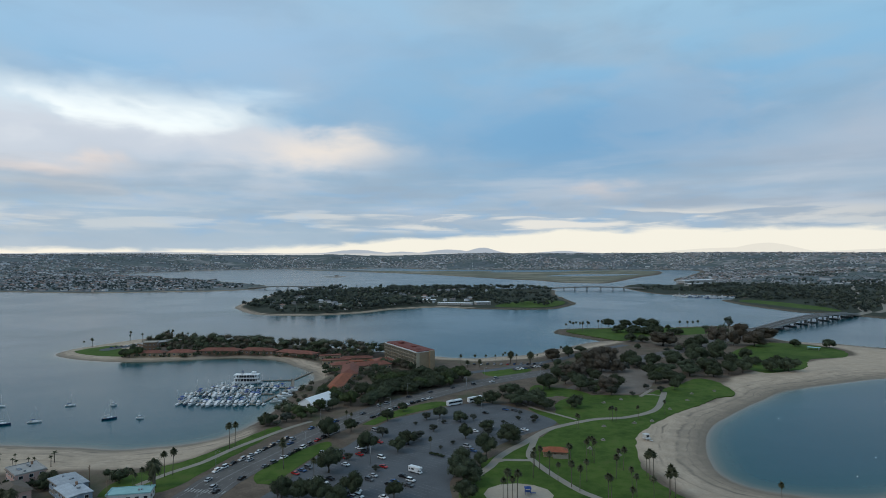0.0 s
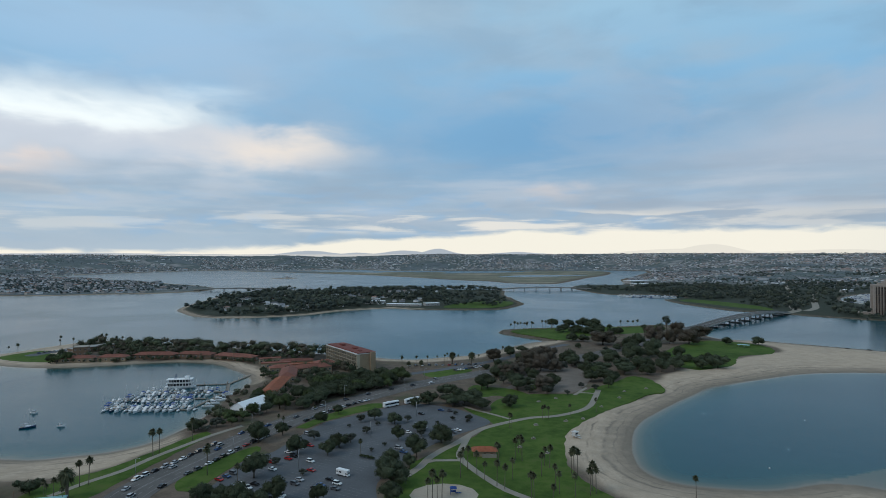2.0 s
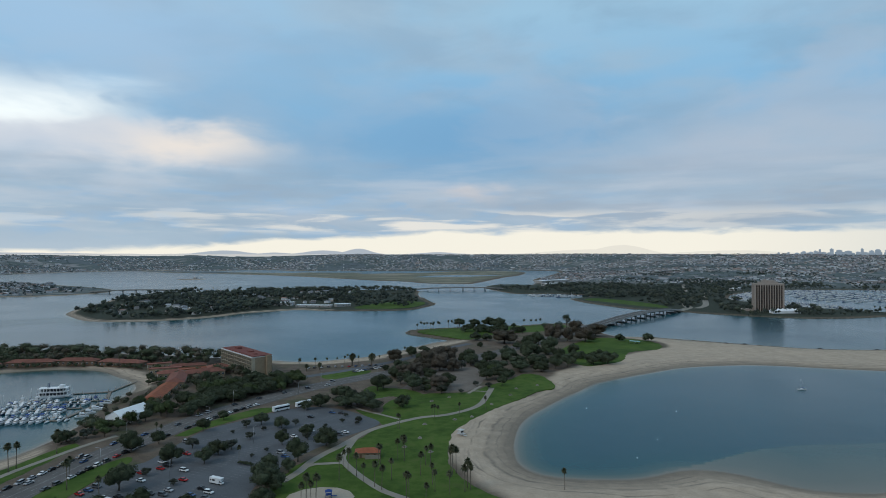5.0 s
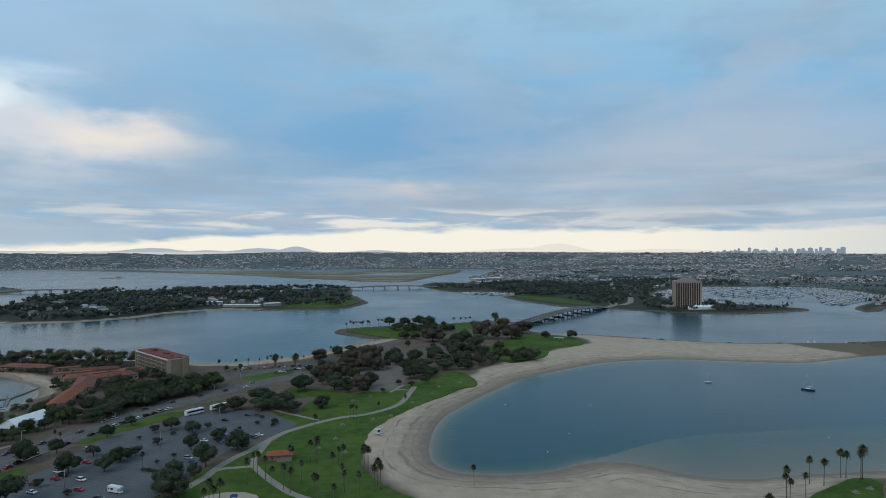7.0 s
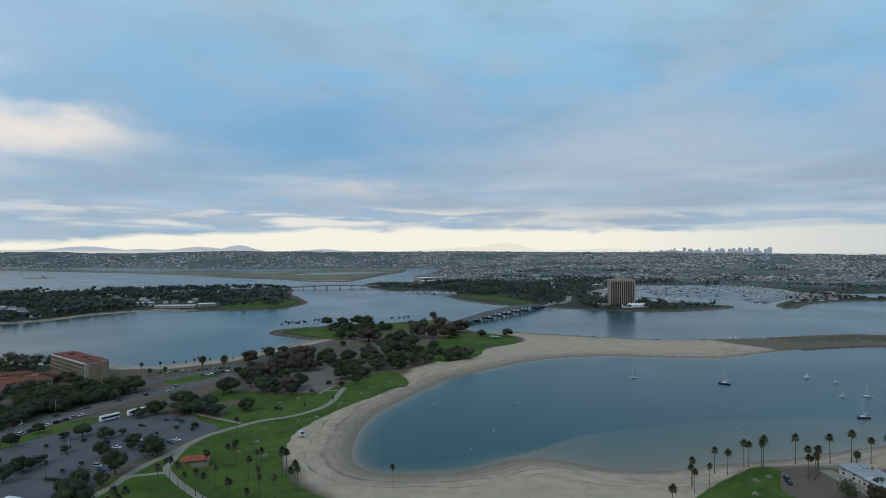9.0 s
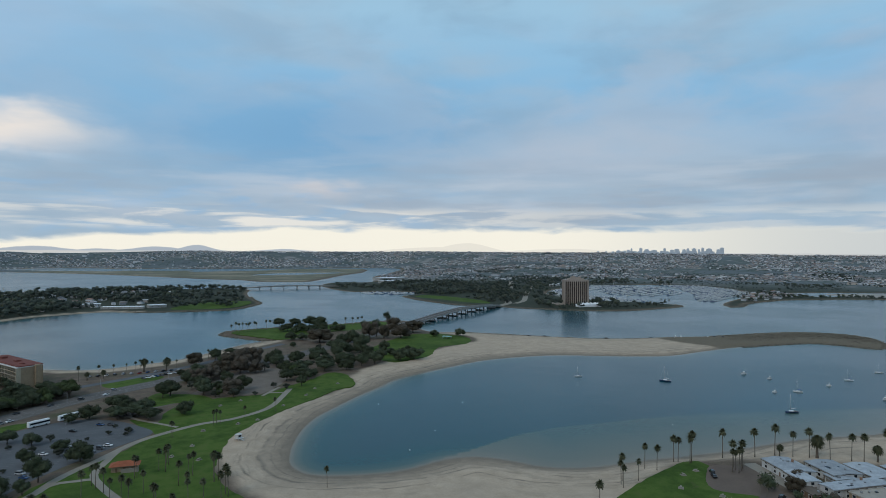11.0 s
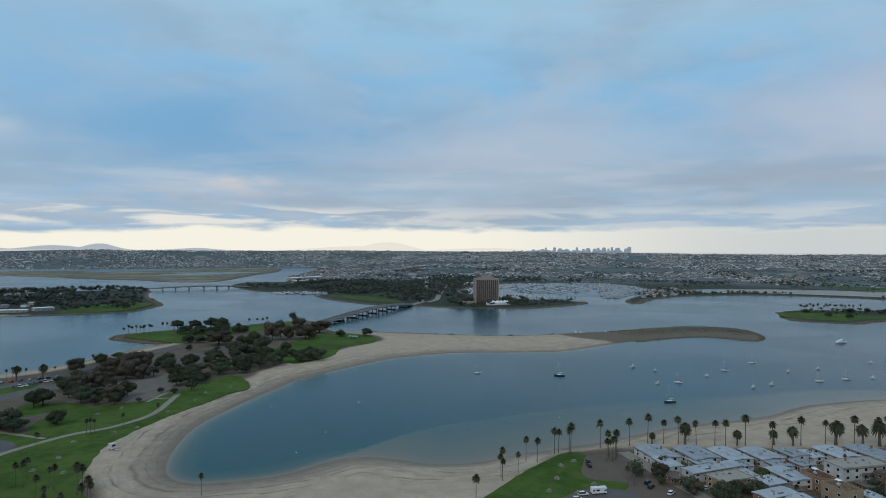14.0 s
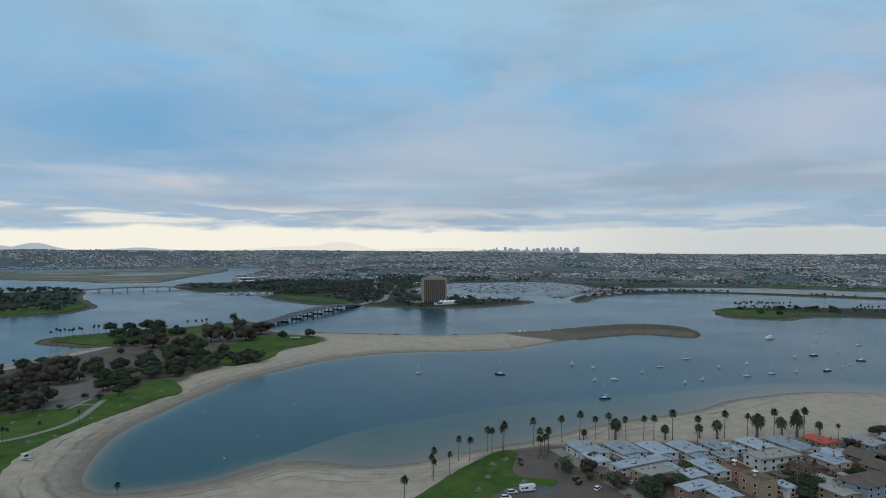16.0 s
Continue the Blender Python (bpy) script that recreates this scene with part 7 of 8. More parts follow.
# ================= boats =================
MAT_HULL = worn("white_gelcoat", (0.72, 0.73, 0.74), 0.85, 1.05, 0.5, 3.0, 0.3, 0.5)
MAT_NAVY = worn("navy_gelcoat", (0.03, 0.05, 0.11), 0.8, 1.2, 0.5, 3.0, 0.3, 0.5)
MAT_CANOPY = worn("blue_canvas", (0.035, 0.075, 0.24), 0.8, 1.2, 0.5, 3.0, 0.8, 0.2)
MAT_TEAK = worn("deck_boards", (0.30, 0.25, 0.20), 0.8, 1.2, 0.5, 4.0)
MAT_SPAR = worn("pale_spar", (0.55, 0.55, 0.54), 0.9, 1.05, 0.5, 3.0, 0.4, 0.5)


def hull_mesh(L, B, H, flare=0.8):
    """A boat's hull, bow towards +x, waterline at z = 0."""
    bm = bmesh.new()
    rows = []
    for i in range(9):
        s = i / 8
        w = B / 2 * (1 - max(0, (s - 0.45) / 0.55) ** 2.2) * (0.85 + 0.15 * min(1, s * 3))
        sheer = H * (0.85 + 0.35 * s * s)
        x = -L / 2 + L * s
        rows.append([bm.verts.new(v) for v in ((x * 0.97, 0, -0.35), (x * 0.985, w * flare, 0.15), (x, w + 0.01, sheer), (x * 0.985, -w * flare, 0.15), (x, -w - 0.01, sheer))])
    for a, b in zip(rows, rows[1:]):
        for q in ((0, 1), (1, 2)):
            bm.faces.new((a[q[0]], b[q[0]], b[q[1]], a[q[1]]))
        for q in ((0, 3), (3, 4)):
            bm.faces.new((a[q[0]], a[q[1]], b[q[1]], b[q[0]]))
        bm.faces.new((a[2], b[2], b[4], a[4]))
    bm.faces.new([rows[0][k] for k in (0, 1, 2, 4, 3)])
    bmesh.ops.recalc_face_normals(bm, faces=bm.faces[:])
    return bm


def wedge(x0, x1, w, z, h, rake=0.4, top=0.85):
    """A cabin with a raked front."""
    bm = bmesh.new()
    lo = [bm.verts.new(v) for v in ((x0, -w / 2, z), (x1, -w / 2 * 0.8, z), (x1, w / 2 * 0.8, z), (x0, w / 2, z))]
    hi = [bm.verts.new(v) for v in ((x0 + h * 0.1, -w / 2 * top, z + h), (x1 - rake * h, -w / 2 * top * 0.8, z + h), (x1 - rake * h, w / 2 * top * 0.8, z + h), (x0 + h * 0.1, w / 2 * top, z + h))]
    bm.faces.new(hi)
    for i in range(4):
        j = (i + 1) % 4
        bm.faces.new((lo[i], lo[j], hi[j], hi[i]))
    bmesh.ops.recalc_face_normals(bm, faces=bm.faces[:])
    return bm


def make_cruiser(L, label, canopy=False, hull=None):
    t = root("motor_boat", label, "boat", "boats in the marina")
    B, H = L * 0.32, 0.9 + L * 0.045
    part("hull", hull_mesh(L, B, H), hull or MAT_HULL, t)
    part("deck", boxes((-L * 0.05, 0, H * 0.86, L * 0.62, B * 0.8, 0.12)), MAT_TEAK if not canopy else MAT_HULL, t)
    part("cabin", wedge(-L * 0.18, L * 0.26, B * 0.8, H * 0.95, 1.35, 0.9), MAT_HULL, t)
    part("windscreen", wedge(-L * 0.16, L * 0.215, B * 0.815, H * 0.95 + 0.55, 0.5, 0.9), MAT_GLASS, t)
    part("bridge_top", wedge(-L * 0.20, L * 0.05, B * 0.7, H * 0.95 + 1.35, 0.75, 0.6), MAT_HULL, t)
    if canopy:
        part("canopy", boxes((-L * 0.16, 0, H * 0.95 + 2.0, L * 0.34, B * 0.75, 0.15), (-L * 0.38, 0, H + 0.5, L * 0.2, B * 0.8, 0.5)), MAT_CANOPY, t, "blue canvas canopy")
    part("mast", tube([(-L * 0.1, 0, H + 1.5), (-L * 0.13, 0, H + 4.2)], [0.07, 0.05], 5), MAT_SPAR, t)
    for s in (-1, 1):
        part("rail", tube([(L * 0.05, s * B * 0.42, H + 0.65), (L * 0.3, s * B * 0.33, H + 0.85), (L * 0.48, 0, H + 1.0)], [0.04, 0.04, 0.04], 4), MAT_SPAR, t)
    return Kit(t)


def make_yacht(L, label, hull=None):
    t = root("sailing_boat", label, "sailboat", "moored sailing boats")
    B, H = L * 0.29, 0.75 + L * 0.03
    part("hull", hull_mesh(L, B, H, 0.7), hull or MAT_HULL, t)
    part("cabin", wedge(-L * 0.15, L * 0.22, B * 0.6, H * 0.9, 0.6, 0.8), MAT_HULL, t)
    part("cockpit", boxes((-L * 0.3, 0, H * 0.88, L * 0.22, B * 0.5, 0.14)), MAT_TEAK, t)
    part("mast", tube([(L * 0.08, 0, H), (L * 0.08, 0, H + L * 1.25)], [0.11, 0.07], 6), MAT_SPAR, t)
    part("boom", tube([(L * 0.07, 0, H + 1.5), (-L * 0.32, 0, H + 1.45)], [0.09, 0.07], 5), MAT_SPAR, t)
    part("furled_sail", tube([(L * 0.05, 0, H + 1.65), (-L * 0.12, 0, H + 1.72), (-L * 0.31, 0, H + 1.6)], [0.13, 0.22, 0.12], 6), MAT_CANOPY if hull is None else MAT_HULL, t)
    for x in (L * 0.48, -L * 0.48):
        part("stay", tube([(x, 0, H), (L * 0.08, 0, H + L * 1.2)], [0.02, 0.02], 3, False), MAT_SPAR, t)
    return Kit(t)


CRUISERS = [make_cruiser(9, "white motor cruiser berthed at the dock"), make_cruiser(11, "white motor cruiser with blue canvas canopy", True), make_cruiser(13, "large white motor yacht berthed at the dock"), make_cruiser(8, "small navy-hulled motor boat at the dock", False, MAT_NAVY)]
YACHTS = [make_yacht(8.5, "white sailing boat with blue sail cover, sails down"), make_yacht(10, "white sailing boat with bare mast"), make_yacht(9, "navy-hulled sailing boat with bare mast", MAT_NAVY)]
LAUNCH = make_cruiser(6.5, "small white open motor boat at anchor")
LAUNCH.ob["group"] = "small boats at anchor"


def dock(x0, y0, x1, y1, w=2.0):
    L, a = math.hypot(x1 - x0, y1 - y0), math.degrees(math.atan2(y1 - y0, x1 - x0))
    t = root("dock", "grey timber floating dock", "dock", "marina docks", at=pose(x0, y0, 0, 0, 0, a))
    part("walkway", boxes((L / 2, 0, 0.15, L, w, 0.45)), MAT_TIMBER, t)
    for i in range(int(L / 9) + 1):
        part("pile", tube([(i * 9, w / 2 + 0.2, -3), (i * 9, w / 2 + 0.2, 2.6)], [0.18, 0.18], 6), MAT_TIMBER, t)
    return t


dock(-208, 424, -150, 420)
dock(-214, 447, -150, 452)
dock(-205, 470, -142, 474)
dock(-178, 498, -150, 502)
dock(-150, 420, -142, 474)
dock(-142, 474, -150, 502)
dock(-150, 502, -143, 540)
boat_rng = random.Random(9)
for y, x0, x1, side in [(418, -206, -156, -1), (430, -208, -156, 1), (442, -212, -158, -1), (455, -210, -156, 1), (464, -202, -150, -1), (479, -200, -178, 1), (480, -168, -148, 1), (420, -150, -146, -1)]:
    x = x0
    while x < x1:
        k = boat_rng.choice(CRUISERS[:2] + CRUISERS + YACHTS[:2] + CRUISERS[3:])
        k.put(at_place(x, y + boat_rng.uniform(-0.5, 0.5), (90 if side > 0 else -90) + boat_rng.uniform(-4, 4), 0.0, boat_rng.uniform(0.75, 1.05)))
        x += boat_rng.uniform(3.7, 5.2)
for i in range(5):
    boat_rng.choice(CRUISERS).put(at_place(-140 + i * 0.5, 428 + i * 9, boat_rng.uniform(-10, 10), 0.0, 0.9))
SOUTH_MOORINGS = [(382, 431), (439, 388), (507, 319), (447, 278), (587, 333), (646, 345), (616, 265), (644, 258), (778, 284), (700, 237), (786, 243), (898, 289)]
SOUTH_LAUNCHES = [(526, 386), (530, 363), (489, 325), (551, 325), (545, 278), (568, 277), (632, 301), (671, 296), (671, 250), (751, 289), (889, 331), (985, 368), (1016, 376), (820, 278), (733, 238), (753, 240), (989, 308)]
for x, y in SOUTH_MOORINGS:
    boat_rng.choice(YACHTS).put(at_place(x, y, boat_rng.uniform(125, 165), 0.0, boat_rng.uniform(0.85, 1.05)))
for x, y in SOUTH_LAUNCHES:
    LAUNCH.put(at_place(x, y, boat_rng.uniform(120, 190), 0.0, boat_rng.uniform(0.62, 0.85)))
CRUISERS[2].put(at_place(865, 375, 170, 0.0, 1.25))
for x, y in [(-326, 407), (-290, 364), (-274, 370), (-232, 380), (-279, 411)]:
    boat_rng.choice(YACHTS).put(at_place(x, y, boat_rng.uniform(0, 40), 0.0, 0.95))
for x, y in [(-213, 382), (-250, 414)]:
    LAUNCH.put(at_place(x, y, 10, 0.0, 0.9))


def make_buoy():
    t = root("mooring_buoy", "small white round mooring buoy in the water", "buoy", "mooring buoys")
    part("float", tube([(0, 0, -0.3), (0, 0, 0.0), (0, 0, 0.45), (0, 0, 0.7)], [0.3, 0.55, 0.5, 0.15], 10), MAT_HULL, t)
    part("ring", tube([(0, 0, 0.68), (0, 0, 0.95)], [0.09, 0.09], 6), MAT_SPAR, t)
    return Kit(t)


buoy = make_buoy()
for x, y in [(181, 300), (251, 385), (207, 328), (194, 402), (350, 285), (179, 267)]:
    buoy.put(at_place(x, y, 0, 0.0, 0.65))


def excursion_boat():
    t = root("excursion_boat", "white double-decked excursion boat at the dock", "boat", at=pose(-184, 490, 0, 0, 0, 6))
    part("hull", hull_mesh(24, 8, 1.4, 0.9), MAT_HULL, t)
    for f in range(2):
        z = 1.3 + f * 2.9
        part("deck", boxes((-0.5, 0, z, 21 - 2 * f, 7.4, 0.25)), MAT_HULL, t)
        part("saloon", boxes((-1, 0, z + 0.25, 16 - 2 * f, 5.0, 2.65)), MAT_GLASS, t)
        for s in (-1, 1):
            for i in range(9):
                part("post", boxes((-9.5 + f + i * (2.35 - 0.2 * f), s * 3.55, z + 0.25, 0.3, 0.2, 2.65)), MAT_HULL, t)
            part("rail", boxes((-0.5, s * 3.62, z + 0.95, 20.5 - 2 * f, 0.08, 0.2), (-0.5, s * 3.62, z + 0.4, 20.5 - 2 * f, 0.06, 0.35)), MAT_HULL, t)
    part("roof", boxes((-0.5, 0, 7.1, 19.5, 7.4, 0.25)), MAT_HULL, t)
    part("wheelhouse", boxes((5, 0, 7.35, 3.4, 3.0, 2.0), bevel=0.1), MAT_HULL, t)
    for s in (-1, 1):
        part("funnel", tube([(-4, s * 1.6, 7.3), (-4, s * 1.6, 10.6)], [0.3, 0.28], 8), MAT_NAVY, t)


excursion_boat()


def far_boats(name, places, label, seed):
    """Rows of far marina boats as one object: hull, cabin and, on some, a mast."""
    rng = np.random.default_rng(seed)
    vs, fs = [], []
    box = np.array([(-1, -1, 0), (1, -0.5, 0), (1, 0.5, 0), (-1, 1, 0), (-1, -1, 1), (1.1, -0.3, 1), (1.1, 0.3, 1), (-1, 1, 1)], float)
    q = np.array([(0, 1, 5, 4), (1, 2, 6, 5), (2, 3, 7, 6), (3, 0, 4, 7), (4, 5, 6, 7)])
    for x, y in places:
        a = rng.uniform(0, 0.5) + (0 if rng.uniform() < 0.5 else 3.1)
        L = rng.uniform(4, 7)
        for sx, sy, sz, ox, z in ((L, L * 0.32, 1.7, 0, -0.2), (L * 0.45, L * 0.22, 1.5, -0.1 * L, 1.4), (0.06, 0.06, L * (1.6 if rng.uniform() < 0.4 else 0.3), 0, 1.5)):
            b = box * (sx, sy, sz) + (ox, 0, z)
            r = np.column_stack([b[:, 0] * math.cos(a) - b[:, 1] * math.sin(a) + x, b[:, 0] * math.sin(a) + b[:, 1] * math.cos(a) + y, b[:, 2]])
            fs.append(q + 8 * len(vs))
            vs.append(r)
    return tagged(new(name, blank_mesh(name, np.concatenate(vs), np.concatenate(fs), MAT_FARBOAT)), label, "boats", kind="stuff")


MAT_FARBOAT = island_paint("far_boat_paint", [(0.70, 0.71, 0.72), (0.62, 0.63, 0.66), (0.10, 0.13, 0.22), (0.72, 0.70, 0.66), (0.45, 0.47, 0.5)], 0.4)


def rows_in(loop, dx, dy, seed, turn=0.0):
    rng = np.random.default_rng(seed)
    loop = np.array(loop, float)
    c = loop.mean(0)
    n = 60
    g = np.stack(np.meshgrid(np.arange(-n, n) * dx, np.arange(-n, n) * dy), -1).reshape(-1, 2) + rng.normal(size=(4 * n * n, 2)) * 0.8
    a = radians(turn)
    p = np.column_stack([g[:, 0] * math.cos(a) - g[:, 1] * math.sin(a), g[:, 0] * math.sin(a) + g[:, 1] * math.cos(a)]) + c
    keep = (inside_distance(p, loop) > 0) & (rng.uniform(size=len(p)) < 0.82)
    p = p[keep]
    return p[shore_distance(p) < -4]


far_boats("marina_boats", rows_in([(905, 1210), (925, 1080), (985, 1030), (1010, 1080), (980, 1200), (1010, 1330), (1130, 1440), (1300, 1500), (1450, 1540), (1480, 1600), (1250, 1600), (1050, 1480), (920, 1330)], 5.5, 15, 1, 30), "crowded white boats in the far marina basin", 51)
far_boats("marina_boats", rows_in([(1130, 990), (1300, 1080), (1420, 1150), (1530, 1290), (1590, 1480), (1520, 1580), (1420, 1400), (1300, 1220), (1130, 1040)], 5.5, 16, 3, 30), "white boats along the far marina's shore", 53)
far_boats("marina_boats", rows_in([(1060, 1250), (1120, 1180), (1240, 1190), (1340, 1330), (1420, 1480), (1300, 1490), (1140, 1420)], 7.5, 26, 4, 30), "white boats moored in rows in the marina basin", 54)
far_boats("marina_boats", rows_in([(475, 1540), (530, 1530), (610, 1490), (600, 1440), (540, 1430), (490, 1480)], 7, 22, 2, 10), "white boats at the theme park marina", 52)

# ================= vehicles =================
MAT_TYRE = worn("tyre_rubber", (0.02, 0.02, 0.02), 0.8, 1.2, 1.0, 4.0)
PAINTS = {"white": (0.70, 0.71, 0.72), "silver": (0.36, 0.37, 0.39), "black": (0.012, 0.012, 0.014), "grey": (0.085, 0.09, 0.10), "blue": (0.03, 0.07, 0.17), "red": (0.34, 0.018, 0.018)}


def make_car(colour, suv=False):
    t = root("car", f"{colour} {'sport utility vehicle' if suv else 'saloon car'} with dark windows, parked", "car", "parked cars")
    paint = worn(f"{colour}_car_paint", PAINTS[colour], 0.95, 1.05, 0.5, 2.0, 0.25, 0.6)
    h = 1.72 if suv else 1.45
    body = [(-2.25, 0.35), (2.2, 0.35), (2.28, 0.62), (2.15, 0.82), (1.2, 0.95), (-1.7 if not suv else -2.2, 0.98), (-2.25, 0.9)]
    roof = [(0.62, h - 0.05), (0.4, h), (-0.9 if not suv else -1.9, h), (-1.15 if not suv else -2.05, h - 0.06)]
    part("body", prism(body, -0.88, 0.88), paint, t)
    cab = [(1.15, 0.94), *roof, (-1.75 if not suv else -2.18, 0.96)]
    part("glazing", prism([(x * 0.985, z - 0.03) for x, z in cab], -0.78, 0.78), MAT_GLASS, t, "dark tinted windows")
    part("roof", prism([(0.5, h - 0.06), (0.4, h + 0.02), (-0.9 if not suv else -1.9, h + 0.02), (-1.05 if not suv else -2.0, h - 0.06)], -0.74, 0.74), paint, t)
    wheel = mesh_of(tube([(0, -0.12, 0), (0, 0.12, 0)], [0.33, 0.33], 10), MAT_TYRE)
    for x in (-1.4, 1.4):
        for y in (-0.8, 0.8):
            share("wheel", wheel, t, pose(x, y, 0.33))
    return Kit(t)


CARS = [make_car(c, s) for c, s in (("white", False), ("white", True), ("silver", False), ("silver", True), ("black", False), ("black", True), ("grey", False), ("grey", True), ("blue", False), ("red", False))]
car_rng = random.Random(4)


def park(x, y, heading, kit=None):
    # the paving lies about a hand over the ground
    (kit or car_rng.choice(CARS)).put(at_place(x, y, heading + car_rng.uniform(-3, 3), GROUND_Z + 0.10))


road_pts = smooth_loop(ROAD_LINE, 1.0, closed=False)


def along(s, off):
    i = min(int(s), len(road_pts) - 2)
    d = road_pts[i + 1] - road_pts[i]
    a = math.atan2(d[1], d[0])
    return road_pts[i][0] - math.sin(a) * off, road_pts[i][1] + math.cos(a) * off, math.degrees(a)


for off, spans, gap in ((8.7, [(70, 128), (140, 150)], 5.9), (-8.7, [(66, 172), (182, 245)], 6.2)):
    for s0, s1 in spans:
        s = s0
        while s < s1:
            if car_rng.uniform(0, 1) < 0.82:
                x, y, a = along(s, off)
                park(x, y, a if off < 0 else a + 180)
            s += gap
for s, off in [(60, 5), (88, 4.6), (118, 1.8), (124, 5), (150, 4.8), (163, 5.0), (185, 1.8), (206, 5), (214, 5.2), (236, 5), (258, 4.8), (280, 1.5), (300, -2), (318, -5), (330, 4), (52, -2), (48, -5.5)]:
    x, y, a = along(s, off)
    park(x, y, a)
BAY_TURN = -33.0
PARKED = [(-60, 323), (-56, 317), (-58, 313), (-62, 298), (-46, 309), (-43, 296), (-46, 284), (-47, 279), (-53, 281), (-35, 277), (-37, 274), (-28, 273), (-28, 279), (-32, 284), (-57, 356), (-51, 334), (38, 388), (30, 361), (27, 357), (23, 353), (10, 367), (6, 373), (1, 357), (8, 398), (27, 405),
          (21, 407), (-77, 314), (-83, 285), (-81, 289), (-79, 293), (-73, 275), (-71, 279), (-67, 275), (-65, 279), (-54, 272), (-50, 266), (-57, 269), (-53, 263), (-48, 260), (0, 322), (-3, 329)]
for x, y in PARKED:
    park(x, y, BAY_TURN)
park(-65, 308, BAY_TURN, CARS[9])
for i in range(14):
    park(-80 + car_rng.uniform(-2, 50), 240 + 3 * i % 22 + car_rng.uniform(0, 4), BAY_TURN)
for x, y, a in [(331.5, 193.5, -110), (332, 197.5, -110), (325.5, 174.5, -110), (324.5, 169, -110), (307, 174.5, 20), (304.5, 170.3, 20), (306.5, 161, 20), (325, 157, 10), (303, 209, 60), (299.5, 204.5, 60), (311, 148, 30), (272, 179, -20), (266, 176, -20)]:
    park(x, y, a)
for x, y, a in [(346, 176, -15), (362, 162, -15), (376, 150, -15), (354, 131, 70), (360, 100, 70), (378, 104, -20), (392, 118, 70), (410, 104, 70), (436, 124, -15), (446, 116, -15), (462, 108, 70), (330, 112, 70), (336, 106, 70), (342, 112, 70), (352, 106, -20), (418, 90, 70), (360, 176, 75), (390, 150, 75), (322, 132, 70), (318, 138, 70)]:
    park(x, y, a)
for i in range(12):
    x = -10 + i * 6.2
    park(x + 4, 569 + 0.5 * i + car_rng.uniform(-1, 1), 70)
for i in range(9):
    park(36 + 3.2 * i, 545 + 2.3 * i, -50)
for i in range(7):
    park(-398 + 2.8 * i, 652 + 4.6 * i, -30)


for x, y, a in [(470, 662, -45), (486, 650, -40), (553, 614, -25), (606, 594, -20), (682, 566, 10), (688, 558, 30)]:
    zz = float(height(np.array([(x, y)], float))[0])
    car_rng.choice(CARS[4:8]).put(at_place(x, y, a, zz + 0.02))
for x, y, a in [(640, 588, 10), (646, 585, 20), (676, 570, 0)]:
    LAUNCH.put(at_place(x, y, a, 0.35, 1.0))


def coach(x, y, turn):
    t = root("coach", "white tour coach with dark windows, parked", "bus", "parked coaches", at=pose(x, y, GROUND_Z + 0.1, 0, 0, turn))
    part("body", boxes((0, 0, 0.4, 12.2, 2.55, 3.1), bevel=0.14), MAT_HULL, t)
    part("window_band", boxes((0.2, 0, 1.75, 11.4, 2.60, 1.05)), MAT_GLASS, t, "dark tinted window band")
    part("windscreen", boxes((6.08, 0, 1.4, 0.1, 2.3, 1.6)), MAT_GLASS, t)
    part("roof_unit", boxes((-2, 0, 3.48, 3, 1.8, 0.25)), MAT_HULL, t)
    for wx in (-3.4, 3.9):
        for wy in (-1.2, 1.2):
            part("wheel", tube([(wx, wy - 0.13, 0.5), (wx, wy + 0.13, 0.5)], [0.5, 0.5], 12), MAT_TYRE, t)


coach(-13, 419, 40)
coach(1, 429, 40)


def motor_home(x, y, turn):
    t = root("motor_home", "white motor home parked on asphalt", "motor home", at=pose(x, y, GROUND_Z + 0.08, 0, 0, turn))
    part("body", boxes((-0.6, 0, 0.55, 5.6, 2.3, 2.5), bevel=0.1), MAT_HULL, t)
    part("cab", wedge(2.1, 3.7, 2.1, 0.5, 1.7, 0.5), MAT_HULL, t)
    part("overcab", boxes((2.7, 0, 2.1, 1.5, 2.25, 0.95), bevel=0.1), MAT_HULL, t)
    part("windscreen", wedge(2.3, 3.35, 2.0, 1.25, 0.7, 0.6), MAT_GLASS, t)
    part("window", boxes((-0.8, 0, 1.6, 1.5, 2.36, 0.7), (-2.6, 0, 1.6, 0.8, 2.36, 0.6)), MAT_GLASS, t)
    for wx in (-1.9, 2.5):
        for wy in (-1.0, 1.0):
            part("wheel", tube([(wx, wy - 0.12, 0.38), (wx, wy + 0.12, 0.38)], [0.38, 0.38], 10), MAT_TYRE, t)


motor_home(-27, 290, BAY_TURN)
motor_home(279, 177, -20)

# ================= markings, lamps, street things =================
def strips(name, rows, mat, dz, label):
    """Painted lines: (x, y, length, width, turn)."""
    vs, fs = [], []
    for x, y, l, w, a in rows:
        c, s = math.cos(radians(a)), math.sin(radians(a))
        k = len(vs)
        for px, py in ((-l, -w), (l, -w), (l, w), (-l, w)):
            vs.append((x + (px * c - py * s) / 2, y + (px * s + py * c) / 2, GROUND_Z + dz))
        fs.append((k, k + 1, k + 2, k + 3))
    return tagged(new(name, blank_mesh(name, vs, fs, mat)), label, "road marking", kind="structure")


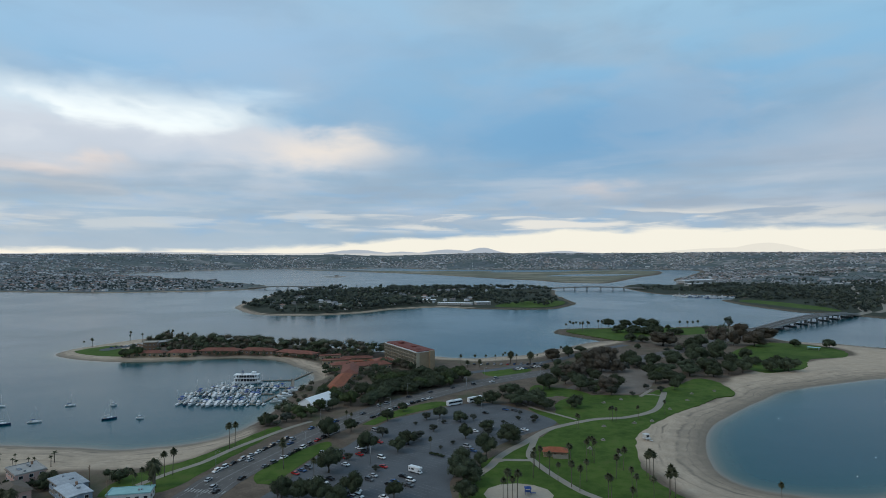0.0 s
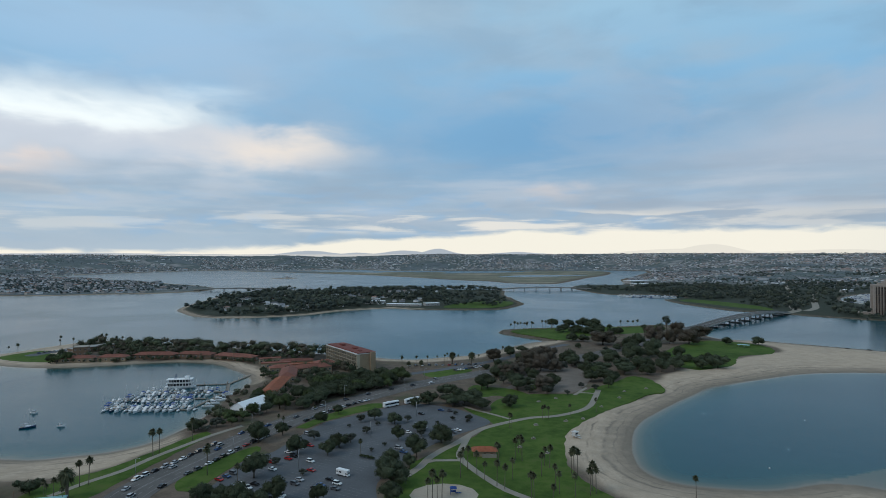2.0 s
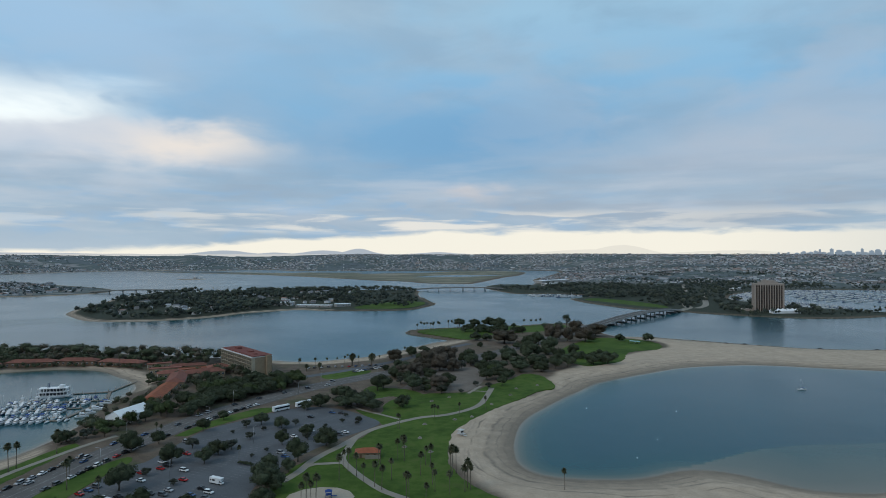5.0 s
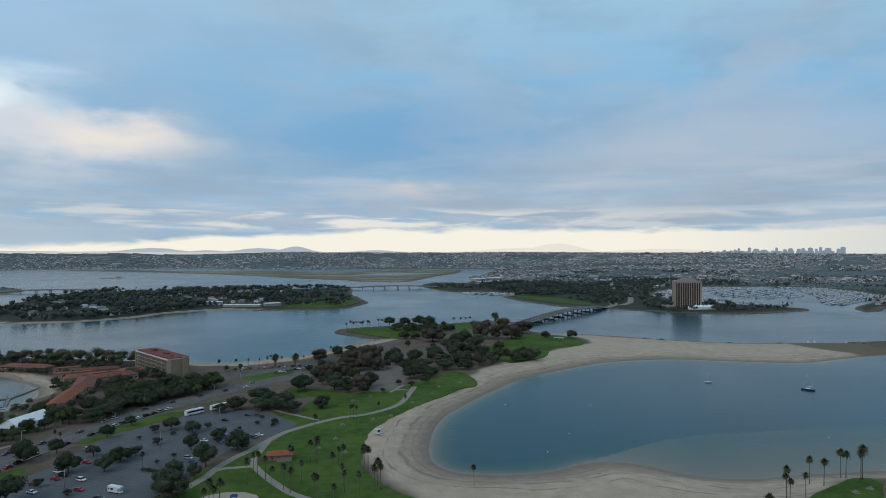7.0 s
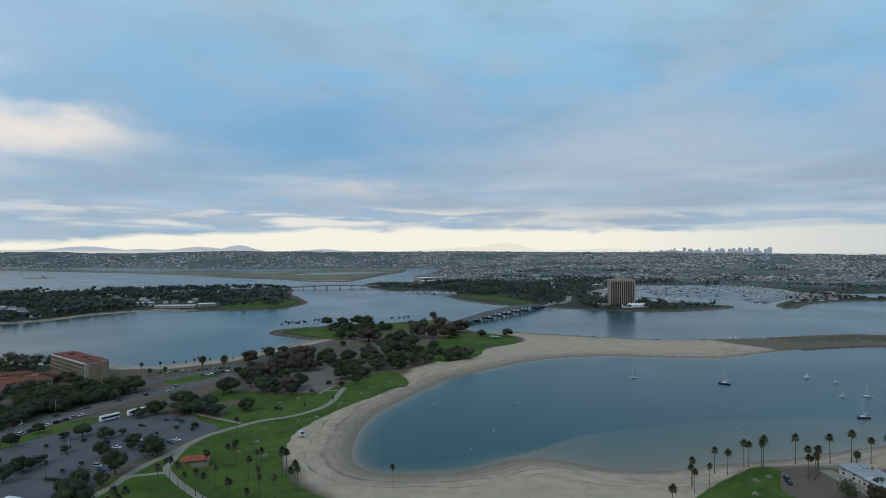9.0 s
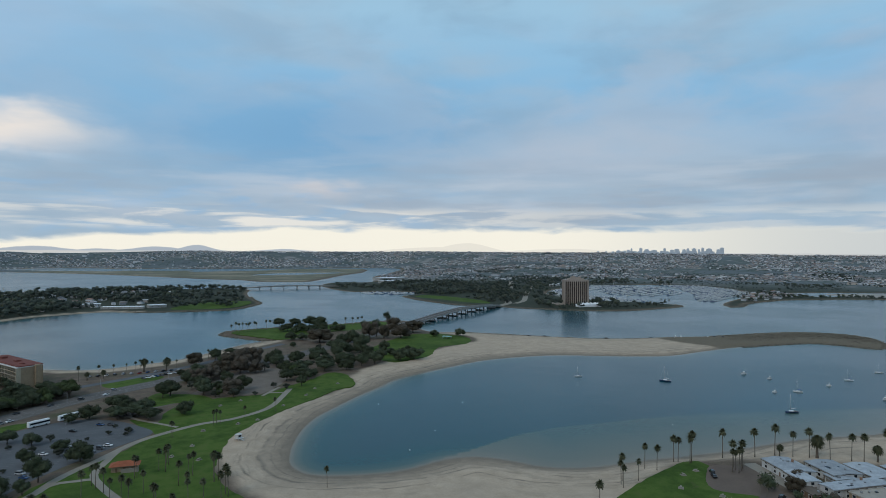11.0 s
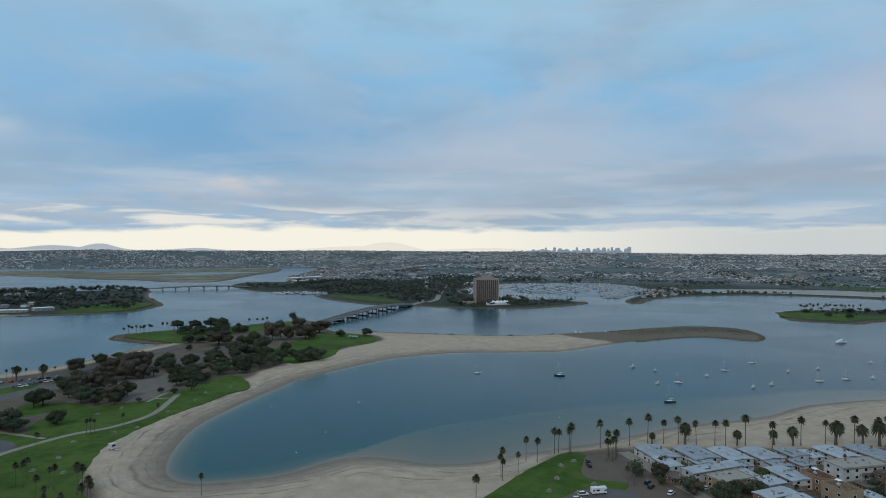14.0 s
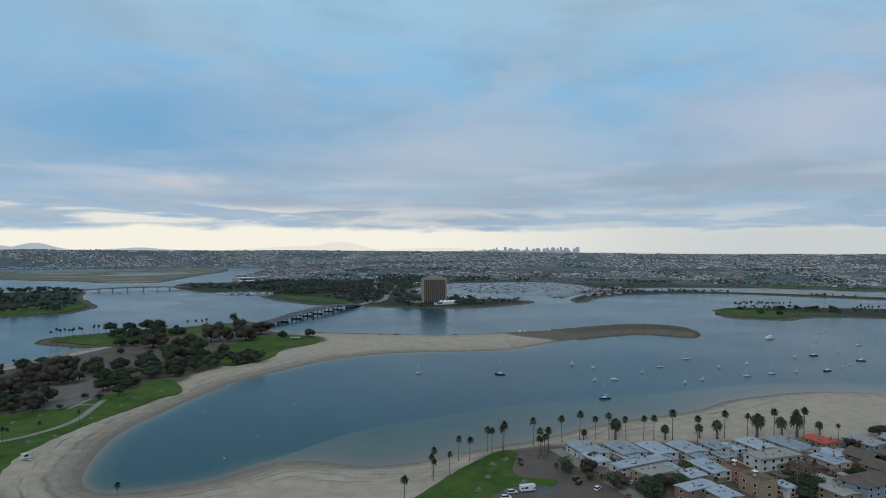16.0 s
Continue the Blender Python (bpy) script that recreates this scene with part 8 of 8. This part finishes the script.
MAT_BAYPAINT = worn("faded_bay_paint", (0.22, 0.22, 0.22), 0.35, 1.2, 0.25, 3.0, coords="World")
car_loop = smooth_loop([(-84, 240), (-81, 278), (-79, 301), (-74, 318), (-66, 325), (-58, 349), (-48, 379), (-34, 392), (-16, 410), (5, 421), (25, 411), (38, 397), (46, 380), (36, 362), (23, 348), (10, 328), (2, 314), (-7, 297), (-13, 278), (-17, 240)], 6)
rows, u, v = [], (0.545, 0.839), (0.839, -0.545)
for r in range(-12, 14):
    for k in range(-60, 80):
        cx, cy = -30 + v[0] * r * 8.9 + u[0] * k * 2.75, 320 + v[1] * r * 8.9 + u[1] * k * 2.75
        if r % 2 == 0:
            rows.append((cx, cy, 10.0, 0.16, BAY_TURN))
ok = inside_distance(np.array([(q[0], q[1]) for q in rows]), car_loop) > 5
strips("parking_bay_lines", [q for q, k in zip(rows, ok) if k], MAT_BAYPAINT, 0.075, "worn white parking bay lines")
lane = []
for s in range(20, 420, 9):
    for off in (-3.6, 3.6):
        x, y, a = along(s, off)
        lane.append((x, y, 3.0, 0.18, a))
for s in range(20, 420, 2):
    for off in (-0.3, 0.3, -7.2, 7.2):
        x, y, a = along(s, off)
        lane.append((x, y, 2.1, 0.16, a))
for k in range(12):
    x, y, a = along(48, -9 + k * 1.6)
    lane.append((x, y, 3.4, 0.7, a))
    x, y, a = along(36, -9 + k * 1.6)
    lane.append((x, y, 3.4, 0.7, a))
strips("lane_markings", lane, MAT_PAINT, 0.105, "white lane lines and crosswalk bars")


def make_lamp():
    t = root("street_lamp", "grey metal street lamp with a single arm", "street lamp", "street lamps")
    part("pole", tube([(0, 0, -0.2), (0, 0, 9.0)], [0.12, 0.07], 6), MAT_METAL, t)
    part("arm", tube([(0, 0, 8.8), (0.8, 0, 9.3), (2.0, 0, 9.35)], [0.05, 0.05, 0.05], 5), MAT_METAL, t)
    part("lamp_head", boxes((2.3, 0, 9.25, 0.8, 0.3, 0.15), bevel=0.03), MAT_METAL, t)
    return Kit(t)


lamp = make_lamp()
for i, s in enumerate(range(30, 420, 42)):
    x, y, a = along(s, 10.8 if i % 2 else -10.8)
    lamp.put(at_place(x, y, a + (-90 if i % 2 else 90)))
for x, y in [(-50, 300), (-20, 350), (5, 395), (320, 190), (345, 150), (380, 120)]:
    lamp.put(at_place(x, y, 30))


def make_pole():
    t = root("utility_pole", "wooden utility pole with a crossarm", "utility pole", "utility poles")
    part("pole", tube([(0, 0, -0.2), (0, 0, 11)], [0.17, 0.12], 6), MAT_BROWN, t)
    part("crossarm", boxes((0, 0, 10.1, 2.4, 0.14, 0.14), (0, 0, 9.3, 1.8, 0.12, 0.12)), MAT_BROWN, t)
    return Kit(t)


pole = make_pole()
for x, y in [(354, 152), (331, 138), (388, 147), (408, 122), (374, 108), (432, 118), (-168, 262), (-150, 246)]:
    pole.put(at_place(x, y, ROW + 20))


def make_table():
    t = root("picnic_table", "concrete picnic table on a pale pad", "picnic table", "picnic tables on the lawns")
    part("pad", boxes((0, 0, -0.2, 2.8, 2.4, 0.30)), MAT_CONCRETE, t)
    part("tabletop", boxes((0, 0, 0.82, 2.0, 0.8, 0.08)), MAT_CONCRETE, t)
    part("pedestal", boxes((0, 0, 0.1, 0.9, 0.4, 0.72)), MAT_CONCRETE, t)
    for y in (-0.8, 0.8):
        part("bench", boxes((0, y, 0.1, 1.9, 0.35, 0.42)), MAT_CONCRETE, t)
    return Kit(t)


table = make_table()
for x, y in [(62, 330), (72, 345), (78, 372), (98, 380), (75, 320), (130, 415), (150, 440), (160, 460), (110, 385), (262, 190), (275, 200), (288, 212), (298, 214), (272, 182), (285, 186), (180, 470), (90, 430), (104, 440)]:
    table.put(at_place(x, y, boat_rng.uniform(0, 90)))


def play_frame():
    t = root("play_structure", "small blue climbing frame in the sand", "play structure", at=pose(24, 267, GROUND_Z + 0.09))
    for x in (-1.2, 1.2):
        for y in (-1.2, 1.2):
            part("post", boxes((x, y, -0.1, 0.14, 0.14, 2.8)), MAT_CANOPY, t)
    part("deck", boxes((0, 0, 1.2, 2.5, 2.5, 0.12)), MAT_CANOPY, t)
    part("roof", hip(2.6, 2.6, 2.6, 0.8, 0.2), MAT_CANOPY, t)
    part("slide", merge(boxes((2.2, 0, 0.5, 2.6, 0.6, 0.1))), MAT_CANOPY, t)


play_frame()
# shrubs: planter hedge in the car park and bushes by the beach houses
woods("hedge", [(-22 + 0.9 * (i % 10) * v[0] + (i // 10) * u[0], 316 + 0.9 * (i % 10) * v[1] + (i // 10) * u[1]) for i in range(20)], "dark green hedge in a car park planter", MAT_LEAF, 1.3, 1.9, 30, 0.35, 61)
woods("shrubs", [(x, y) for x, y in [(329, 148), (332, 146), (336, 143), (380, 112), (384, 110), (388, 113), (386, 118), (378, 116), (313, 158), (309, 182), (312, 186), (311, 170), (-185, 262), (-182, 264), (-160, 270), (-157, 272), (-168, 275), (-164, 274), (-197, 252), (-200, 250), (-195, 248)]], "dark green shrubs and small trees between the beach houses", MAT_LEAF, 4.5, 8, 160, 0.55, 62)
woods("shrubs", [(-210 + i * 0.9, 262 + 4 * math.sin(i)) for i in range(20)], "dark shrubs beside the beach houses", MAT_LEAF, 2, 4, 50, 0.45, 63)
# models that found no place are removed
for k in Kit.every:
    if not k.used:
        for ob in [*k.ob.children_recursive, k.ob]:
            bpy.data.objects.remove(ob)
